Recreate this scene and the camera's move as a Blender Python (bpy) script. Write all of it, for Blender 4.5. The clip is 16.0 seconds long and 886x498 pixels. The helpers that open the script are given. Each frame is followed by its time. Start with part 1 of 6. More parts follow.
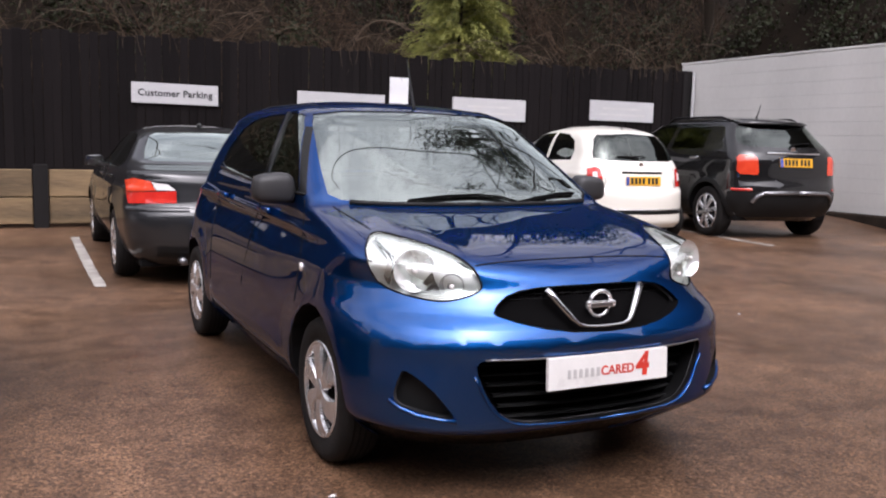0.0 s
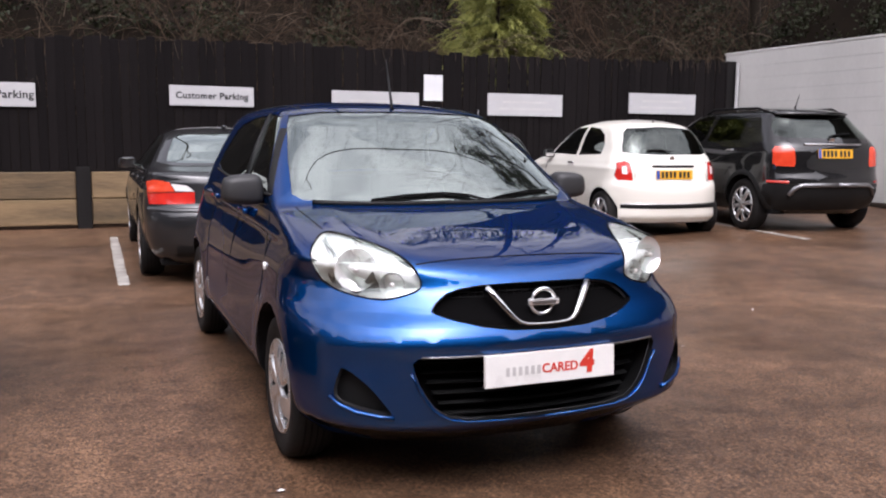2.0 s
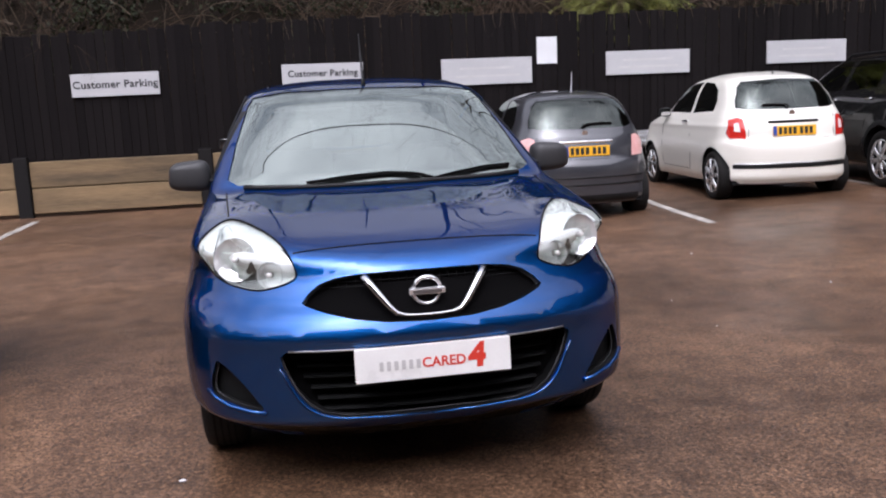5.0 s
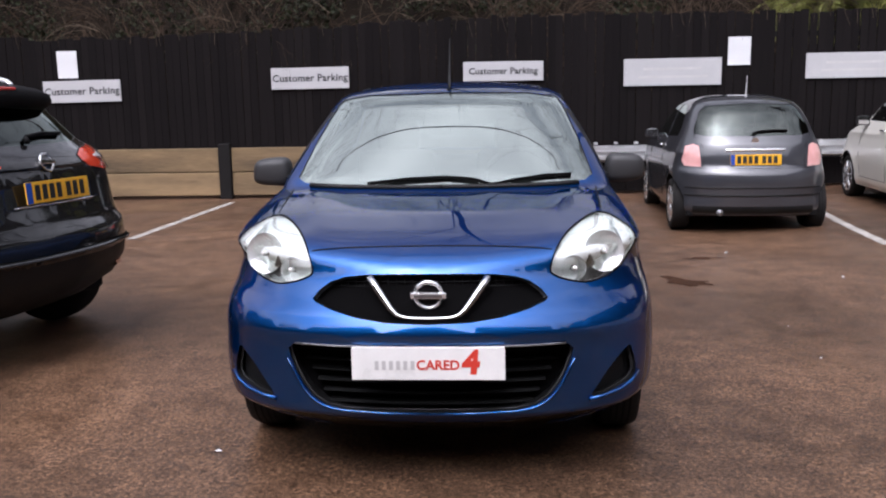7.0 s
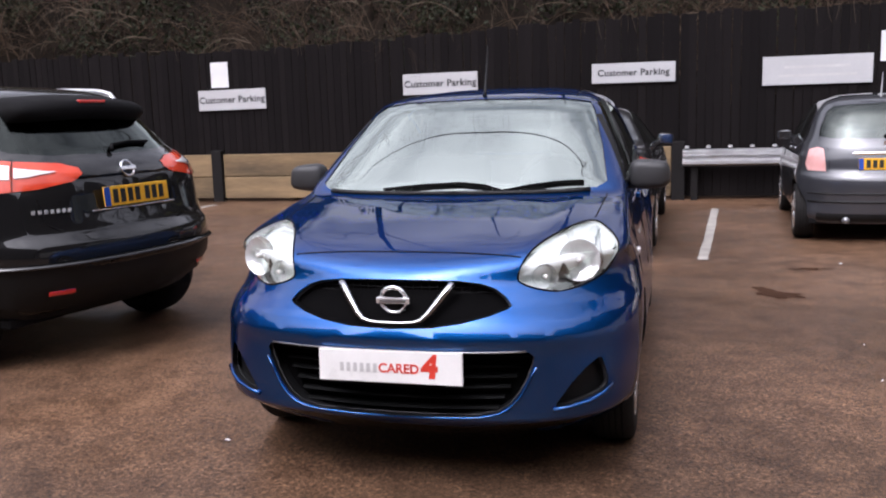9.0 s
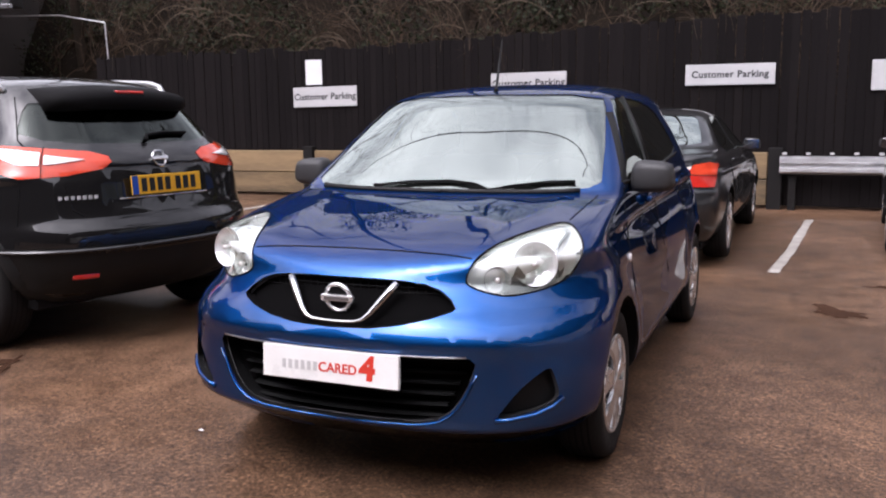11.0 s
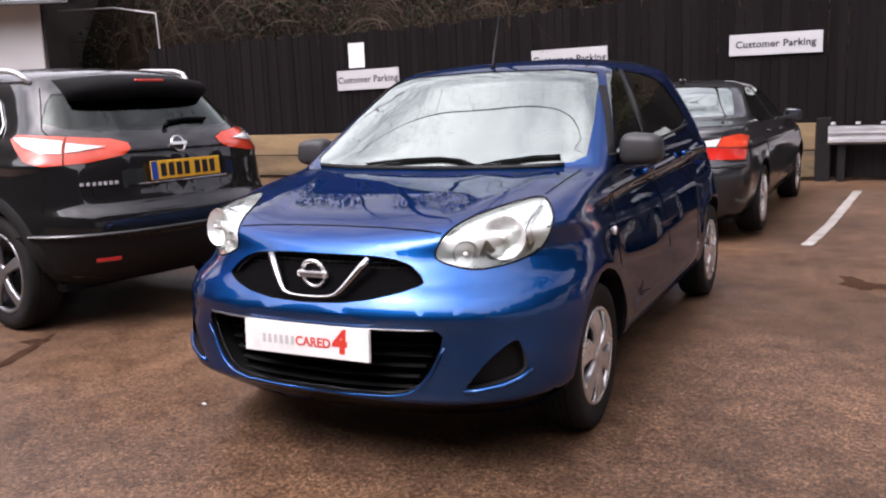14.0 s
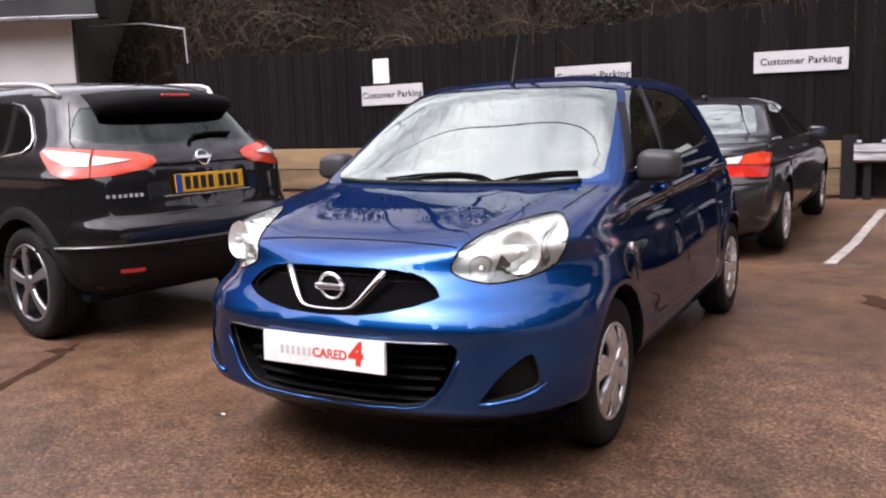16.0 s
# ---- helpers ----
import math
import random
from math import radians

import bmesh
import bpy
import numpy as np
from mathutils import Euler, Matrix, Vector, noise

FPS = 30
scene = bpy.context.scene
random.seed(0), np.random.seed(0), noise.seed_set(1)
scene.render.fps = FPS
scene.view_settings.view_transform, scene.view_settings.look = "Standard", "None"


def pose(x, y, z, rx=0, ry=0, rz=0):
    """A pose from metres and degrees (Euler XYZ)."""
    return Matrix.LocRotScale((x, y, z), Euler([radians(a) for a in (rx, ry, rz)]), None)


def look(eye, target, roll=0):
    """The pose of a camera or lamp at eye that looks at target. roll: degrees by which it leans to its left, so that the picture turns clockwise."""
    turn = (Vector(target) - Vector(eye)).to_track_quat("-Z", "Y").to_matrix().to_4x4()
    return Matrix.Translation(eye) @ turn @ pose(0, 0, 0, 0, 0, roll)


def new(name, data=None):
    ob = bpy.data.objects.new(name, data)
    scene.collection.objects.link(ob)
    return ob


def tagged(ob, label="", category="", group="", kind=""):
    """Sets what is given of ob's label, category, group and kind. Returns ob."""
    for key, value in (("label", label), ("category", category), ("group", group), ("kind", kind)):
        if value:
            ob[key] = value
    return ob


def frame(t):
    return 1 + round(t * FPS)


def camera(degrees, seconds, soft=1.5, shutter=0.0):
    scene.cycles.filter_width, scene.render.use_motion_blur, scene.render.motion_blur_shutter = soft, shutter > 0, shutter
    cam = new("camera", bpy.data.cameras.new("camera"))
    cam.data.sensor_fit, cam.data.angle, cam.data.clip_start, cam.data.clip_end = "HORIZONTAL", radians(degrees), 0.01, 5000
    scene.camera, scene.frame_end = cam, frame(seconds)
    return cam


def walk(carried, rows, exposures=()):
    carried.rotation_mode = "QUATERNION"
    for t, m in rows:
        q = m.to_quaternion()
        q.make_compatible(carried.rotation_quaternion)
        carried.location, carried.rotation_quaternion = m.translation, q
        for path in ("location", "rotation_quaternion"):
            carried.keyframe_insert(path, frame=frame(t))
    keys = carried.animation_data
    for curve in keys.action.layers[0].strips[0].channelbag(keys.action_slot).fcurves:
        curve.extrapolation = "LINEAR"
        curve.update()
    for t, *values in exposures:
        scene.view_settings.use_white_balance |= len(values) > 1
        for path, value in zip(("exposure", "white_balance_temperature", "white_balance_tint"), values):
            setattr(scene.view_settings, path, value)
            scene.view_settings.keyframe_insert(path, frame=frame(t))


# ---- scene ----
cam = camera(54.0, 16.0, 2.1)
PATH = [
    (0, (-1.911, -2.424, 1.269), (-1.01, -0.655, 1.03), 1.5),
    (0.5, (-1.872, -2.438, 1.272), (-0.987, -0.661, 1.03), 1.5),
    (1, (-1.776, -2.48, 1.273), (-0.905, -0.696, 1.032), 1.0),
    (1.5, (-1.649, -2.561, 1.278), (-0.815, -0.759, 1.037), 0.6),
    (2, (-1.533, -2.634, 1.291), (-0.762, -0.806, 1.04), 0.5),
    (2.5, (-1.428, -2.648, 1.291), (-0.69, -0.81, 1.015), 0.0),
    (3, (-1.24, -2.62, 1.293), (-0.552, -0.766, 0.991), -0.2),
    (3.5, (-1.047, -2.656, 1.304), (-0.414, -0.783, 1.002), -0.8),
    (6, (-0.077, -2.825, 1.334), (0.019, -0.854, 1.008), -1.9),
    (6.5, (0.109, -2.873, 1.347), (0.063, -0.899, 1.026), -0.9),
    (7, (0.234, -2.848, 1.349), (0.112, -0.878, 1.029), -1.0),
    (7.5, (0.382, -2.82, 1.338), (0.162, -0.859, 1.007), -1.4),
    (8, (0.54, -2.769, 1.357), (0.235, -0.82, 1.024), -1.6),
    (8.5, (0.744, -2.778, 1.35), (0.332, -0.846, 1.034), -1.9),
    (9, (0.949, -2.786, 1.356), (0.439, -0.876, 1.05), -1.7),
    (9.5, (1.077, -2.743, 1.359), (0.508, -0.849, 1.057), -1.6),
    (10, (1.208, -2.63, 1.34), (0.562, -0.76, 1.047), -1.1),
    (12.5, (1.716, -2.41, 1.308), (0.87, -0.626, 0.987), -1.2),
    (13, (1.747, -2.402, 1.306), (0.899, -0.62, 0.978), -2.0),
    (13.5, (1.765, -2.392, 1.296), (0.901, -0.617, 0.981), -3.2),
    (14, (1.778, -2.392, 1.296), (0.879, -0.638, 0.959), -2.3),
    (14.5, (1.793, -2.384, 1.292), (0.864, -0.645, 0.957), -2.2),
    (15, (1.819, -2.414, 1.299), (0.867, -0.684, 0.977), -2.1),
    (15.5, (1.817, -2.413, 1.3), (0.87, -0.68, 0.985), -2.1),
    (16, (1.816, -2.408, 1.297), (0.867, -0.673, 0.996), -2.0),
]
walk(cam, [(t, look(eye, target, roll)) for t, eye, target, roll in PATH], [(0, 0.40, 6240, 21), (2.8, 0.42, 6200, 21), (3.5, 0.26, 6090, 21), (6, 0.28, 5990, 20), (9, 0.44, 6050, 21), (12.5, 0.60, 6270, 23), (16, 0.70, 6370, 23)])

# ---- sky and light ----
SUN_EL, SUN_AZ = 56.0, 196.0
world = bpy.data.worlds.new("overcast_sky")
scene.world = world
world.use_nodes = True
wn, wl = world.node_tree.nodes, world.node_tree.links
wn.clear()
w_out = wn.new("ShaderNodeOutputWorld")
w_bg = wn.new("ShaderNodeBackground")
w_sky = wn.new("ShaderNodeTexSky")
w_sky.sky_type = "NISHITA"
w_sky.sun_disc = False
w_sky.sun_elevation = radians(SUN_EL)
w_sky.sun_rotation = radians(SUN_AZ)
w_sky.air_density, w_sky.dust_density = 1.0, 4.0
w_grey = wn.new("ShaderNodeHueSaturation")
w_grey.inputs["Saturation"].default_value = 0.12
w_co = wn.new("ShaderNodeTexCoord")
w_map = wn.new("ShaderNodeMapping")
w_map.inputs["Scale"].default_value = (1.0, 1.0, 2.2)
w_noise = wn.new("ShaderNodeTexNoise")
w_noise.inputs["Scale"].default_value = 3.2
w_noise.inputs["Detail"].default_value = 7.0
w_noise.inputs["Roughness"].default_value = 0.55
w_ramp = wn.new("ShaderNodeValToRGB")
w_ramp.color_ramp.elements[0].position = 0.30
w_ramp.color_ramp.elements[0].color = (0.44, 0.455, 0.48, 1)
w_ramp.color_ramp.elements[1].position = 0.68
w_ramp.color_ramp.elements[1].color = (1.25, 1.24, 1.20, 1)
w_mul = wn.new("ShaderNodeMix")
w_mul.data_type, w_mul.blend_type = "RGBA", "MULTIPLY"
w_mul.inputs["Factor"].default_value = 1.0
wl.new(w_sky.outputs["Color"], w_grey.inputs["Color"])
wl.new(w_co.outputs["Generated"], w_map.inputs["Vector"])
wl.new(w_map.outputs["Vector"], w_noise.inputs["Vector"])
wl.new(w_noise.outputs["Fac"], w_ramp.inputs["Fac"])
wl.new(w_grey.outputs["Color"], w_mul.inputs["A"])
wl.new(w_ramp.outputs["Color"], w_mul.inputs["B"])
# an overcast sky is brightest overhead and dim at the horizon
w_sep = wn.new("ShaderNodeSeparateXYZ")
w_up = wn.new("ShaderNodeMapRange")
w_up.inputs["From Min"].default_value, w_up.inputs["From Max"].default_value = 0.0, 1.0
w_up.inputs["To Min"].default_value, w_up.inputs["To Max"].default_value = 1.25, 1.95
w_mul2 = wn.new("ShaderNodeMix")
w_mul2.data_type, w_mul2.blend_type = "RGBA", "MULTIPLY"
w_mul2.inputs["Factor"].default_value = 1.0
wl.new(w_co.outputs["Generated"], w_sep.inputs["Vector"])
wl.new(w_sep.outputs["Z"], w_up.inputs["Value"])
wl.new(w_mul.outputs["Result"], w_mul2.inputs["A"])
wl.new(w_up.outputs["Result"], w_mul2.inputs["B"])
wl.new(w_mul2.outputs["Result"], w_bg.inputs["Color"])
wl.new(w_bg.outputs["Background"], w_out.inputs["Surface"])
w_bg.inputs["Strength"].default_value = 0.20

sun_data = bpy.data.lights.new("sun", "SUN")
sun_data.energy, sun_data.angle, sun_data.color = 0.5, radians(120), (1.0, 0.96, 0.9)
sun = new("sun", sun_data)
sun.matrix_world = pose(0, 0, 30, 90 - SUN_EL, 0, 180 - SUN_AZ)

# ---- materials ----
def mat_base(name):
    m = bpy.data.materials.new(name)
    m.use_nodes = True
    return m, m.node_tree.nodes, m.node_tree.links, m.node_tree.nodes["Principled BSDF"]


def surface(name, a, b, rough=(0.5, 0.7), scale=3.0, fine=60.0, bump=0.15, metal=0.0, coat=0.0, stretch=(1, 1, 1), spec=0.5, rand=0.0):
    """A material that wanders between the colours a and b at two scales, with a fine relief."""
    m, n, l, p = mat_base(name)
    co = n.new("ShaderNodeTexCoord")
    mp = n.new("ShaderNodeMapping")
    mp.inputs["Scale"].default_value = stretch
    l.new(co.outputs["Object"], mp.inputs["Vector"])
    big = n.new("ShaderNodeTexNoise")
    big.inputs["Scale"].default_value, big.inputs["Detail"].default_value = scale, 5
    small = n.new("ShaderNodeTexNoise")
    small.inputs["Scale"].default_value, small.inputs["Detail"].default_value = fine, 3
    for t in (big, small):
        l.new(mp.outputs["Vector"], t.inputs["Vector"])
    add = n.new("ShaderNodeMath")
    add.operation = "MULTIPLY_ADD"
    l.new(small.outputs["Fac"], add.inputs[0])
    add.inputs[1].default_value = 0.45
    sub = n.new("ShaderNodeMath")
    sub.operation = "MULTIPLY_ADD"
    l.new(big.outputs["Fac"], sub.inputs[0])
    sub.inputs[1].default_value, sub.inputs[2].default_value = 1.5, -0.48
    l.new(sub.outputs[0], add.inputs[2])
    last = add.outputs[0]
    if rand:
        oi = n.new("ShaderNodeObjectInfo")
        r = n.new("ShaderNodeMath")
        r.operation = "MULTIPLY_ADD"
        l.new(oi.outputs["Random"], r.inputs[0])
        r.inputs[1].default_value = rand
        r2 = n.new("ShaderNodeMath")
        r2.operation = "SUBTRACT"
        l.new(last, r2.inputs[0])
        r2.inputs[1].default_value = rand / 2
        l.new(r2.outputs[0], r.inputs[2])
        last = r.outputs[0]
    mix = n.new("ShaderNodeMix")
    mix.data_type, mix.clamp_factor = "RGBA", True
    mix.inputs["A"].default_value, mix.inputs["B"].default_value = (*a, 1), (*b, 1)
    l.new(last, mix.inputs["Factor"])
    l.new(mix.outputs["Result"], p.inputs["Base Color"])
    rr = n.new("ShaderNodeMapRange")
    rr.inputs["To Min"].default_value, rr.inputs["To Max"].default_value = rough
    l.new(big.outputs["Fac"], rr.inputs["Value"])
    rr.inputs["From Min"].default_value, rr.inputs["From Max"].default_value = 0.3, 0.7
    l.new(rr.outputs["Result"], p.inputs["Roughness"])
    p.inputs["Metallic"].default_value = metal
    p.inputs["Coat Weight"].default_value = coat
    p.inputs["Specular IOR Level"].default_value = spec
    if bump:
        bp = n.new("ShaderNodeBump")
        bp.inputs["Strength"].default_value, bp.inputs["Distance"].default_value = bump, 0.01
        l.new(small.outputs["Fac"], bp.inputs["Height"])
        l.new(bp.outputs["Normal"], p.inputs["Normal"])
    return m


def paint(name, c, flake=0.35, rough=0.32, metal=0.5, coat=1.0, edge=None, spec=0.5):
    """Car paint: a metallic base under a clear coat, with light road film."""
    m, n, l, p = mat_base(name)
    co = n.new("ShaderNodeTexCoord")
    v = n.new("ShaderNodeTexVoronoi")
    v.inputs["Scale"].default_value = 900
    l.new(co.outputs["Object"], v.inputs["Vector"])
    film = n.new("ShaderNodeTexNoise")
    film.inputs["Scale"].default_value, film.inputs["Detail"].default_value = 2.6, 6
    l.new(co.outputs["Object"], film.inputs["Vector"])
    mix = n.new("ShaderNodeMix")
    mix.data_type = "RGBA"
    mix.inputs["A"].default_value = (*c, 1)
    mix.inputs["B"].default_value = (*[min(1, k * (1 + flake) + 0.006) for k in c], 1)
    l.new(v.outputs["Distance"], mix.inputs["Factor"])
    l.new(mix.outputs["Result"], p.inputs["Base Color"])
    p.inputs["Metallic"].default_value = metal
    p.inputs["Roughness"].default_value = rough
    p.inputs["Coat Weight"].default_value = coat
    p.inputs["Coat IOR"].default_value = 1.56
    p.inputs["Specular IOR Level"].default_value = spec
    if edge:
        p.inputs["Specular Tint"].default_value = (*edge, 1)
    cr = n.new("ShaderNodeMapRange")
    cr.inputs["To Min"].default_value, cr.inputs["To Max"].default_value = 0.0, 0.03
    l.new(film.outputs["Fac"], cr.inputs["Value"])
    l.new(cr.outputs["Result"], p.inputs["Coat Roughness"])
    return m


def plain(name, c, rough=0.5, metal=0.0, coat=0.0, spec=0.5):
    return surface(name, [k * 0.86 for k in c], [min(1, k * 1.1) for k in c], (rough * 0.8, min(1, rough * 1.2)), 6, 180, 0.04, metal, coat, spec=spec)


def glass(name, tint, gloss=0.06, rough=0.01):
    """Thin car glass: see-through with a tint, and a Fresnel gloss."""
    m, n, l, p = mat_base(name)
    n.remove(p)
    out = n["Material Output"]
    tr = n.new("ShaderNodeBsdfTransparent")
    tr.inputs["Color"].default_value = (*tint, 1)
    gl = n.new("ShaderNodeBsdfGlossy")
    gl.inputs["Roughness"].default_value = rough
    gl.inputs["Color"].default_value = (0.89, 0.985, 0.925, 1)
    fr = n.new("ShaderNodeFresnel")
    fr.inputs["IOR"].default_value = 1.52
    ad = n.new("ShaderNodeMath")
    ad.operation, ad.use_clamp = "MULTIPLY_ADD", True
    l.new(fr.outputs["Fac"], ad.inputs[0])
    ad.inputs[1].default_value, ad.inputs[2].default_value = 1.6, gloss
    mx = n.new("ShaderNodeMixShader")
    l.new(ad.outputs[0], mx.inputs["Fac"])
    l.new(tr.outputs[0], mx.inputs[1])
    l.new(gl.outputs[0], mx.inputs[2])
    l.new(mx.outputs[0], out.inputs["Surface"])
    return m


M_BLUE = paint("blue_metallic_paint", (0.0002, 0.055, 0.212), 0.35, 0.41, 1.0, 0.85, (0.0, 0.008, 0.04), 0.1)
M_BLACK = paint("black_car_paint", (0.0035, 0.0033, 0.0036), 0.5, 0.25, 0.0, 1.0, None, 0.12)
M_WHITE = paint("cream_white_car_paint", (0.75, 0.72, 0.645), 0.02, 0.4, 0.0)
M_GREY = paint("dark_grey_car_paint", (0.032, 0.033, 0.039), 0.3, 0.35, 0.3)
M_GUN = paint("gunmetal_car_paint", (0.016, 0.0165, 0.018), 0.6, 0.30, 0.4, 0.8, None, 0.1)
M_TRIM = surface("black_grained_plastic", (0.005, 0.005, 0.0054), (0.011, 0.011, 0.011), (0.42, 0.58), 5, 300, 0.1, spec=0.22)
M_MIRROR_CAP = surface("grey_black_plastic", (0.018, 0.018, 0.019), (0.034, 0.033, 0.034), (0.4, 0.55), 6, 260, 0.08)
M_DARK = surface("shadow_black_plastic", (0.006, 0.0057, 0.006), (0.011, 0.0105, 0.011), (0.6, 0.8), 5, 120, 0.05, spec=0.08)
# near black for grille backs: the shade of a deep opening put into the colour
M_VOID = surface("recess_shade_black", (0.0025, 0.0024, 0.0025), (0.005, 0.0047, 0.005), (0.8, 0.95), 5, 120, 0.05, spec=0.02)
M_SLAT = surface("dull_black_slat", (0.004, 0.004, 0.004), (0.008, 0.008, 0.008), (0.6, 0.75), 5, 200, 0.05, spec=0.1)
M_RUBBER = surface("tyre_rubber", (0.009, 0.0085, 0.0085), (0.019, 0.017, 0.016), (0.65, 0.85), 7, 90, 0.2, spec=0.15)
M_CHROME = surface("chrome", (0.72, 0.72, 0.73), (0.85, 0.85, 0.86), (0.05, 0.14), 4, 80, 0.0, 1.0)
M_REFL = surface("lamp_reflector", (0.88, 0.88, 0.87), (0.96, 0.96, 0.95), (0.10, 0.20), 9, 60, 0.0, 0.15, 0.5)
M_FACET = surface("faceted_reflector", (0.88, 0.88, 0.88), (0.96, 0.96, 0.95), (0.18, 0.28), 9, 30, 0.8, 0.6, stretch=(1, 1, 0.45))
M_POCKET = surface("grey_lamp_pocket", (0.11, 0.10, 0.095), (0.20, 0.19, 0.18), (0.2, 0.35), 9, 60, 0.05, 0.2)
M_BRIGHT = surface("bright_satin_chrome", (0.84, 0.84, 0.85), (0.92, 0.92, 0.93), (0.16, 0.26), 4, 80, 0.0, 0.75)
M_SATIN = surface("grey_chrome", (0.50, 0.50, 0.51), (0.60, 0.60, 0.61), (0.10, 0.18), 4, 80, 0.0, 1.0)
M_SILVER = surface("silver_wheel_paint", (0.60, 0.60, 0.61), (0.74, 0.74, 0.75), (0.18, 0.30), 5, 120, 0.02, 0.8, 0.5)
M_ALLOY = surface("dark_alloy", (0.16, 0.16, 0.17), (0.30, 0.30, 0.31), (0.25, 0.4), 5, 100, 0.02, 0.8)
M_GLASS = glass("windscreen_glass", (0.74, 0.80, 0.76), 0.31)
M_TINT = glass("tinted_window_glass", (0.16, 0.17, 0.17), 0.05)
M_REAR = glass("reflecting_rear_glass", (0.06, 0.06, 0.065), -0.03)
M_REAR_BRIGHT = glass("mirror_like_rear_glass", (0.06, 0.06, 0.065), 0.40)
M_PRIV = glass("privacy_glass", (0.05, 0.05, 0.055), 0.0)
M_COVER = glass("clear_lamp_cover", (0.97, 0.98, 0.98), 0.06)
M_RED = surface("red_lamp_plastic", (0.42, 0.012, 0.010), (0.62, 0.035, 0.02), (0.08, 0.16), 12, 90, 0.05, 0.0, 1.0)
M_ORANGE = surface("orange_lamp_plastic", (0.52, 0.035, 0.012), (0.70, 0.075, 0.03), (0.10, 0.2), 12, 90, 0.05, 0.0, 0.6)
M_PINK = surface("pale_pink_lamp_plastic", (0.62, 0.30, 0.28), (0.74, 0.42, 0.40), (0.08, 0.16), 12, 90, 0.05, 0.0, 1.0)
M_CLEARL = surface("clear_lamp_plastic", (0.70, 0.66, 0.64), (0.82, 0.80, 0.78), (0.06, 0.14), 12, 90, 0.05, 0.1, 1.0)
M_PLATE = plain("white_plate_acrylic", (0.80, 0.79, 0.77), 0.3, coat=0.4)
M_YELLOW = plain("yellow_plate_acrylic", (0.78, 0.40, 0.015), 0.35, coat=0.4)
M_EUBLUE = plain("blue_plate_band", (0.02, 0.07, 0.36), 0.35, coat=0.4)
M_INK = plain("black_ink", (0.01, 0.01, 0.01), 0.5)
M_INKRED = plain("red_ink", (0.62, 0.045, 0.025), 0.45)
M_INKGREY = plain("grey_ink", (0.50, 0.49, 0.48), 0.5)
M_SEAT = surface("grey_seat_cloth", (0.03, 0.03, 0.033), (0.07, 0.07, 0.075), (0.85, 0.95), 8, 300, 0.2)
M_TARMAC = None
M_FENCE = surface("dark_stained_fence_timber", (0.005, 0.0042, 0.0044), (0.0145, 0.012, 0.012), (0.8, 0.95), 2.0, 45, 0.5, stretch=(1, 1, 0.08), spec=0.06, rand=0.35)
M_POST = surface("dark_stained_post", (0.004, 0.0034, 0.0034), (0.010, 0.0082, 0.008), (0.7, 0.9), 2.0, 45, 0.4, stretch=(1, 1, 0.1), spec=0.25)
M_SLEEPER = surface("pale_weathered_sleeper", (0.050, 0.034, 0.017), (0.275, 0.185, 0.095), (0.7, 0.9), 2.6, 30, 0.6, stretch=(0.25, 1, 1.6), rand=0.45)
M_SIGN = surface("white_sign_board", (0.40, 0.395, 0.40), (0.50, 0.495, 0.50), (0.35, 0.5), 2.0, 40, 0.02)
M_PAPER = surface("white_paper", (0.62, 0.62, 0.63), (0.70, 0.70, 0.71), (0.6, 0.7), 3.0, 60, 0.02)
M_GALV = surface("galvanised_steel", (0.55, 0.55, 0.56), (0.76, 0.76, 0.77), (0.28, 0.45), 5, 60, 0.05, 0.8)
M_WALL = surface("white_painted_wall", (0.45, 0.44, 0.42), (0.60, 0.585, 0.56), (0.6, 0.8), 0.9, 26, 0.12, stretch=(1, 1, 0.5))
# dark finish of the added sky-blocking walls and the sheet on the showroom side
M_BACKWALL = surface("dark_backdrop_sheet", (0.030, 0.024, 0.021), (0.065, 0.052, 0.045), (0.7, 0.9), 1.4, 30, 0.2)
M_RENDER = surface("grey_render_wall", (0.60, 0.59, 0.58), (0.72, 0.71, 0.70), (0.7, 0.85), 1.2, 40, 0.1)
M_FASCIA = surface("dark_fascia_panel", (0.02, 0.02, 0.022), (0.04, 0.04, 0.042), (0.3, 0.45), 2, 60, 0.02)
M_LINE = None
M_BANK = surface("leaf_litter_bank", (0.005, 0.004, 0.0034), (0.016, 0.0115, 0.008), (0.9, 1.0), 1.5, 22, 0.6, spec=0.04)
M_BARK = surface("bark", (0.012, 0.0095, 0.0075), (0.038, 0.029, 0.022), (0.8, 0.95), 3.0, 40, 0.6, stretch=(1, 1, 0.3), spec=0.08)
M_TWIG = surface("bare_twigs", (0.020, 0.013, 0.0095), (0.085, 0.057, 0.038), (0.8, 0.95), 1.2, 20, 0.0, spec=0.08)
M_STEM = surface("pale_dead_stems", (0.036, 0.026, 0.018), (0.135, 0.103, 0.074), (0.75, 0.9), 1.6, 24, 0.0, spec=0.1)
M_IVY = surface("dark_ivy_leaf", (0.007, 0.010, 0.005), (0.028, 0.032, 0.013), (0.5, 0.7), 1.3, 20, 0.0, spec=0.15)
M_CONIFER = surface("yellow_green_conifer", (0.055, 0.068, 0.012), (0.28, 0.28, 0.055), (0.6, 0.8), 1.8, 16, 0.0)


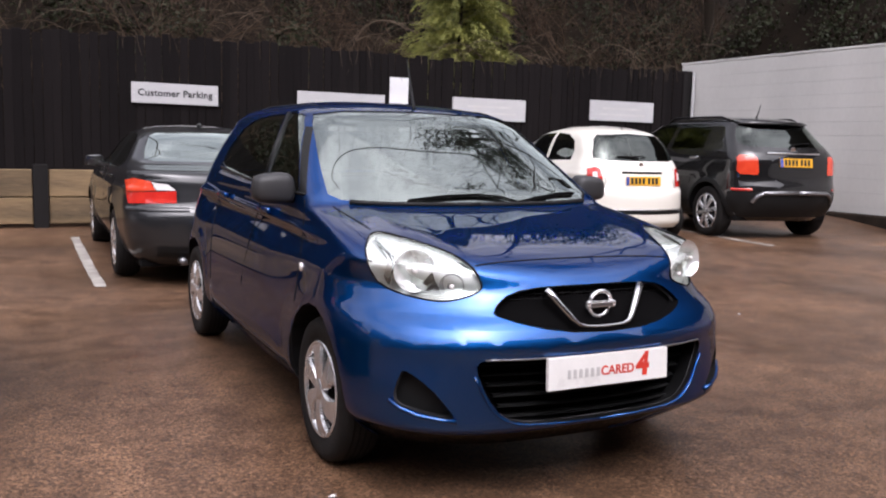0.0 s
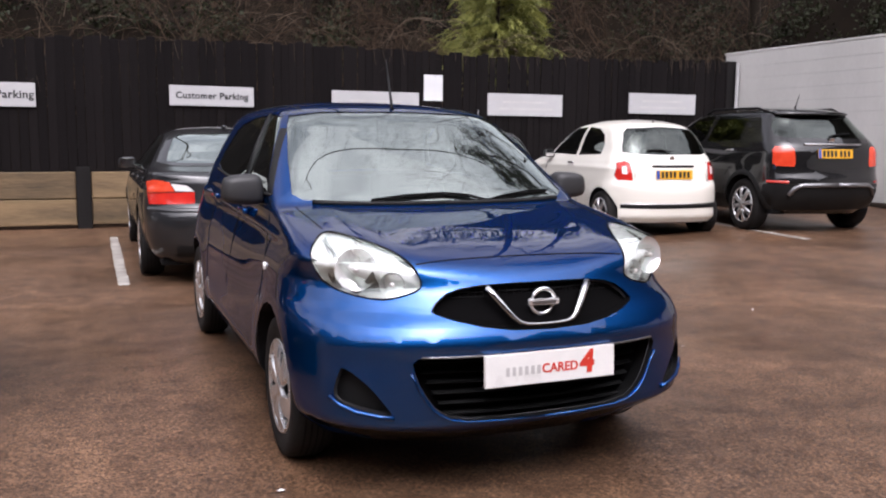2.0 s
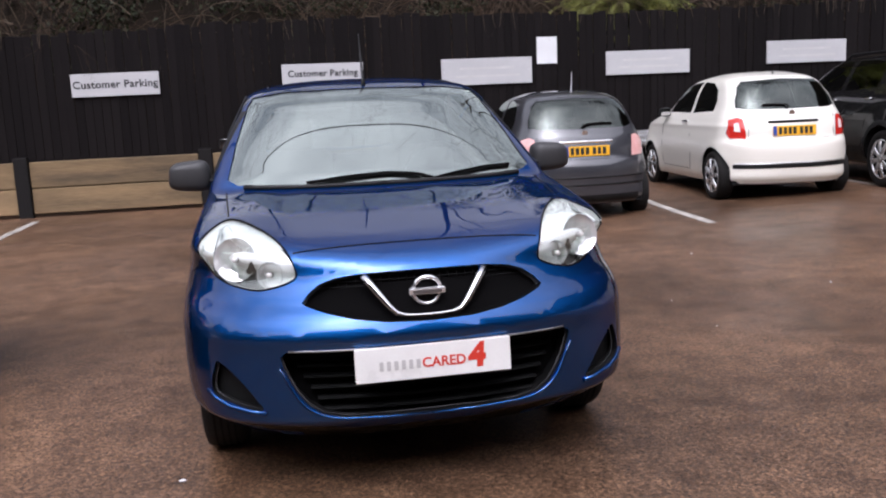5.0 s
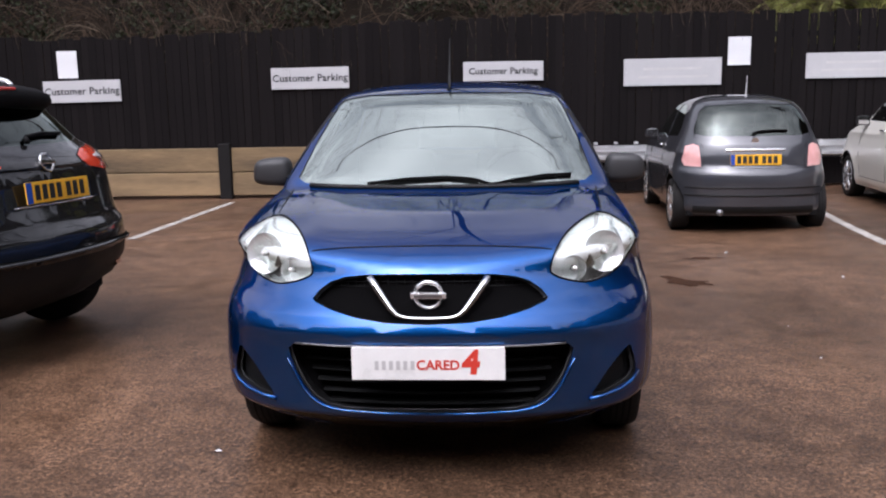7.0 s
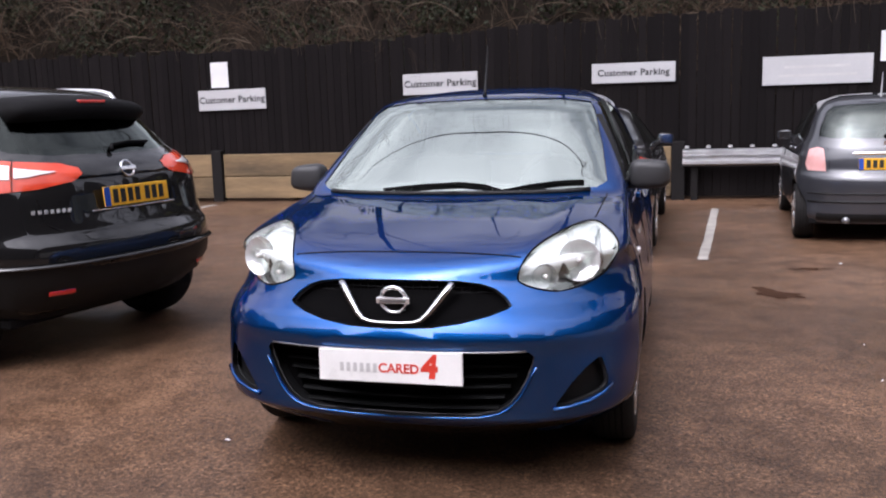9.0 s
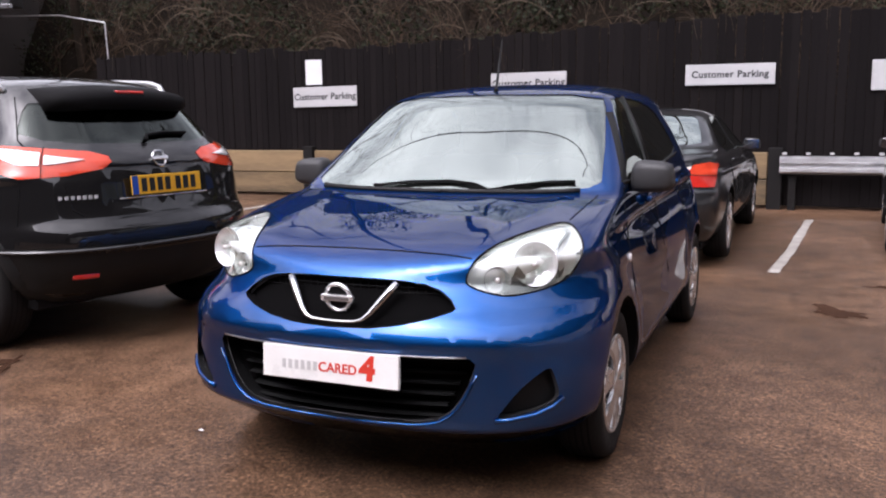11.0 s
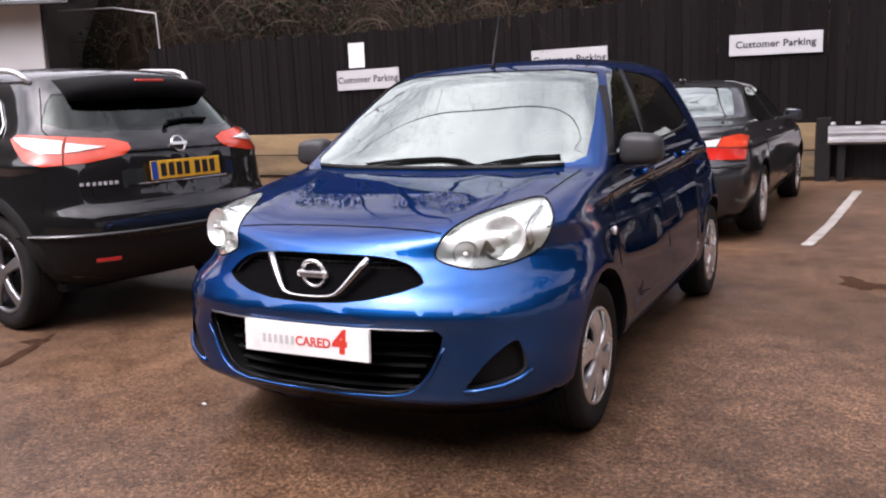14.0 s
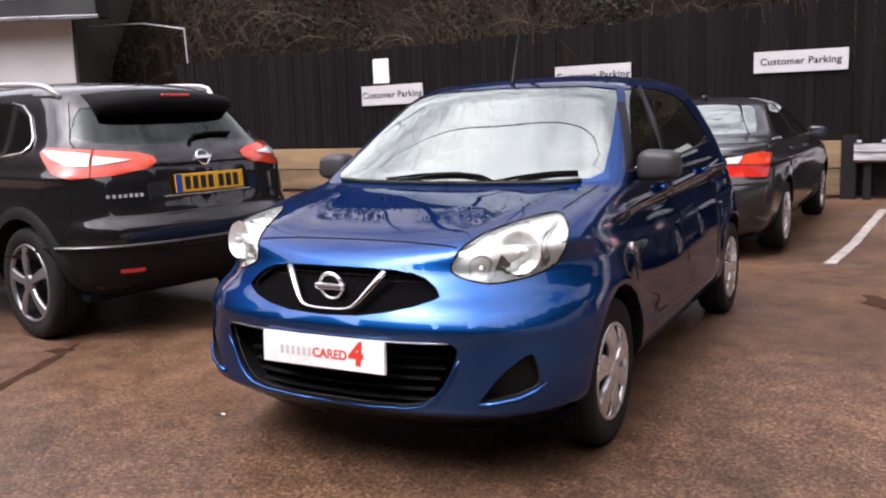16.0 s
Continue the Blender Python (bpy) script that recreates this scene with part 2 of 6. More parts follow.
def tarmac_material():
    """Wet brown tarmac: fine stone grain, damp patches that gloss, tyre dirt."""
    m, n, l, p = mat_base("wet_brown_tarmac")
    co = n.new("ShaderNodeTexCoord")
    stone = n.new("ShaderNodeTexVoronoi")
    stone.inputs["Scale"].default_value = 150
    grain = n.new("ShaderNodeTexNoise")
    grain.inputs["Scale"].default_value, grain.inputs["Detail"].default_value = 48, 7
    blot = n.new("ShaderNodeTexNoise")
    blot.inputs["Scale"].default_value, blot.inputs["Detail"].default_value, blot.inputs["Roughness"].default_value = 5.5, 7, 0.62
    patch = n.new("ShaderNodeTexNoise")
    patch.inputs["Scale"].default_value, patch.inputs["Detail"].default_value = 0.55, 6
    damp = n.new("ShaderNodeTexNoise")
    damp.inputs["Scale"].default_value, damp.inputs["Detail"].default_value = 0.9, 8
    for t in (stone, grain, patch, damp, blot):
        l.new(co.outputs["Object"], t.inputs["Vector"])
    r1 = n.new("ShaderNodeValToRGB")
    r1.color_ramp.elements[0].position, r1.color_ramp.elements[1].position = 0.28, 0.74
    r1.color_ramp.elements[0].color, r1.color_ramp.elements[1].color = (0.034, 0.0195, 0.0117, 1), (0.152, 0.0925, 0.0575, 1)
    l.new(grain.outputs["Fac"], r1.inputs["Fac"])
    r2 = n.new("ShaderNodeValToRGB")
    r2.color_ramp.elements[0].position, r2.color_ramp.elements[1].position = 0.3, 0.7
    r2.color_ramp.elements[0].color, r2.color_ramp.elements[1].color = (0.58, 0.56, 0.55, 1), (1.38, 1.32, 1.28, 1)
    l.new(patch.outputs["Fac"], r2.inputs["Fac"])
    mu = n.new("ShaderNodeMix")
    mu.data_type, mu.blend_type = "RGBA", "MULTIPLY"
    mu.inputs["Factor"].default_value = 1.0
    l.new(r1.outputs["Color"], mu.inputs["A"])
    l.new(r2.outputs["Color"], mu.inputs["B"])
    r3 = n.new("ShaderNodeValToRGB")
    r3.color_ramp.elements[0].position, r3.color_ramp.elements[1].position = 0.33, 0.66
    r3.color_ramp.elements[0].color, r3.color_ramp.elements[1].color = (0.62, 0.59, 0.58, 1), (1.30, 1.28, 1.25, 1)
    l.new(blot.outputs["Fac"], r3.inputs["Fac"])
    mu3 = n.new("ShaderNodeMix")
    mu3.data_type, mu3.blend_type = "RGBA", "MULTIPLY"
    mu3.inputs["Factor"].default_value = 1.0
    l.new(mu.outputs["Result"], mu3.inputs["A"])
    l.new(r3.outputs["Color"], mu3.inputs["B"])
    # single stones of the aggregate, some pale, some dark
    r4 = n.new("ShaderNodeValToRGB")
    r4.color_ramp.elements[0].position, r4.color_ramp.elements[1].position = 0.1, 0.95
    r4.color_ramp.elements[0].color, r4.color_ramp.elements[1].color = (0.35, 0.35, 0.35, 1), (2.1, 2.08, 2.04, 1)
    l.new(stone.outputs["Color"], r4.inputs["Fac"])
    mu4 = n.new("ShaderNodeMix")
    mu4.data_type, mu4.blend_type = "RGBA", "MULTIPLY"
    mu4.inputs["Factor"].default_value = 1.0
    l.new(mu3.outputs["Result"], mu4.inputs["A"])
    l.new(r4.outputs["Color"], mu4.inputs["B"])
    l.new(mu4.outputs["Result"], p.inputs["Base Color"])
    rr = n.new("ShaderNodeMapRange")
    rr.inputs["From Min"].default_value, rr.inputs["From Max"].default_value = 0.35, 0.68
    rr.inputs["To Min"].default_value, rr.inputs["To Max"].default_value = 0.52, 0.28
    l.new(damp.outputs["Fac"], rr.inputs["Value"])
    l.new(rr.outputs["Result"], p.inputs["Roughness"])
    b1 = n.new("ShaderNodeBump")
    b1.inputs["Strength"].default_value, b1.inputs["Distance"].default_value = 0.25, 0.004
    l.new(stone.outputs["Distance"], b1.inputs["Height"])
    b2 = n.new("ShaderNodeBump")
    b2.inputs["Strength"].default_value, b2.inputs["Distance"].default_value = 0.18, 0.005
    l.new(grain.outputs["Fac"], b2.inputs["Height"])
    l.new(b1.outputs["Normal"], b2.inputs["Normal"])
    l.new(b2.outputs["Normal"], p.inputs["Normal"])
    p.inputs["Specular IOR Level"].default_value = 0.36
    return m


M_TARMAC = tarmac_material()
M_LINE = surface("worn_white_road_paint", (0.14, 0.12, 0.10), (0.52, 0.49, 0.45), (0.5, 0.7), 5, 50, 0.3)

# ---- mesh helpers ----
def link(name, bm, material, parent=None, label="", smooth=False):
    """One bmesh as one object; a bmesh is used up."""
    me = bpy.data.meshes.new(name)
    bm.to_mesh(me)
    bm.free()
    me.materials.append(material)
    if smooth:
        me.polygons.foreach_set("use_smooth", [True] * len(me.polygons))
    ob = new(name, me)
    if parent is not None:
        ob.parent = parent
    if label:
        ob["label"] = label
    return ob


def part(name, bm, material, parent, label="", smooth=False):
    return link(name, bm, material, parent, label, smooth)


def thing(name, label, category, group="", m=None, kind=""):
    e = new(name)
    tagged(e, label, category, group, kind)
    if m is not None:
        e.matrix_world = m
    return e


def box(x0, x1, y0, y1, z0, z1, bev=0.0, seg=2, bm=None):
    own = bmesh.new()
    r = bmesh.ops.create_cube(own, size=1.0)
    for v in r["verts"]:
        v.co = Vector(((x0 + x1) / 2 + v.co.x * (x1 - x0), (y0 + y1) / 2 + v.co.y * (y1 - y0), (z0 + z1) / 2 + v.co.z * (z1 - z0)))
    if bev:
        bmesh.ops.bevel(own, geom=own.edges[:], offset=bev, segments=seg, affect="EDGES", profile=0.5)
    if bm is None:
        return own
    return merge(bm, own)


def merge(bm, other):
    vs = {v: bm.verts.new(v.co) for v in other.verts}
    for f in other.faces:
        nf = bm.faces.new([vs[v] for v in f.verts])
        nf.smooth = f.smooth
    other.free()
    return bm


def moved(bm, m):
    bm.transform(m)
    return bm


def cyl(r, h, seg=16, r2=None, bm=None, m=None):
    own = bmesh.new()
    bmesh.ops.create_cone(own, cap_ends=True, segments=seg, radius1=r, radius2=r if r2 is None else r2, depth=h)
    if m is not None:
        own.transform(m)
    return own if bm is None else merge(bm, own)


def tube(points, r, sides=6, bm=None, radii=None, closed=False):
    """A round rod along points."""
    bm = bm or bmesh.new()
    pts = [Vector(p) for p in points]
    rings = []
    k = len(pts)
    for i, p in enumerate(pts):
        a = pts[(i - 1) % k] if closed or i > 0 else p
        b = pts[(i + 1) % k] if closed or i < k - 1 else p
        d = (b - a)
        d = d.normalized() if d.length > 1e-9 else Vector((0, 0, 1))
        u = d.cross(Vector((0, 0, 1)) if abs(d.z) < 0.9 else Vector((1, 0, 0))).normalized()
        w = d.cross(u)
        rad = radii[i] if radii else r
        rings.append([bm.verts.new(p + rad * (math.cos(2 * math.pi * j / sides) * u + math.sin(2 * math.pi * j / sides) * w)) for j in range(sides)])
    for i in range(k if closed else k - 1):
        a, b = rings[i], rings[(i + 1) % k]
        for j in range(sides):
            bm.faces.new((a[j], a[(j + 1) % sides], b[(j + 1) % sides], b[j]))
    if not closed:
        bm.faces.new(rings[0][::-1])
        bm.faces.new(rings[-1])
    return bm


def text_part(body, size, material, m, parent, name="lettering", label="", shear=0.0, space=1.0, offset=0.0):
    cu = bpy.data.curves.new(name, "FONT")
    cu.body, cu.size, cu.extrude = body, size, 0.0008
    cu.align_x, cu.align_y = "CENTER", "CENTER"
    cu.shear, cu.space_character, cu.offset = shear, space, offset
    cu.resolution_u = 3
    cu.materials.append(material)
    ob = new(name, cu)
    ob.parent = parent
    ob.matrix_basis = m
    if label:
        ob["label"] = label
    return ob


def step01(t):
    t = max(0.0, min(1.0, t))
    return t * t * (3 - 2 * t)


# ---- ground ----
def gz(x, y):
    """Height of the yard: a slight hollow before the fence, a rise towards the white wall."""
    z = -0.055 * math.exp(-((x - 1.0) / 3.0) ** 2 - ((y - 6.7) / 1.6) ** 2)
    z += 0.11 * step01((x - 2.0) / 5.0) * step01((y - 2.0) / 3.0)
    z += 0.20 * step01((x - 8.9) / 1.2) * step01((y - 5.5) / 2.0)
    return z


def ground_sheet():
    xs = [-400, -120, -50, -25] + [-16 + 0.5 * i for i in range(61)] + [20, 40, 120, 400]
    ys = [-400, -120, -50, -25] + [-12 + 0.5 * i for i in range(47)] + [12.5, 14, 40, 120, 400]
    bm = bmesh.new()
    grid = [[bm.verts.new((x, y, gz(x, y) if y < 13 else gz(x, 12) - 0.0)) for x in xs] for y in ys]
    for j in range(len(ys) - 1):
        for i in range(len(xs) - 1):
            bm.faces.new((grid[j][i], grid[j][i + 1], grid[j + 1][i + 1], grid[j + 1][i]))
    return tagged(link("ground", bm, M_TARMAC, smooth=True), "damp brown tarmac of a car park with worn patches", "ground", kind="structure")


ground_sheet()


def road_line(x0, y0, x1, y1, w=0.10):
    """A worn painted bay line that lies on the tarmac."""
    bm = bmesh.new()
    n = max(4, int(math.hypot(x1 - x0, y1 - y0) / 0.12))
    a, b = Vector((x0, y0)), Vector((x1, y1))
    side = Vector(((b - a).y, -(b - a).x)).normalized()
    rows = []
    for i in range(n + 1):
        p = a.lerp(b, i / n)
        row = []
        for s in (-1, -0.33, 0.33, 1):
            q = p + side * s * (w / 2 + (random.uniform(-0.009, 0.006) if abs(s) == 1 else 0))
            row.append(bm.verts.new((q.x, q.y, gz(q.x, q.y) + 0.004)))
        rows.append(row)
    for i in range(n):
        for j in range(3):
            bm.faces.new((rows[i][j], rows[i][j + 1], rows[i + 1][j + 1], rows[i + 1][j]))
    bmesh.ops.recalc_face_normals(bm, faces=bm.faces[:])
    return tagged(link("bay_line", bm, M_LINE), "worn white parking bay line painted on tarmac", "road marking", "bay lines", "structure")


for line in ((-3.72, 9.95, -3.74, 6.3), (-1.12, 9.25, -1.18, 5.42), (1.50, 9.35, 1.215, 5.38), (4.32, 9.3, 3.87, 5.35), (7.18, 9.2, 6.71, 5.38), (-6.3, 10.0, -6.3, 6.4)):
    road_line(*line)

# ---- fence, sleepers, barrier ----
FENCE_Y = 10.66
fence = thing("fence", "tall dark-stained close-board timber fence along the car park", "fence", kind="structure")
board_meshes = []
for k in range(5):
    bm = box(-0.058, 0.058, 0.0, 0.022, 0.0, 1.0, 0.003, 1)
    me = bpy.data.meshes.new("board")
    bm.to_mesh(me)
    bm.free()
    me.materials.append(M_FENCE)
    board_meshes.append(me)


def fence_boards():
    i = 0
    x = -11.2
    while x < 10.05:
        ob = new("board", board_meshes[i % 5])
        ob.parent = fence
        base = 0.79 if x < 0.95 else gz(x, 10.6) + 0.04
        top = 2.64 + 0.014 * x + 0.05 * math.sin(x * 0.55 + 1.2) + random.uniform(-0.035, 0.035)
        ob.matrix_basis = Matrix.LocRotScale((x, FENCE_Y + random.uniform(-0.004, 0.006), base), Euler((0, random.uniform(-0.006, 0.006), 0)), (random.uniform(0.96, 1.02), 1, top - base))
        x += 0.1205
        i += 1


for zr in (1.15, 1.75, 2.35):
    part("rail", box(-11.2, 10.05, FENCE_Y + 0.03, FENCE_Y + 0.075, zr - 0.04, zr + 0.04, 0.004, 1), M_POST, fence)

retaining_wall = thing("retaining_wall", "low retaining wall of pale weathered timber sleepers between dark posts", "retaining wall", kind="structure")
POSTS = [-11.60, -9.06, -6.52, -3.98, -1.44, 1.02]
for x in POSTS:
    part("post", box(x - 0.095, x + 0.095, 10.50, 10.64, -0.06, 0.86, 0.012, 2), M_POST, retaining_wall)
for a, b in zip(POSTS[:-1], POSTS[1:]):
    for z0, z1 in ((0.05, 0.41), (0.42, 0.79)):
        y0 = 10.555 + random.uniform(-0.008, 0.008)
        part("sleeper", box(a + 0.10, b - 0.10, y0, 10.655, z0, z1, 0.014, 2), M_SLEEPER, retaining_wall)


def barrier():
    """A corrugated steel crash barrier on short posts."""
    g = thing("crash_barrier", "galvanised corrugated steel crash barrier along the fence foot", "barrier", kind="structure")
    prof = [(0.0, -0.125), (0.035, -0.112), (0.075, -0.09), (0.075, -0.05), (0.02, -0.02), (0.02, 0.02), (0.075, 0.05), (0.075, 0.09), (0.035, 0.112), (0.0, 0.125)]
    bm = bmesh.new()
    prev = None
    for i in range(35):
        x = 1.08 + i * 0.25
        zb = 0.625 + gz(x, 10.4) * 0.6
        row = [bm.verts.new((x, 10.46 - d, zb + h)) for d, h in prof] + [bm.verts.new((x, 10.464 - d, zb + h)) for d, h in reversed(prof)]
        if prev:
            n = len(row)
            for j in range(n):
                bm.faces.new((prev[j], prev[(j + 1) % n], row[(j + 1) % n], row[j]))
        prev = row
    bmesh.ops.recalc_face_normals(bm, faces=bm.faces[:])
    part("beam", bm, M_GALV, g)
    for i in range(6):
        x = 1.25 + i * 1.6
        part("post", box(x - 0.05, x + 0.05, 10.47, 10.57, gz(x, 10.5) - 0.05, 0.73, 0.006, 1), M_POST, g, "dark barrier post")
        for dz in (-0.045, 0.095):
            bm = cyl(0.02, 0.03, 10, m=pose(x, 10.375, 0.60 + dz + gz(x, 10.4) * 0.6, 90, 0, 0))
            part("bolt", bm, M_GALV, g)
    for i in range(14):
        x = 1.14 + i * 0.30
        part("bracket", box(x - 0.03, x + 0.03, 10.40, 10.45, 0.765, 0.80, 0.006, 1), M_GALV, g)
    return g


barrier()


# ---- signs on the fence ----
def bay_sign(x0, x1, z0, z1, words="", lines=0, tilt=0.0):
    w, h = x1 - x0, z1 - z0
    if words:
        g = thing("parking_sign", "long white sign reading Customer Parking on a dark fence", "sign", "bay signs on the fence")
    else:
        g = thing("parking_sign", "long pale sign with two faint printed lines on a dark fence", "sign", "bay signs on the fence")
    g.matrix_world = pose((x0 + x1) / 2, FENCE_Y - 0.022, (z0 + z1) / 2, 0, tilt, 0)
    part("sign_board", box(-w / 2, w / 2, -0.012, 0.010, -h / 2, h / 2, 0.004, 2), M_SIGN, g)
    if words:
        text_part(words, h * 0.46, M_INK, pose(0, -0.0135, 0.0, 90, 0, 0), g, label="dark grey lettering", space=1.06, offset=0.0035)
    for i in range(lines):
        lw = w * (0.60 if i == 0 else 0.72)
        part("print_line", box(-lw / 2 + 0.02 * i, lw / 2, -0.0145, -0.0125, h * (0.12 - 0.30 * i) - h * 0.045, h * (0.12 - 0.30 * i) + h * 0.045), M_INKGREY, g, "faint grey printed line")
    for sx in (-1, 1):
        part("screw", cyl(0.007, 0.004, 8, m=pose(sx * (w / 2 - 0.04), -0.013, 0, 90, 0, 0)), M_GALV, g)
    return g


bay_sign(-6.84, -5.60, 1.535, 1.87, "Customer Parking", tilt=-0.6)
bay_sign(-3.21, -2.00, 1.675, 2.00, "Customer Parking", tilt=-0.3)
bay_sign(-0.245, 0.966, 1.74, 2.03, "Customer Parking", tilt=0.2)
bay_sign(2.171, 3.616, 1.625, 2.026, lines=2)
bay_sign(4.848, 6.28, 1.69, 2.06, lines=2)
bay_sign(7.655, 9.119, 1.775, 2.14, lines=2)


def notice(x0, x1, z0, z1):
    g = thing("paper_notice", "white paper notice pinned to the dark fence", "notice", "paper notices")
    g.matrix_world = pose((x0 + x1) / 2, FENCE_Y - 0.01, (z0 + z1) / 2)
    w, h = x1 - x0, z1 - z0
    bm = bmesh.new()
    bmesh.ops.create_grid(bm, x_segments=5, y_segments=6, size=0.5)
    for v in bm.verts:
        v.co = Vector((v.co.x * w, -0.004 - 0.006 * abs(v.co.x) ** 2 - 0.003 * math.sin(v.co.y * 7), v.co.y * h))
    bmesh.ops.solidify(bm, geom=bm.faces[:], thickness=0.002)
    part("sheet", bm, M_PAPER, g)
    for sx in (-1, 1):
        part("pin", cyl(0.006, 0.006, 8, m=pose(sx * w * 0.44, -0.010, h * 0.46, 90, 0, 0)), M_GALV, g)
    return g


notice(3.707, 4.038, 1.91, 2.32)
notice(-6.59, -6.27, 1.91, 2.325)


# ---- white wall by the right-hand bays ----
def white_wall():
    g = thing("wall_east", "white painted boundary wall with shallow horizontal courses", "wall", kind="structure")
    part("core", box(10.10, 10.30, -9.0, 11.0, -0.3, 2.93, 0.01, 2), M_WALL, g)
    for i in range(13):
        z0 = 0.02 + i * 0.222
        part("course", box(10.094, 10.105, -9.0, 10.98, z0, z0 + 0.2195, 0.003, 1), M_WALL, g)
    part("coping", box(10.092, 10.31, -9.0, 11.02, 2.93, 2.97, 0.006, 2), M_WALL, g)
    part("wall_foot", box(9.98, 10.09, -9.0, 10.6, -0.1, 0.36, 0.03, 2), M_BARK, g, "dirty brown foot of the wall")
    part("corner_post", box(9.86, 10.06, 10.66, 10.86, 0.0, 2.79, 0.012, 2), M_POST, g, "dark timber corner post")
    part("downpipe", tube([(10.03, 10.58, 0.2), (10.03, 10.58, 2.75)], 0.03, 10), M_SIGN, g, "pale slim pipe")
    return g


white_wall()


# ---- grey building beyond the yard ----
def showroom():
    g = thing("showroom_building", "grey rendered building with a dark sign fascia", "building")
    g.matrix_world = pose(-12.5, 9.95, 0, 0, 0, 28.7) @ pose(12.5, -9.95, 0)
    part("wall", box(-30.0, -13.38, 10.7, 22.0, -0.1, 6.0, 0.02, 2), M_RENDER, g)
    part("plinth", box(-30.02, -13.35, 10.66, 22.02, -0.1, 0.35, 0.01, 2), M_FASCIA, g)
    fa = part("fascia", box(-30.0, -12.55, 9.95, 10.65, 3.52, 4.9, 0.02, 2), M_FASCIA, g, "dark grey sign fascia")
    part("fascia_edge", box(-30.0, -12.50, 9.92, 9.97, 3.45, 3.53, 0.01, 2), M_ALLOY, fa)
    # dark sheet added over the pale side, in place of the dark hedge there
    part("dark_side_sheet", box(-13.38, -13.32, 10.74, 21.9, 0.36, 5.98, 0.01, 1), M_BACKWALL, g, "dark sheet over the building side, standing in for hedge")
    part("roof", box(-30.2, -13.2, 10.5, 22.2, 6.0, 6.25, 0.03, 2), M_FASCIA, g)
    for i in range(6):
        x = -14.7 + i * 0.25
        part("letter_bar", box(x, x + 0.13, 9.925, 9.955, 3.86, 4.30, 0.01, 1), M_SIGN, fa, "pale sign mark")
    return g


showroom()

# ---- the yard behind the camera: unseen walls added to block low sky light ----
def sky_block_wall(name, x0, x1, y0, y1, h, label):
    return tagged(link(name, box(x0, x1, y0, y1, -0.3, h, 0.02, 1), M_BACKWALL), label, "wall", kind="structure")


# added and out of view; their height keeps low sky off the cars
sky_block_wall("sky_block_south", -32, 14, -12.4, -12.0, 10.0, "plain dark unseen wall added to block low sky light")
sky_block_wall("sky_block_west", -31.0, -30.6, -13.4, 9.9, 16.0, "plain dark unseen wall added to block low sky light")


def pale_frame():
    g = thing("pipe_frame", "thin pale pipe frame standing behind the fence end", "frame")
    part("top_rail", tube([(-14.15, 10.95, 3.49), (-12.4, 10.95, 3.42), (-11.25, 10.95, 3.22)], 0.014, 6), M_GALV, g)
    part("upright", tube([(-11.25, 10.95, 3.22), (-11.2, 10.95, 2.0), (-11.2, 10.95, -0.1)], 0.014, 6), M_GALV, g)
    return g


pale_frame()


# ---- marks on the tarmac ----
def ground_patch(name, cx, cy, rx, ry, turn, material, label, lift, rough_edge, seed):
    rg = random.Random(seed)
    bm = bmesh.new()
    n = 40
    c = bm.verts.new((cx, cy, gz(cx, cy) + lift))
    ring = []
    for i in range(n):
        a = 2 * math.pi * i / n
        k = 1 + rough_edge * (noise.noise((math.cos(a) * 1.7 + seed, math.sin(a) * 1.7, 0.3)) + 0.5 * rg.uniform(-1, 1) * 0.4)
        x, y = rx * k * math.cos(a), ry * k * math.sin(a)
        x, y = x * math.cos(turn) - y * math.sin(turn), x * math.sin(turn) + y * math.cos(turn)
        ring.append(bm.verts.new((cx + x, cy + y, gz(cx + x, cy + y) + lift)))
    for i in range(n):
        bm.faces.new((c, ring[i], ring[(i + 1) % n]))
    return tagged(link(name, bm, material), label, "ground mark", kind="structure")


M_STAIN = surface("dark_wet_stain", (0.026, 0.012, 0.007), (0.062, 0.031, 0.018), (0.7, 0.9), 6, 60, 0.4, spec=0.06)
ground_patch("wet_stain", 1.66, 3.80, 0.26, 0.13, -0.75, M_STAIN, "dark wet stain on the tarmac", 0.004, 0.9, 3)
ground_patch("wet_stain", 2.05, 4.9, 0.14, 0.05, 0.2, M_STAIN, "dark wet stain on the tarmac", 0.004, 0.9, 8)
ground_patch("wet_streak", -2.39, 0.54, 0.45, 0.035, -1.13, M_STAIN, "long dark wet streak across the brown tarmac", 0.004, 0.8, 5)
ground_patch("wet_stain", -2.61, 0.90, 0.075, 0.05, 0.5, M_STAIN, "dark wet stain on the tarmac", 0.006, 0.35, 11)


def litter(x, y, s, turn, label):
    bm = bmesh.new()
    pts = [(s * (1 + 0.35 * math.sin(3 * a + turn)) * math.cos(a), 0.6 * s * (1 + 0.3 * math.cos(2 * a)) * math.sin(a)) for a in [2 * math.pi * i / 9 for i in range(9)]]
    c = bm.verts.new((0, 0, 0.012))
    ring = [bm.verts.new((px, py, 0.003)) for px, py in pts]
    for i in range(9):
        bm.faces.new((c, ring[i], ring[(i + 1) % 9]))
    bm.faces.new(ring[::-1])
    bm.transform(pose(x, y, gz(x, y) + 0.002, 0, 0, math.degrees(turn)))
    return tagged(link("litter_scrap", bm, M_PAPER), label, "litter", "pale scraps on the ground")


for k, (x, y, s) in enumerate(((-0.885, 0.41, 0.014), (1.95, 1.72, 0.009), (2.0, 2.4, 0.008), (3.23, 2.51, 0.010), (2.9, 3.9, 0.012), (2.35, 5.2, 0.016))):
    litter(x, y, s, 0.7 * k, "small pale scrap of litter on the tarmac")

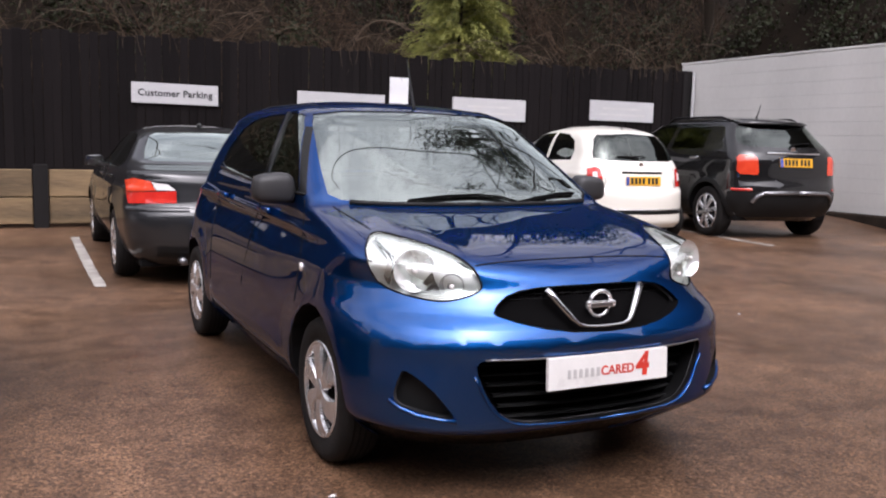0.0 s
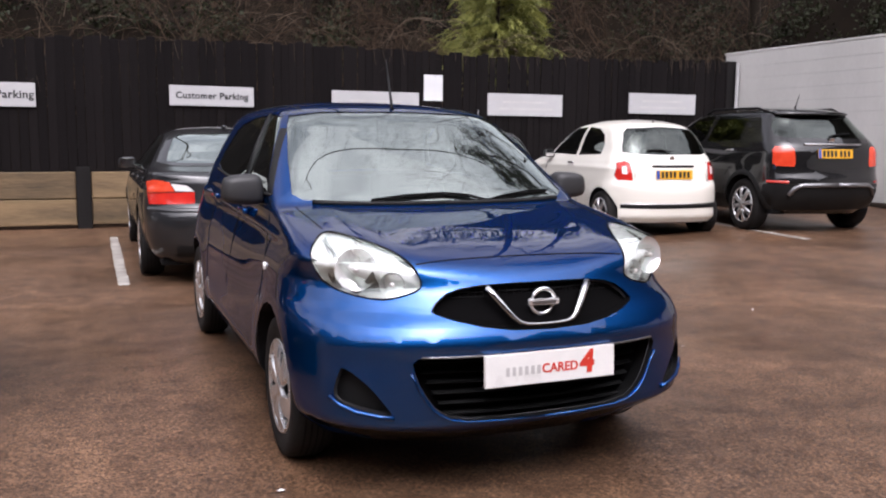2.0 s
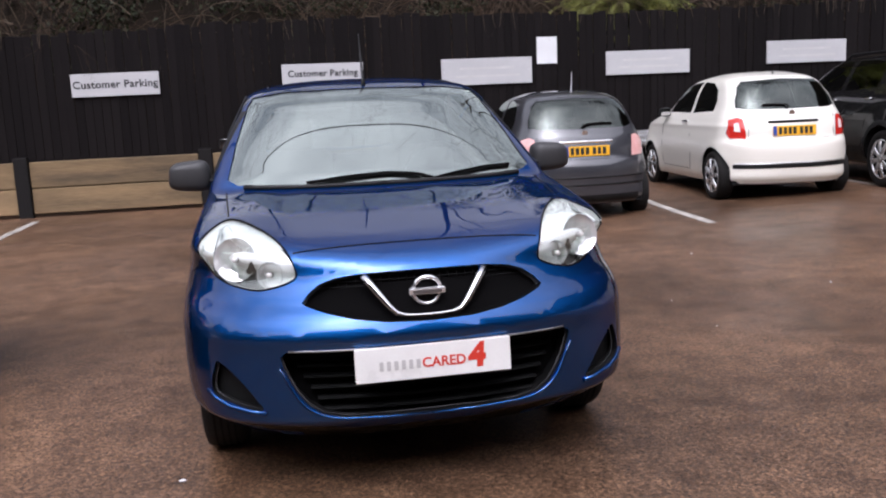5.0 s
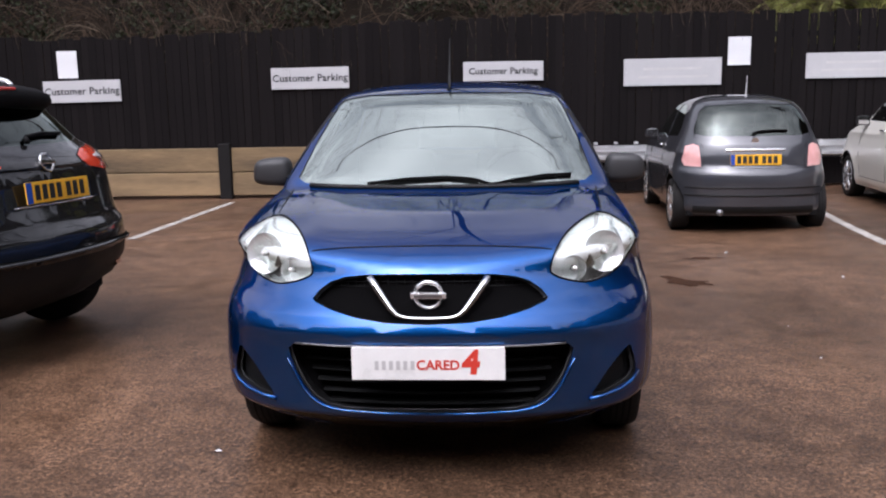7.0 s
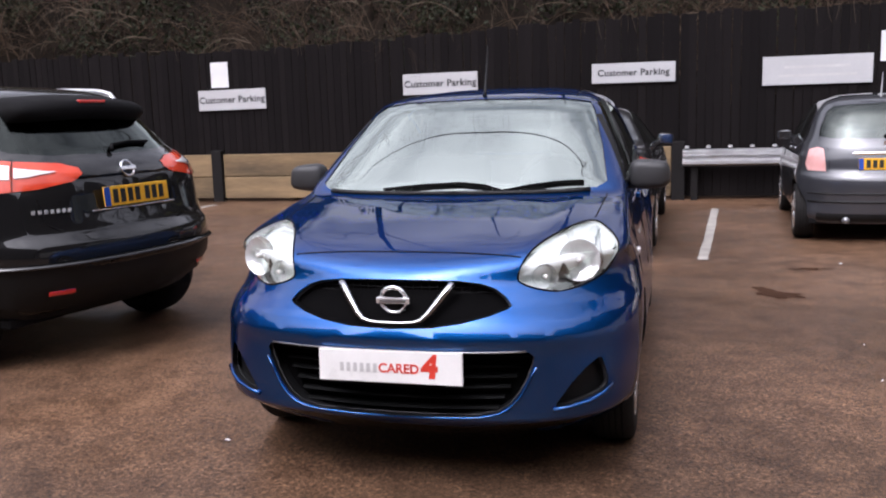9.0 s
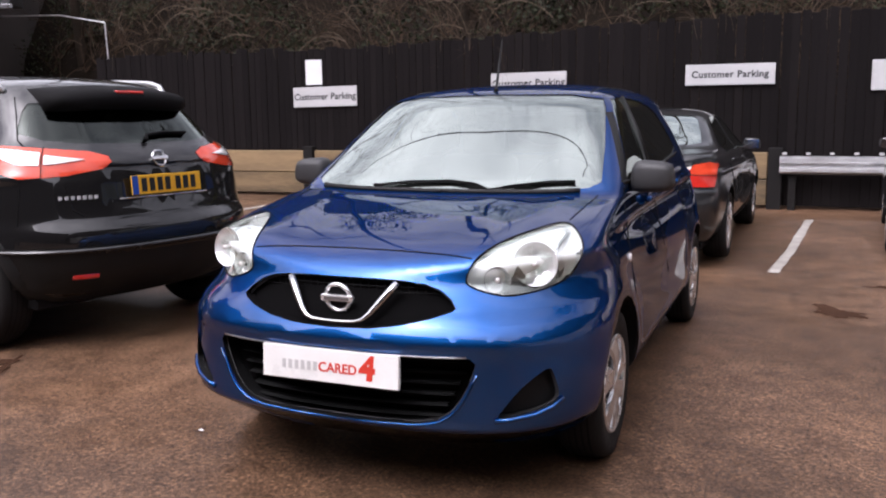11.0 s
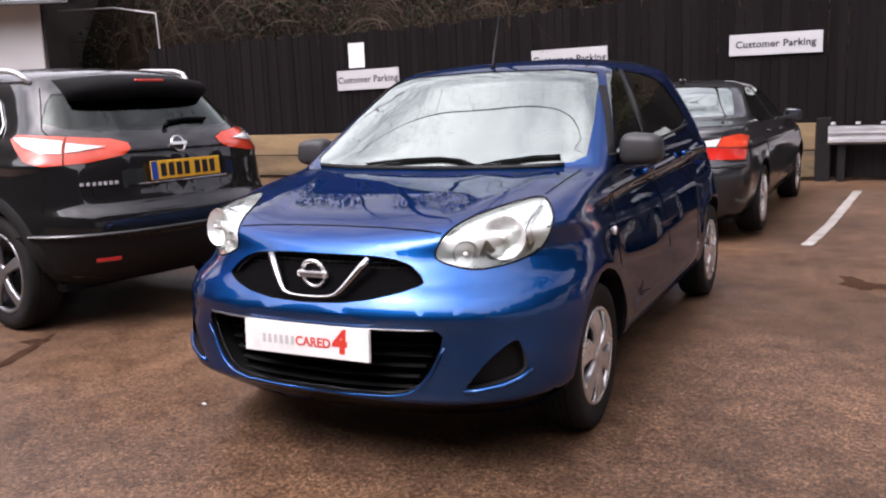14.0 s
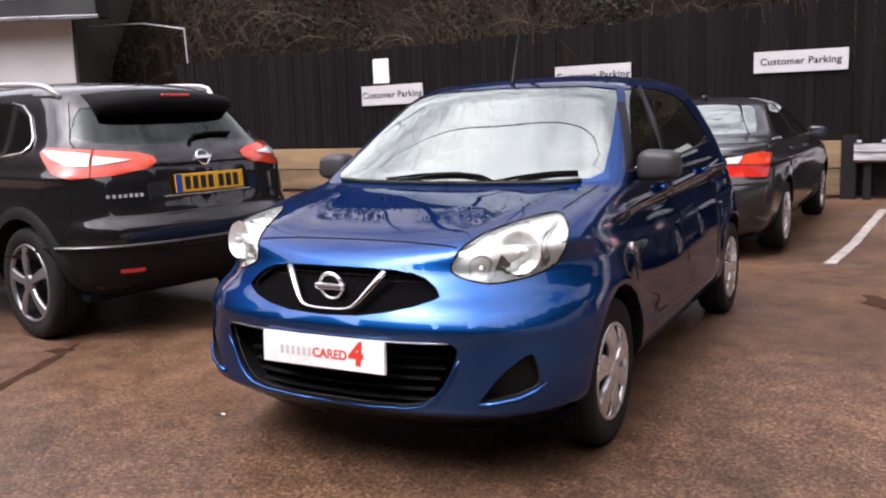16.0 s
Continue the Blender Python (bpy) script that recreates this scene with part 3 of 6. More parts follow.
# ---- cars: shell, cut panels, wheels ----
from mathutils.bvhtree import BVHTree


def pchip(t, v, q):
    """Smooth interpolation that does not overshoot."""
    t, v, q = np.asarray(t, float), np.asarray(v, float), np.asarray(q, float)
    h = np.diff(t)
    d = np.diff(v) / h
    m = np.zeros_like(v)
    for i in range(1, len(v) - 1):
        if d[i - 1] * d[i] > 0:
            w1, w2 = 2 * h[i] + h[i - 1], h[i] + 2 * h[i - 1]
            m[i] = (w1 + w2) / (w1 / d[i - 1] + w2 / d[i])
    m[0], m[-1] = d[0], d[-1]
    k = np.clip(np.searchsorted(t, q) - 1, 0, len(h) - 1)
    s = (q - t[k]) / h[k]
    return (2 * s**3 - 3 * s**2 + 1) * v[k] + (s**3 - 2 * s**2 + s) * h[k] * m[k] + (-2 * s**3 + 3 * s**2) * v[k + 1] + (s**3 - s**2) * h[k] * m[k + 1]


class Shell:
    """Half of a car body (x >= 0), lofted from plan outlines stacked by height. The nose is at y = 0, the tail at y = length.
    rows: height, nose, tail, half width, front corner depth, its squareness, rear corner depth, its squareness."""

    def __init__(self, rows, levels=80, nf=22, ns=40, nr=22, taper=0.0, relief=None):
        a = np.array(rows, float)
        step = np.sqrt(np.diff(a[:, 0]) ** 2 + 0.5 * np.diff(a[:, 1]) ** 2 + 0.5 * np.diff(a[:, 2]) ** 2 + np.diff(a[:, 3]) ** 2)
        t = np.concatenate(([0], np.cumsum(step)))
        q = np.linspace(0, t[-1], levels)
        col = [pchip(t, a[:, i], q) for i in range(8)]
        self.bm = bm = bmesh.new()
        length = a[:, 2].max()
        grid = []
        for k in range(levels):
            z, f, r, w, df, pf, dr, pr = [c[k] for c in col]
            room = max(1e-4, r - f)
            if df + dr > 0.96 * room:
                df, dr = df * 0.96 * room / (df + dr), dr * 0.96 * room / (df + dr)
            pts = []
            for i in range(nf + 1):
                g = math.pi / 2 * i / nf
                s, c = math.sin(g), math.cos(g)
                rad = (s**pf + c**pf) ** (-1 / pf)
                pts.append((w * rad * s, f + df * (1 - rad * c)))
            for i in range(1, ns):
                pts.append((w, f + df + (r - dr - f - df) * i / ns))
            for i in range(nr + 1):
                g = math.pi / 2 * (1 - i / nr)
                s, c = math.sin(g), math.cos(g)
                rad = (s**pr + c**pr) ** (-1 / pr)
                pts.append((w * rad * s, r - dr * (1 - rad * c)))
            row = []
            for x, y in pts:
                x *= 1 - taper * max(0.0, (y / length - 0.45) / 0.55) ** 2
                co = Vector((x, y, z))
                if relief and x > 1e-4:
                    co += relief(x, y, z, w)
                row.append(bm.verts.new(co))
            row[0].co.x = row[-1].co.x = 0.0
            grid.append(row)
        for k in range(levels - 1):
            for i in range(len(grid[0]) - 1):
                try:
                    bm.faces.new((grid[k][i], grid[k][i + 1], grid[k + 1][i + 1], grid[k + 1][i]))
                except ValueError:
                    pass
        bmesh.ops.remove_doubles(bm, verts=bm.verts[:], dist=0.0004)
        bm.normal_update()
        side = max(bm.faces, key=lambda fc: fc.calc_center_median().x)
        if side.normal.x < 0:
            bmesh.ops.reverse_faces(bm, faces=bm.faces[:])
        bm.normal_update()
        self.tree = BVHTree.FromBMesh(bm)

    def drop(self, p, way):
        """The point of the shell that a ray from p meets, and its normal (towards the outside)."""
        p, way = Vector(p), Vector(way).normalized()
        hit, n, _, _ = self.tree.ray_cast(p, way)
        if hit is None:
            hit, n, _, _ = self.tree.find_nearest(p)
        if n.dot(way) > 0:
            n = -n
        return hit, n

    def front(self, x, z, out=0.0):
        h, n = self.drop((max(x, 0.0005), -1.0, z), (0, 1, 0))
        return h + n * out

    def back(self, x, z, out=0.0):
        h, n = self.drop((max(x, 0.0005), 9.0, z), (0, -1, 0))
        return h + n * out

    def side(self, y, z, out=0.0):
        h, n = self.drop((3.0, y, z), (-1, 0, 0))
        return h + n * out

    def top(self, x, y, out=0.0):
        h, n = self.drop((max(x, 0.0005), y, 4.0), (0, 0, -1))
        return h + n * out

    def cut(self, poly, right, up, limit=None):
        """Cuts the convex outline poly (in the plane of right and up) out of the shell, and returns the piece."""
        right, up = Vector(right).normalized(), Vector(up).normalized()
        way = right.cross(up)  # towards the viewer
        area = sum(poly[i][0] * poly[(i + 1) % len(poly)][1] - poly[(i + 1) % len(poly)][0] * poly[i][1] for i in range(len(poly)))
        if area < 0:
            poly = poly[::-1]
        bm = self.bm
        cx, cy = sum(p[0] for p in poly) / len(poly), sum(p[1] for p in poly) / len(poly)
        far = max(math.hypot(p[0] - cx, p[1] - cy) for p in poly) + 0.12
        cand = []
        for f in bm.faces:
            c = f.calc_center_median()
            if f.normal.dot(way) > 0.02 and math.hypot(c.dot(right) - cx, c.dot(up) - cy) < far and (limit is None or limit(c)):
                cand.append(f)
        for i in range(len(poly)):
            (ax, ay), (bx, by) = poly[i], poly[(i + 1) % len(poly)]
            no = right * -(by - ay) + up * (bx - ax)
            if no.length < 1e-9:
                continue
            no.normalize()
            co = right * ax + up * ay
            geom = list({e for f in cand for e in f.edges}) + list({v for f in cand for v in f.verts}) + cand
            res = bmesh.ops.bisect_plane(bm, geom=geom, dist=1e-6, plane_co=co, plane_no=no)
            cand = [g for g in res["geom"] if isinstance(g, bmesh.types.BMFace) and g.is_valid and (g.calc_center_median() - co).dot(no) > 0]
        piece = bmesh.new()
        vs = {}
        for f in cand:
            for v in f.verts:
                if v not in vs:
                    vs[v] = piece.verts.new(v.co)
            piece.faces.new([vs[v] for v in f.verts]).smooth = True
        bmesh.ops.delete(bm, geom=cand, context="FACES")
        piece.normal_update()
        return piece


def mirror_of(bm, keep=True):
    """keep: both halves in one mesh, joined on the middle line; else the other half alone."""
    other = bm.copy()
    for v in other.verts:
        v.co.x = -v.co.x
    bmesh.ops.reverse_faces(other, faces=other.faces[:])
    if not keep:
        return other
    vs = {v: bm.verts.new(v.co) for v in other.verts}
    for f in other.faces:
        bm.faces.new([vs[v] for v in f.verts]).smooth = f.smooth
    other.free()
    bmesh.ops.remove_doubles(bm, verts=[v for v in bm.verts if abs(v.co.x) < 0.002], dist=0.0015)
    return bm


def shifted(bm, d):
    """A copy of bm, moved by d, or by d along its normals if d is a number."""
    o = bm.copy()
    o.normal_update()
    if isinstance(d, (int, float)):
        moves = [v.normal * d for v in o.verts]
        for v, k in zip(o.verts, moves):
            v.co += k
    else:
        for v in o.verts:
            v.co += Vector(d)
    return o


def walls_of(bm, d):
    """The strip between the rim of bm and the rim of bm moved by d (the sides of a recess). The middle line stays open."""
    o = bmesh.new()
    d = Vector(d)
    for e in bm.edges:
        if len(e.link_faces) == 1 and not (abs(e.verts[0].co.x) < 0.001 and abs(e.verts[1].co.x) < 0.001):
            a, b = e.verts[0].co, e.verts[1].co
            o.faces.new([o.verts.new(p) for p in (a, b, b + d, a + d)])
    bmesh.ops.remove_doubles(o, verts=o.verts[:], dist=0.0003)
    bmesh.ops.recalc_face_normals(o, faces=o.faces[:])
    return o


def both(name, bm, material, parent, label="", smooth=True):
    """A part and its mirror twin."""
    twin = mirror_of(bm, False)
    return part(name, bm, material, parent, label, smooth), part(name, twin, material, parent, label, smooth)


def whole(name, bm, material, parent, label="", smooth=True):
    return part(name, mirror_of(bm), material, parent, label, smooth)


def thick(bm, t):
    bmesh.ops.solidify(bm, geom=bm.faces[:], thickness=t)
    return bm


def lathe(profile, seg=40, axis="x"):
    """Turns (radius, along) points round the x axis."""
    bm = bmesh.new()
    rings = []
    for r, a in profile:
        rings.append([bm.verts.new((a, r * math.cos(2 * math.pi * i / seg), r * math.sin(2 * math.pi * i / seg))) for i in range(seg)])
    for k in range(len(rings) - 1):
        for i in range(seg):
            bm.faces.new((rings[k][i], rings[k][(i + 1) % seg], rings[k + 1][(i + 1) % seg], rings[k + 1][i]))
    bmesh.ops.recalc_face_normals(bm, faces=bm.faces[:])
    for f in bm.faces:
        f.smooth = True
    return bm


def wheel(parent, x, y, z, r, rim, width, spokes, material, style="cover", turn=0.0, steer=0.0):
    """A wheel whose outer face looks along +x (side 1) or -x: tyre, rim dish, spokes, hub cap."""
    sgn = 1 if x > 0 else -1
    w = new("wheel")
    w.parent = parent
    w.matrix_basis = pose(x, y, z, 0, 0, (0 if sgn > 0 else 180) + steer)
    h = width / 2
    prof = [(rim, -h * 0.9), (r * 0.93, -h), (r * 0.985, -h * 0.75), (r, -h * 0.4), (r, h * 0.4), (r * 0.985, h * 0.72), (r * 0.95, h * 0.94), (r * 0.86, h * 1.02), (rim * 1.04, h * 0.93), (rim, h * 0.80)]
    tyre = lathe(prof, 44)
    part("tyre", tyre, M_RUBBER, w, smooth=True)
    grooves = bmesh.new()
    for k in (-0.45, -0.15, 0.15, 0.45):
        merge(grooves, lathe([(r + 0.0012, h * k - 0.004), (r + 0.0015, h * k), (r + 0.0012, h * k + 0.004)], 44))
    part("tread_groove", grooves, M_DARK, w)
    dish = lathe([(rim * 1.03, h * 0.90), (rim * 1.0, h * 0.96), (rim * 0.955, h * 0.88), (rim * 0.93, h * 0.45), (rim * 0.5, h * 0.30), (0.02, h * 0.28)], 40)
    part("rim", dish, M_DARK, w, smooth=True)
    lip = lathe([(rim * 1.035, h * 0.905), (rim * 1.01, h * 1.0), (rim * 0.955, h * 0.96), (rim * 0.93, h * 0.80)], 40)
    part("rim_lip", lip, material, w, smooth=True)
    for i in range(spokes):
        bm = bmesh.new()
        n = 7
        for k in range(n):
            u = k / (n - 1)
            rad = rim * (0.14 + 0.81 * u)
            half = rim * ((0.13 + 0.11 * u + 0.08 * u * u) if style == "cover" else (0.10 + 0.05 * u))
            if style == "cover":
                half *= 6.0 / spokes
            out = h * (1.00 - 0.05 * u + 0.10 * math.sin(math.pi * u))
            bow = rim * 0.10 * math.sin(math.pi * u) if style == "cover" else 0.0
            for s in (-1, -0.8, 0.8, 1):
                for d in (0, 1):
                    bm.verts.new((out - (0.010 if abs(s) == 1 else 0) - 0.012 * d, bow + s * half, rad))
        bm.verts.ensure_lookup_table()
        idx = lambda k, s, d: bm.verts[(k * 4 + s) * 2 + d]
        for k in range(n - 1):
            for s in range(3):
                bm.faces.new((idx(k, s, 0), idx(k, s + 1, 0), idx(k + 1, s + 1, 0), idx(k + 1, s, 0)))
            for s in (0, 3):
                bm.faces.new((idx(k, s, 0), idx(k + 1, s, 0), idx(k + 1, s, 1), idx(k, s, 1)))
        bmesh.ops.recalc_face_normals(bm, faces=bm.faces[:])
        bm.transform(Matrix.Rotation(2 * math.pi * i / spokes + turn, 4, "X"))
        part("spoke", bm, material, w)
    part("hub_cap", lathe([(rim * 0.25, h * 0.88), (rim * 0.24, h * 1.02), (rim * 0.15, h * 1.07), (0.001, h * 1.08)], 24), material, w, smooth=True)
    part("brake_disc", lathe([(rim * 0.75, h * 0.1), (rim * 0.75, h * 0.2), (0.03, h * 0.2)], 24), M_ALLOY, w, smooth=True)
    return w


def rounded(pts, n=3):
    """A closed outline through the points with its corners eased."""
    out = []
    k = len(pts)
    for i in range(k):
        a, b, c, d = (Vector(pts[(i + j) % k]) for j in (-1, 0, 1, 2))
        for s in range(n):
            t = s / n
            out.append(tuple(0.5 * (2 * b + (c - a) * t + (2 * a - 5 * b + 4 * c - d) * t * t + (3 * b - a - 3 * c + d) * t ** 3)))
    return out


def seam(points, parent, r=0.003, name="shut_line"):
    """A dark panel gap along points of the shell, and its twin."""
    bm = tube(points, r, 4)
    both(name, bm, M_DARK, parent, smooth=False)


def arches(sh, ys, z, r, parent):
    """Wheel openings with their dark liners."""
    for y in ys:
        poly = [(y + r * math.cos(2 * math.pi * i / 22), z + r * math.sin(2 * math.pi * i / 22)) for i in range(22)]
        piece = sh.cut(poly, (0, 1, 0), (0, 0, 1), lambda c: c.x > 0.45)
        rim_strip = walls_of(piece, (-0.30, 0, 0))
        both("arch_liner", rim_strip, M_DARK, parent)
        piece.free()


def body_panels(sh, parent, material, lining=True):
    """What is left of the shell as the painted body, and a dark lining inside it."""
    if lining:
        inner = shifted(sh.bm, -0.022)
        bmesh.ops.reverse_faces(inner, faces=inner.faces[:])
        whole("lining", inner, M_SEAT, parent)
    bm = sh.bm
    for f in bm.faces:
        f.smooth = True
    return whole("body", bm, material, parent)


def cabin(parent, y0, y1, half, floor_z, dash_y, dash_z, seat_y, rear_seat_y, wheel_side=-1):
    """Floor, dashboard, seats and steering wheel."""
    part("underbody", box(-half, half, y0, y1, floor_z - 0.06, floor_z, 0.01, 1), M_DARK, parent)
    part("dashboard", box(-half * 0.93, half * 0.93, dash_y - 0.25, dash_y + 0.32, dash_z - 0.42, dash_z, 0.05, 3), M_TRIM, parent, smooth=True)
    for sx in (-1, 1):
        s = part("front_seat", box(sx * 0.36 - 0.24, sx * 0.36 + 0.24, seat_y - 0.25, seat_y + 0.28, floor_z, floor_z + 0.34, 0.05, 3), M_SEAT, parent, smooth=True)
        part("backrest", moved(box(-0.235, 0.235, -0.06, 0.07, 0.0, 0.62, 0.05, 3), pose(sx * 0.36, seat_y + 0.30, floor_z + 0.24, -14, 0, 0)), M_SEAT, s, smooth=True)
        part("headrest", moved(box(-0.13, 0.13, -0.04, 0.05, 0.0, 0.19, 0.035, 3), pose(sx * 0.36, seat_y + 0.47, floor_z + 0.84, -10, 0, 0)), M_SEAT, s, smooth=True)
    part("rear_seat", box(-half * 0.8, half * 0.8, rear_seat_y, rear_seat_y + 0.14, floor_z, floor_z + 0.78, 0.05, 3), M_SEAT, parent, smooth=True)
    ring = [(0.185 * math.cos(2 * math.pi * i / 24), 0.0, 0.185 * math.sin(2 * math.pi * i / 24)) for i in range(24)]
    part("steering_wheel", moved(tube(ring, 0.014, 8, closed=True), pose(wheel_side * 0.36, dash_y + 0.42, dash_z - 0.03, -22, 0, 0)), M_TRIM, parent, smooth=True)


def rear_plate(parent, m, w=0.52, h=0.111, nested=None):
    g = part("number_plate", moved(box(-w / 2, w / 2, -0.006, 0.004, -h / 2, h / 2, 0.003, 2), m), M_YELLOW, parent, "yellow rear plate with a blue end band")
    part("blue_band", moved(box(-w / 2 + 0.002, -w / 2 + 0.045, -0.0075, -0.0055, -h / 2 + 0.002, h / 2 - 0.002), m), M_EUBLUE, g)
    x = -w / 2 + 0.068
    for k in range(7):
        cw = 0.048
        part("plate_mark", moved(box(x, x + cw * 0.82, -0.0075, -0.0058, -0.039, 0.039), m), M_INK, g, "plain dark bar")
        x += cw + 0.010 + (0.022 if k == 3 else 0)
    return g


def wing_mirror(parent, x, y, z, material, sx=0.20, sz=0.135, sy=0.12, arm=True):
    for sg in (1, -1):
        bm = bmesh.new()
        bmesh.ops.create_uvsphere(bm, u_segments=20, v_segments=14, radius=1.0)
        for v in bm.verts:
            c = v.co.copy()
            for i in range(3):
                c[i] = math.copysign(abs(c[i]) ** 0.55, c[i])
            yy = c.y * sy / 2
            if yy > 0.0:
                yy *= 0.55
            v.co = Vector((c.x * sx / 2 * (1.0 - 0.06 * c.z), yy, c.z * sz / 2 * (1 - 0.10 * c.x)))
        bm.transform(pose(sg * (x + sx / 2), y, z) if sg > 0 else pose(sg * (x + sx / 2), y, z) @ Matrix.Diagonal((-1, 1, 1, 1)))
        if sg < 0:
            bmesh.ops.reverse_faces(bm, faces=bm.faces[:])
        mo = part("wing_mirror", bm, material, parent, smooth=True)
        part("mirror_glass", box(sg * (x + sx / 2) - sx * 0.4, sg * (x + sx / 2) + sx * 0.4, y + sy * 0.27, y + sy * 0.29, z - sz * 0.38, z + sz * 0.38, 0.0), M_CHROME, mo)
        if arm:
            part("mirror_arm", box(min(sg * (x - 0.08), sg * (x + 0.06)), max(sg * (x - 0.08), sg * (x + 0.06)), y - 0.03, y + 0.03, z - sz * 0.48, z - sz * 0.15, 0.012, 2), M_TRIM, mo, smooth=True)

# ---- the blue hatchback ----
def blue_hatchback():
    car = thing("hatchback_car", "shiny blue metallic small hatchback parked on damp tarmac", "car", "parked cars")
    rows = [
        (0.20, 0.17, 3.66, 0.74, 0.60, 2.8, 0.45, 2.6),
        (0.265, 0.080, 3.76, 0.790, 0.60, 3.0, 0.45, 2.6),
        (0.31, 0.036, 3.80, 0.815, 0.60, 3.1, 0.45, 2.6),
        (0.42, 0.034, 3.82, 0.830, 0.60, 3.0, 0.45, 2.6),
        (0.54, 0.013, 3.82, 0.835, 0.60, 2.6, 0.45, 2.6),
        (0.585, -0.010, 3.81, 0.836, 0.62, 2.45, 0.45, 2.6),
        (0.635, 0.012, 3.78, 0.834, 0.635, 2.4, 0.42, 2.6),
        (0.70, 0.054, 3.73, 0.829, 0.68, 2.16, 0.42, 2.6),
        (0.76, 0.095, 3.70, 0.824, 0.68, 2.1, 0.40, 2.6),
        (0.815, 0.140, 3.68, 0.812, 0.60, 2.4, 0.40, 2.8),
        (0.858, 0.235, 3.66, 0.800, 0.48, 3.4, 0.40, 3.0),
        (0.92, 0.520, 3.63, 0.785, 0.40, 4.7, 0.40, 3.0),
        (0.970, 0.815, 3.60, 0.770, 0.34, 5.2, 0.40, 3.0),
        (1.000, 0.985, 3.58, 0.758, 0.30, 4.9, 0.40, 3.0),
    ]
    rows += [
        (1.05, 1.0555, 3.55, 0.7445, 0.285, 4.2, 0.40, 3.0),
        (1.10, 1.1268, 3.52, 0.7280, 0.28, 3.7, 0.40, 3.0),
        (1.17, 1.2282, 3.475, 0.6995, 0.28, 3.5, 0.40, 3.0),
        (1.25, 1.3463, 3.42, 0.6640, 0.28, 3.4, 0.40, 3.0),
        (1.32, 1.4514, 3.355, 0.6305, 0.28, 3.3, 0.40, 3.0),
        (1.38, 1.5435, 3.30, 0.6000, 0.28, 3.2, 0.40, 3.0),
        (1.425, 1.635, 3.22, 0.560, 0.32, 3.0, 0.45, 3.0),
        (1.452, 1.740, 3.10, 0.500, 0.40, 2.8, 0.50, 2.8),
        (1.478, 1.960, 2.90, 0.390, 0.45, 2.6, 0.50, 2.6),
        (1.494, 2.250, 2.65, 0.200, 0.20, 2.2, 0.20, 2.2),
        (1.498, 2.430, 2.46, 0.004, 0.01, 2.0, 0.01, 2.0),
    ]

    AX, RAX, WZ, WR = 0.793, 3.243, 0.290, 0.292

    def relief(x, y, z, w):
        d = Vector((0, 0, 0))
        side = step01((x / max(w, 0.01) - 0.75) / 0.2)
        for ya in (AX, RAX):
            r = math.hypot(y - ya, z - WZ)
            d.x += 0.011 * math.exp(-((r - 0.350) / 0.075) ** 2) * side
        zc = 0.885 + 0.028 * (y - 0.9)
        if 0.7 < y < 3.6:
            k = math.exp(-((z - zc) / 0.022) ** 2) * step01((y - 0.7) / 0.5) * side
            d.x += 0.012 * k
        # the doors lean in towards the shoulder line
        lean = min(max(0.0, (z - 0.42) / 0.45), max(0.0, (1.02 - z) / 0.15), 1.0)
        d.x -= 0.044 * lean * side * step01((y - 0.45) / 1.1) * step01((3.4 - y) / 0.6)
        d.x += 0.014 * math.exp(-((z - 0.36) / 0.05) ** 2) * side * step01((y - 1.15) / 0.2) * step01((2.85 - y) / 0.2)
        if y < 1.1 and 0.84 < z < 1.0:
            # raised bonnet ribs that run back from the lamps
            rx = 0.40 + 0.16 * y
            d.z += 0.006 * math.exp(-((x - rx) / 0.07) ** 2) * step01((z - 0.84) / 0.04)
        return d

    sh = Shell(rows, levels=120, nf=34, ns=54, nr=20, taper=0.05, relief=relief)
    X, Z, Y = (1, 0, 0), (0, 0, 1), (0, 1, 0)

    # windscreen and windows
    ws = [(0.0, 1.003), (0.40, 1.010), (0.63, 1.024), (0.670, 1.046), (0.630, 1.20), (0.573, 1.360), (0.545, 1.400), (0.40, 1.421), (0.0, 1.428)]
    pane = sh.cut(ws, X, Z, lambda c: c.y < 2.0 and c.z > 0.98)
    rim = walls_of(pane, (0, 0.02, -0.012))
    whole("windscreen_seal", rim, M_TRIM, car)
    whole("windscreen", shifted(pane, -0.004), M_GLASS, car, "curved windscreen reflecting a bright sky")
    wf = [(1.262, 1.040), (1.63, 1.337), (1.72, 1.395), (1.90, 1.412), (1.955, 1.410), (1.815, 1.052)]
    wr = [(1.875, 1.056), (2.015, 1.408), (2.35, 1.400), (2.60, 1.372), (2.76, 1.33), (2.90, 1.20), (2.93, 1.125), (2.70, 1.088)]
    pc = sh.cut([(1.185, 1.040), (1.256, 1.040), (1.624, 1.337), (1.582, 1.337)], Y, Z, lambda c: c.x > 0.3)
    both("window_corner_trim", pc, M_TRIM, car, "black trim at the front of the door window")
    for poly, nm in ((wf, "front_door_window"), (wr, "rear_door_window")):
        pc = sh.cut(poly, Y, Z, lambda c: c.x > 0.3)
        both("window_seal", walls_of(pc, (-0.015, 0, 0)), M_TRIM, car)
        both(nm, shifted(pc, -0.004), M_TINT, car, "dark side window glass")
    rw = [(0.0, 1.06), (0.52, 1.07), (0.50, 1.30), (0.46, 1.345), (0.0, 1.36)]
    pc = sh.cut([(-u, v) for u, v in rw], (-1, 0, 0), Z, lambda c: c.y > 2.9)
    whole("rear_window", shifted(pc, -0.004), M_TINT, car)

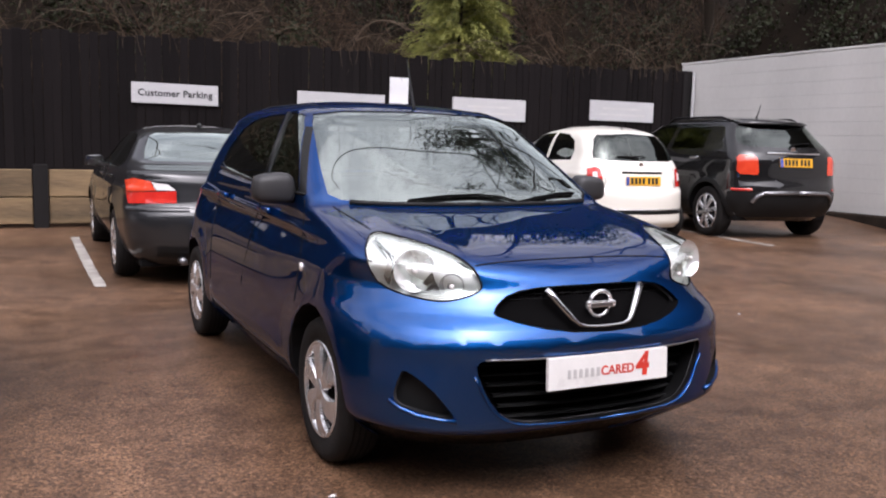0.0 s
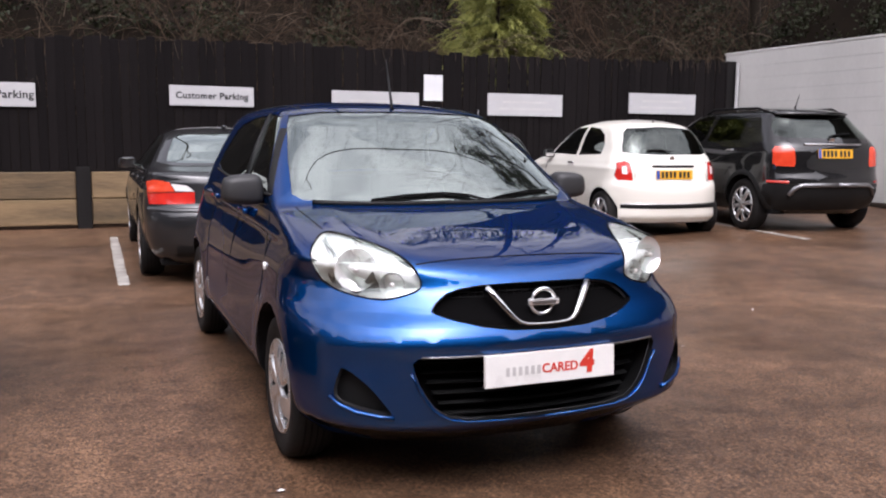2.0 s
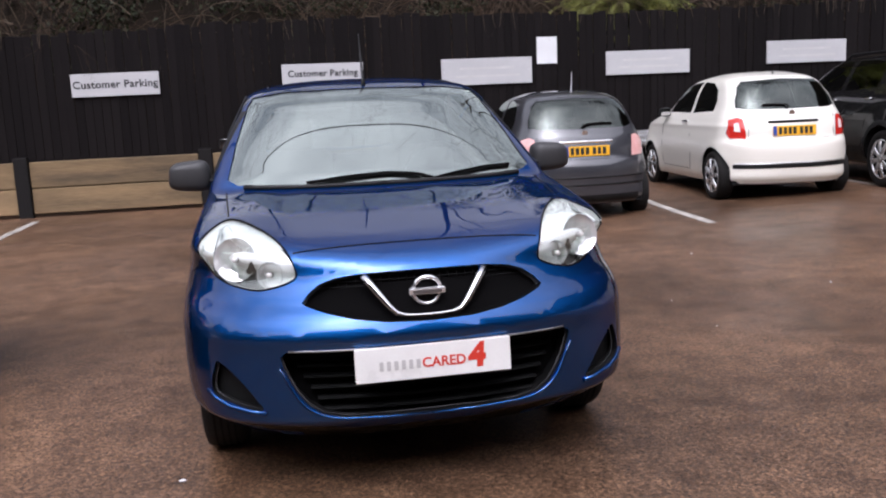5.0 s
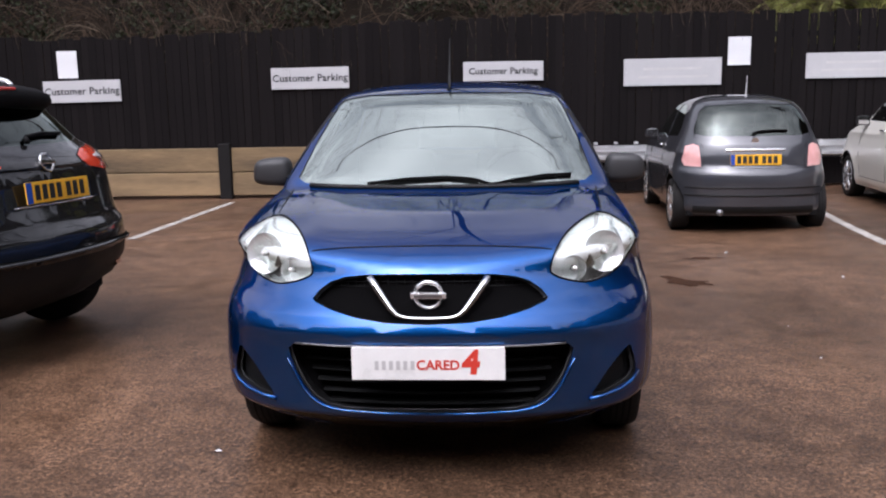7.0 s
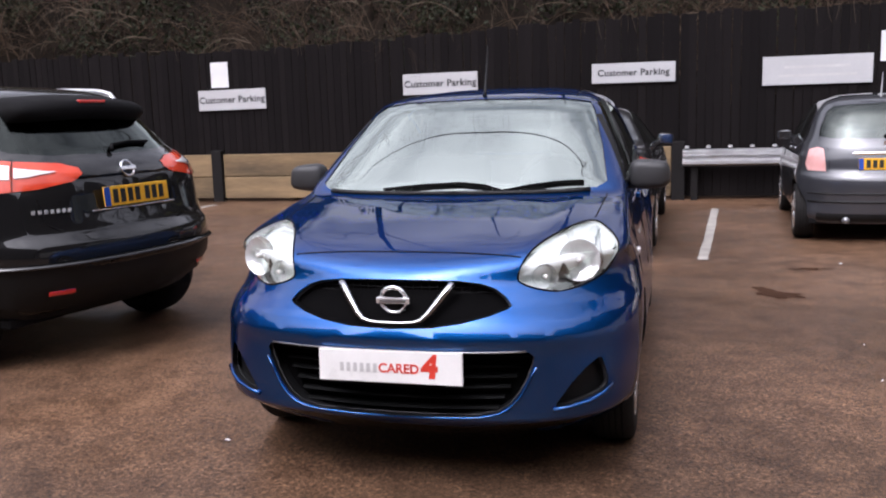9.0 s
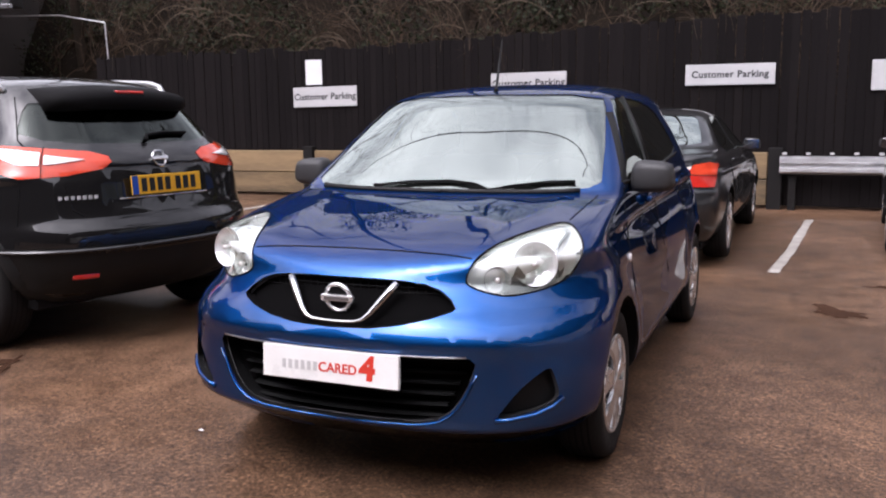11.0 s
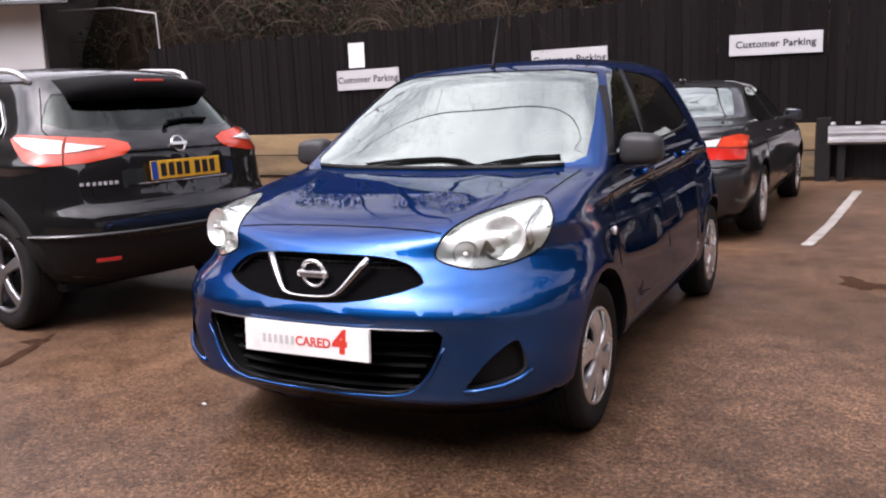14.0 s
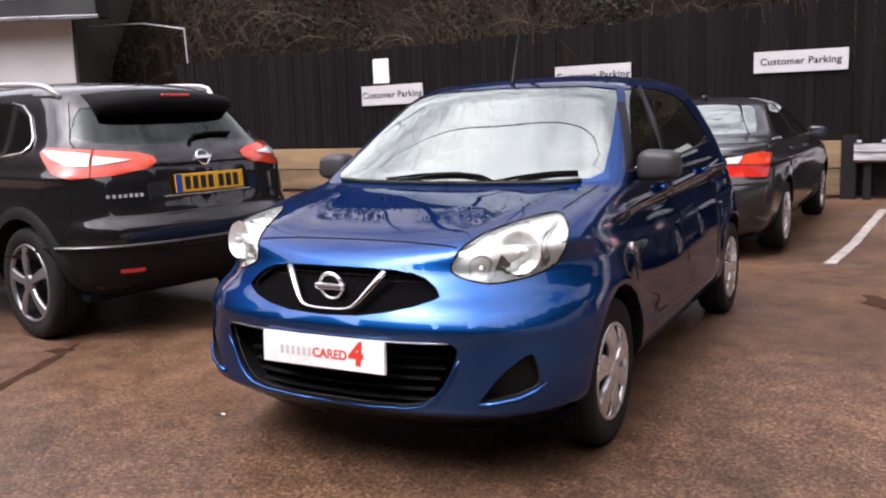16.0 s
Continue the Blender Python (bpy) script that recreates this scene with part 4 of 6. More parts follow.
    # upper grille: recess with its depth painted near black, mesh bars, chrome chevron, round badge
    gp = [(0, 0.781), (0.12, 0.7805), (0.22, 0.777), (0.30, 0.767), (0.352, 0.749), (0.392, 0.721), (0.414, 0.694), (0.402, 0.684), (0.34, 0.664), (0.25, 0.644), (0.147, 0.630), (0, 0.625)]
    pc = sh.cut(gp, X, Z, lambda c: c.y < 0.9)
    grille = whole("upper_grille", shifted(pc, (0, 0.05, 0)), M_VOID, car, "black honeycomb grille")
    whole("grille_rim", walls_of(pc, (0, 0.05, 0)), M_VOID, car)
    pc.free()
    mesh_bars = bmesh.new()
    for k in range(8):
        z = 0.638 + k * 0.0185
        half = 0.40 - 0.9 * abs(z - 0.70)
        if z < 0.69:
            half = 0.10 + (z - 0.628) * 4.6
        half = min(half, 0.39)
        tube([(-half + 2 * half * i / 16, 0.128 + 0.36 * (-half + 2 * half * i / 16) ** 2, z) for i in range(17)], 0.0028, 4, bm=mesh_bars)
    for k in range(-13, 14):
        x = k * 0.029
        z0 = 0.632 + max(0.0, abs(x) - 0.15) * 0.21
        z1 = 0.776 - max(0.0, abs(x) - 0.26) * 0.48
        tube([(x, 0.130 + 0.36 * x * x, z0 + (z1 - z0) * i / 4) for i in range(5)], 0.0022, 4, bm=mesh_bars)
    part("grille_mesh", mesh_bars, M_DARK, grille)
    # chevron
    path = [(0.208, 0.770), (0.186, 0.742), (0.160, 0.708), (0.130, 0.670), (0.108, 0.650), (0.080, 0.6425), (0.040, 0.6405), (0.0, 0.640)]
    path = path + [(-px, pz) for px, pz in path[-2::-1]]
    radii = [0.0140, 0.0145, 0.0140, 0.0120, 0.0095, 0.0070, 0.0065, 0.0065]
    radii = radii + radii[-2::-1]
    bm = tube([(px, 0.032 + 0.35 * px * px + (pz - 0.64) * 0.48, pz) for px, pz in path], 0.01, 10, radii=radii)
    part("chrome_chevron", bm, M_SATIN, car, "V-shaped chrome grille bar", smooth=True)
    badge = part("badge", moved(tube([(0.047 * math.cos(2 * math.pi * i / 32), 0, 0.047 * math.sin(2 * math.pi * i / 32)) for i in range(32)], 0.0075, 8, closed=True), pose(0, 0.072, 0.714, 8, 0, 0)), M_BRIGHT, car, "round chrome badge", smooth=True)
    part("badge_bar", moved(box(-0.062, 0.062, -0.012, 0.004, -0.012, 0.012, 0.004, 2), pose(0, 0.070, 0.714, 8, 0, 0)), M_BRIGHT, badge)
    part("badge_marks", moved(box(-0.048, 0.048, -0.0135, -0.0115, -0.006, 0.006), pose(0, 0.070, 0.714, 8, 0, 0)), M_ALLOY, badge)
    part("badge_back", moved(cyl(0.044, 0.006, 28), pose(0, 0.082, 0.714, 98, 0, 0)), M_DARK, badge)

    # lower grille
    gl = [(0, 0.553), (0.44, 0.550), (0.480, 0.543), (0.497, 0.525), (0.489, 0.490), (0.471, 0.445), (0.447, 0.400), (0.414, 0.358), (0.369, 0.328), (0.30, 0.312), (0.16, 0.304), (0, 0.302)]
    pc = sh.cut(gl, X, Z, lambda c: c.y < 0.6)
    # the back is painted near black, as an unlit opening would look
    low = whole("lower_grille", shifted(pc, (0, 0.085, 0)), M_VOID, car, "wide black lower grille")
    whole("lower_grille_rim", walls_of(pc, (0, 0.085, 0)), M_TRIM, car)
    pc.free()
    for k in range(6):
        z = 0.325 + k * 0.038
        half = 0.36 + (z - 0.32) * 0.55
        bm = bmesh.new()
        prev = None
        for i in range(15):
            x = -half + 2 * half * i / 14
            y = 0.074 + 0.30 * x * x
            row = [bm.verts.new((x, y + a, z + b)) for a, b in ((0, -0.005), (-0.012, 0.0), (0, 0.006), (0.03, 0.006), (0.03, -0.005))]
            if prev:
                for j in range(5):
                    bm.faces.new((prev[j], prev[(j + 1) % 5], row[(j + 1) % 5], row[j]))
            prev = row
        bmesh.ops.recalc_face_normals(bm, faces=bm.faces[:])
        part("grille_slat", bm, M_SLAT, low)
    lip = [sh.front(x, 0.548 - 0.0 * x, 0.003) for x in [0.47 * i / 12 for i in range(13)]]
    lip[0].x = 0
    both("grille_strip", tube(lip, 0.004, 6), M_ALLOY, car, "thin grey strip over the lower grille")
    edge = [sh.front(x, z, 0.003) for x, z in ((0.0, 0.299), (0.16, 0.301), (0.30, 0.308), (0.345, 0.315), (0.378, 0.325), (0.403, 0.339), (0.425, 0.357), (0.442, 0.377), (0.457, 0.400), (0.481, 0.445), (0.499, 0.490))]
    edge[0].x = 0
    both("bumper_lip", tube(edge, 0.0055, 6), M_BLUE, car)

    # dealer plate
    plate = part("front_plate", moved(box(-0.262, 0.262, -0.006, 0.010, -0.0575, 0.0575, 0.003, 2), pose(0, 0.0, 0.4925, -3, 0, 0)), M_PLATE, car, "white dealer plate with red and grey print")
    pm = pose(0, 0.0, 0.4925, -3, 0, 0)
    text_part("CARED", 0.046, M_INKRED, pm @ pose(0.034, -0.0068, -0.006, 90, 0, 0), plate, label="red lettering", offset=0.0010)
    text_part("4", 0.108, M_INKRED, pm @ pose(0.144, -0.0068, 0.002, 90, 0, 0), plate, label="large red figure", shear=0.08, offset=0.0055)
    for k in range(6):
        x0 = -0.182 + k * 0.0246
        part("print_bar", moved(box(x0, x0 + 0.013, -0.0078, -0.0062, -0.021, 0.010), pm), M_INKGREY, plate, "plain grey bar")

    # fog lamp recesses
    fp = [(0.598, 0.343), (0.70, 0.362), (0.762, 0.395), (0.748, 0.480), (0.728, 0.498), (0.665, 0.445), (0.612, 0.378)]
    fp = rounded([(u - 0.028, v) for u, v in fp], 3)
    pc = sh.cut(fp, X, Z, lambda c: c.y < 0.8)
    both("fog_recess", shifted(pc, (-0.01, 0.05, 0)), M_TRIM, car, "black bumper corner insert")
    both("fog_recess_rim", walls_of(pc, (-0.01, 0.05, 0)), M_TRIM, car)
    pc.free()
    rimline = [sh.front(x, z, 0.004) for x, z in ((0.555, 0.334), (0.602, 0.338), (0.672, 0.350), (0.717, 0.370), (0.745, 0.395))]
    both("bumper_blade", tube(rimline, 0.009, 6), M_BLUE, car)
    # headlamps: clear cover, chrome bowl, two round reflectors
    way = Vector((0.50, -0.74, 0.45)).normalized()
    right = Vector((0, 0, 1)).cross(way).normalized()
    up = way.cross(right)
    hl = [(0.436, 0.172, 0.790), (0.452, 0.185, 0.757), (0.505, 0.215, 0.730), (0.565, 0.258, 0.718), (0.650, 0.350, 0.732), (0.708, 0.445, 0.766), (0.718, 0.505, 0.832), (0.702, 0.560, 0.893), (0.676, 0.598, 0.938), (0.640, 0.560, 0.951), (0.570, 0.420, 0.934), (0.500, 0.290, 0.897), (0.452, 0.205, 0.846)]
    hl = rounded(hl, 3)
    poly = [(Vector(p).dot(right), Vector(p).dot(up)) for p in hl]
    pc = sh.cut(poly, right, up, lambda c: c.y < 1.0 and c.x > 0.3)
    deep = -way * 0.03
    bowls = both("headlamp_bowl", shifted(pc, deep), M_REFL, car, "bright chrome headlamp bowl")
    both("headlamp_rim", walls_of(pc, deep), M_REFL, car)
    ring = [sh.drop(Vector(p) + way * 0.4, -way) for p in hl]
    both("headlamp_seal", tube([p + n * 0.001 for p, n in ring], 0.0035, 5, closed=True), M_DARK, car)
    both("headlamp_cover", shifted(pc, -0.002), M_COVER, car, "clear headlamp cover")
    pc.free()
    for sg, host in ((1, bowls[0]), (-1, bowls[1])):
        for (cx, cz, r, nm) in ((0.642, 0.842, 0.076, "main_reflector"), (0.528, 0.790, 0.046, "side_reflector")):
            p, n = sh.drop(Vector((cx, -1, cz)), (0, 1, 0))
            prof = [(r, 0.030), (r * 0.97, 0.027), (r * 0.82, 0.015), (r * 0.55, 0.006), (r * 0.25, 0.001), (0.001, 0.0)]
            bm = lathe(prof, 28)
            a = Vector((0.25, -0.95, 0.12)).normalized()
            rot = a.to_track_quat("X", "Z").to_matrix().to_4x4()
            m = Matrix.Translation(p - way * 0.044) @ rot
            bm.transform(m)
            bulb = cyl(0.012, 0.03, 12, 0.008)
            bulb.transform(m @ pose(0.03, 0, 0, 0, 90, 0))
            if sg < 0:
                for b in (bm, bulb):
                    for v in b.verts:
                        v.co.x = -v.co.x
                    bmesh.ops.reverse_faces(b, faces=b.faces[:])
            part(nm, bm, M_FACET, host, smooth=True)
            part("bulb", bulb, M_CLEARL, host, smooth=True)
    def in_lamp(x, z, depth):
        return sh.drop(Vector((x, -1, z)), (0, 1, 0))[0] - way * depth

    def lamp_patch(name, pts, depth, material, label):
        """A shaped insert in each bowl."""
        for sg, host in ((1, bowls[0]), (-1, bowls[1])):
            bm = bmesh.new()
            ps = [in_lamp(x, z, depth) for x, z in pts]
            mid = sum(ps, Vector()) / len(ps)
            vs = [bm.verts.new((sg * p.x, p.y, p.z)) for p in ps]
            c = bm.verts.new((sg * mid.x, mid.y, mid.z))
            for i in range(len(vs)):
                bm.faces.new((c, vs[i], vs[(i + 1) % len(vs)]))
            bmesh.ops.recalc_face_normals(bm, faces=bm.faces[:])
            part(name, bm, material, host, label)

    lamp_patch("lamp_pocket", rounded([(0.542, 0.742), (0.580, 0.735), (0.625, 0.742), (0.655, 0.765), (0.610, 0.785), (0.585, 0.830), (0.570, 0.80)], 3), 0.022, M_POCKET, "dark grey pocket between the reflectors")
    lamp_patch("lamp_end", rounded([(0.690, 0.772), (0.708, 0.800), (0.710, 0.840), (0.699, 0.885), (0.684, 0.915), (0.678, 0.890), (0.690, 0.840)], 3), 0.014, M_POCKET, "dark outer end of the lamp")
    for line in (((0.684, 0.770), (0.694, 0.815), (0.692, 0.850), (0.680, 0.885), (0.690, 0.912)), ((0.640, 0.905), (0.660, 0.918), (0.676, 0.918), (0.684, 0.895), (0.676, 0.870))):
        both("lamp_trim", tube([in_lamp(x, z, 0.010) for x, z in line], 0.0028, 6), M_BRIGHT, car, "thin bright lamp trim")

    # wheels and arches
    arches(sh, (AX, RAX), WZ + 0.01, 0.335, car)
    for sg in (1, -1):
        wheel(car, sg * 0.728, AX, WZ, WR, 0.188, 0.165, 6, M_SILVER, "cover", 0.25, 0)
        wheel(car, sg * 0.728, RAX, WZ, WR, 0.188, 0.165, 6, M_SILVER, "cover", 0.6, 0)

    # seams of bonnet, doors, sills
    bon = [sh.top(0.431 * i / 10, 0.238 - 0.012 * (i / 10) ** 2, 0.0005) for i in range(11)]
    bon[0].x = 0
    seam(bon, car)
    seam([sh.top(0.655 + 0.020 * i / 8, 0.66 + 0.36 * i / 8, 0.0005) for i in range(9)], car)
    seam([sh.side(y, z, 0.0005) for y, z in ((1.10, 0.30), (1.07, 0.45), (1.06, 0.62), (1.09, 0.80), (1.14, 0.93), (1.175, 1.02))], car)
    seam([sh.side(y, z, 0.0005) for y, z in ((1.835, 1.05), (1.90, 0.90), (1.96, 0.75), (2.00, 0.55), (2.02, 0.30))], car)
    seam([sh.side(y, z, 0.0005) for y, z in ((2.78, 1.05), (2.86, 0.90), (2.86, 0.72), (2.80, 0.60), (2.76, 0.45), (2.76, 0.30))], car)
    seam([sh.side(1.10 + 1.66 * i / 14, 0.285, 0.0005) for i in range(15)], car)
    both("window_frame", tube([sh.side(y, z, 0.002) for y, z in ((1.965, 1.41), (1.90, 1.24), (1.845, 1.08))], 0.012, 6), M_TRIM, car, "black pillar trim")
    both("belt_trim", tube([sh.side(1.20 + 1.7 * i / 12, 1.038 + 0.06 * (i / 12) ** 1.6, 0.004) for i in range(13)], 0.007, 6), M_TRIM, car)
    # handles, side repeaters, mirrors, aerial, wipers
    for y in (1.72, 2.62):
        p = sh.side(y, 0.925 + 0.02 * (y - 1.7), 0.02)
        bm = box(-0.012, 0.012, -0.09, 0.09, -0.014, 0.014, 0.009, 3)
        bm.transform(Matrix.Translation(p))
        both("door_handle", bm, M_BLUE, car)
    p = sh.side(1.034, 0.748, 0.002)
    bm = cyl(0.018, 0.012, 16)
    bm.transform(Matrix.Translation(p) @ pose(0, 0, 0, 0, 90, 0))
    both("side_repeater", bm, M_CLEARL, car, "small white side indicator")
    wing_mirror(car, 0.752, 1.345, 1.058, M_MIRROR_CAP, 0.185, 0.135, 0.15)
    base = sh.top(0.0005, 1.70)
    part("aerial", tube([base + Vector((0, 0, -0.01)), base + Vector((0, 0.01, 0.02)), base + Vector((0, 0.10, 0.26))], 0.004, 6, radii=(0.016, 0.008, 0.0022)), M_TRIM, car, smooth=True)
    for pts, nm in ((((-0.34, 1.022), (-0.16, 1.040), (0.02, 1.046), (0.14, 1.036), (0.22, 1.012)), "wiper"), (((0.20, 1.010), (0.32, 1.032), (0.46, 1.048), (0.57, 1.050)), "wiper")):
        pl = []
        for x, z in pts:
            q = sh.front(abs(x), z - 0.006, 0.010)
            pl.append(Vector((math.copysign(q.x, x), q.y, q.z)))
        w = part(nm, tube(pl, 0.0042, 6), M_DARK, car, smooth=True)
        part("wiper_blade", tube([q + Vector((0, 0.004, -0.008)) for q in pl], 0.0042, 5), M_RUBBER, w)
    cowl = [sh.front(0.60 * i / 12, 1.001 + 0.012 * (i / 12) ** 3, 0.003) for i in range(13)]
    cowl[0].x = 0
    both("cowl_trim", tube(cowl, 0.013, 6), M_TRIM, car)
    both("roof_seam", tube([sh.top(0.47, 1.75 + 1.35 * i / 12, 0.001) for i in range(13)], 0.004, 5), M_TRIM, car)
    cabin(car, 0.45, 3.5, 0.64, 0.26, 1.22, 0.99, 2.0, 3.0, 1)
    part("mirror_inside", box(-0.10, 0.10, 1.66, 1.68, 1.33, 1.39, 0.01, 2), M_DARK, car)
    part("undertray", box(-0.55, 0.55, 0.45, 0.9, 0.21, 0.23, 0.01, 1), M_DARK, car)
    body_panels(sh, car, M_BLUE)
    return car


blue_hatchback()

# ---- the other parked cars ----
def cut_back(sh, poly, limit):
    return sh.cut([(-x, z) for x, z in poly], (-1, 0, 0), (0, 0, 1), lambda c: c.y > limit)


def cut_side(sh, poly):
    return sh.cut(list(poly), (0, 1, 0), (0, 0, 1), lambda c: c.x > 0.25)


def windows(sh, car, sides, back, limit, mat_side, mat_back):
    for poly in sides:
        pc = cut_side(sh, poly)
        both("window_seal", walls_of(pc, (-0.015, 0, 0)), M_TRIM, car)
        both("side_window", shifted(pc, -0.004), mat_side, car, "dark side window glass")
        pc.free()
    pc = cut_back(sh, back, limit)
    whole("rear_window_seal", walls_of(pc, (0, -0.015, 0)), M_TRIM, car)
    whole("rear_window", shifted(pc, -0.004), mat_back, car, "rear window reflecting sky and branches")
    pc.free()


def windscreen(sh, car, poly):
    pc = sh.cut(poly, (1, 0, 0), (0, 0, 1), lambda c: c.y < 2.2 and c.z > 0.9)
    whole("windscreen", shifted(pc, -0.004), M_TINT, car)
    pc.free()


def lamp(sh, car, poly, material, name="tail_lamp", label="", back=None, out=0.004, rim=None):
    """A lamp lens cut from the tail (back: limit) or the flank, set a little proud."""
    pc = cut_back(sh, poly, back) if back else cut_side(sh, poly)
    both(name + "_rim", walls_of(shifted(pc, out), (0, -0.03, 0) if back else (-0.03, 0, 0)), rim or M_DARK, car)
    made = both(name, shifted(pc, out), material, car, label)
    pc.free()
    return made


def rod_on_back(sh, pts, out):
    return [sh.back(x, z, out) for x, z in pts]


def back_wiper(sh, car, pts):
    pl = []
    for x, z in pts:
        q = sh.back(abs(x), z, 0.018)
        pl.append(Vector((math.copysign(q.x, x), q.y, q.z)))
    w = part("rear_wiper", tube(pl, 0.010, 6, radii=[0.018] + [0.009] * (len(pl) - 1)), M_DARK, car, smooth=True)
    part("wiper_blade", tube([q + Vector((0, -0.01, -0.008)) for q in pl[1:]], 0.008, 5), M_RUBBER, w)


def handles(sh, car, spots, material):
    for y, z in spots:
        p = sh.side(y, z, 0.02)
        bm = box(-0.012, 0.012, -0.09, 0.09, -0.014, 0.014, 0.009, 3)
        bm.transform(Matrix.Translation(p))
        both("door_handle", bm, material, car)


def skirt(sh, car, z0, z1, y0, y1, out, material, name="sill_cladding"):
    """A strip of cladding along the flank."""
    n = 20
    bm = bmesh.new()
    prev = None
    for i in range(n + 1):
        y = y0 + (y1 - y0) * i / n
        row = [bm.verts.new(sh.side(y, z0 + (z1 - z0) * k / 3, out if 0 < k < 3 else 0.002)) for k in range(4)]
        if prev:
            for k in range(3):
                bm.faces.new((prev[k], row[k], row[k + 1], prev[k + 1]))
        prev = row
    bmesh.ops.recalc_face_normals(bm, faces=bm.faces[:])
    if sum(f.normal.x for f in bm.faces) < 0:
        bmesh.ops.reverse_faces(bm, faces=bm.faces[:])
    both(name, bm, material, car)


def arch_band(sh, car, yc, zc, r, width, material):
    """Black cladding round a wheel opening."""
    bm = bmesh.new()
    prev = None
    for i in range(25):
        a = math.radians(-8 + 196 * i / 24)
        row = [bm.verts.new(sh.side(yc + (r + width * k / 2) * math.cos(a), max(0.24, zc + (r + width * k / 2) * math.sin(a)), 0.012 if k < 2 else 0.002)) for k in range(3)]
        if prev:
            for k in range(2):
                bm.faces.new((prev[k], row[k], row[k + 1], prev[k + 1]))
        prev = row
    bmesh.ops.recalc_face_normals(bm, faces=bm.faces[:])
    if sum(f.normal.x for f in bm.faces) < 0:
        bmesh.ops.reverse_faces(bm, faces=bm.faces[:])
    both("arch_cladding", bm, material, car)


def band_on_back(sh, car, z0, z1, x1, out, material, name, label="", x0=0.0):
    """A strip across the tail."""
    bm = bmesh.new()
    prev = None
    n = 16
    for i in range(n + 1):
        x = x0 + (x1 - x0) * i / n
        row = []
        for k in range(4):
            q = sh.back(x, z0 + (z1 - z0) * k / 3, out if 0 < k < 3 else out * 0.4)
            if x == 0:
                q.x = 0
            row.append(bm.verts.new(q))
        if prev:
            for k in range(3):
                bm.faces.new((prev[k], row[k], row[k + 1], prev[k + 1]))
        prev = row
    bmesh.ops.recalc_face_normals(bm, faces=bm.faces[:])
    if sum(f.normal.y for f in bm.faces) < 0:
        bmesh.ops.reverse_faces(bm, faces=bm.faces[:])
    return whole(name, bm, material, car, label) if x0 == 0 else both(name, bm, material, car, label)


def tail_plate(sh, car, z, tip):
    p = sh.back(0.0005, z, 0.012)
    rear_plate(car, Matrix.Translation((0, p.y, z)) @ pose(0, 0, 0, 0, 0, 180) @ pose(0, 0, 0, tip, 0, 0))


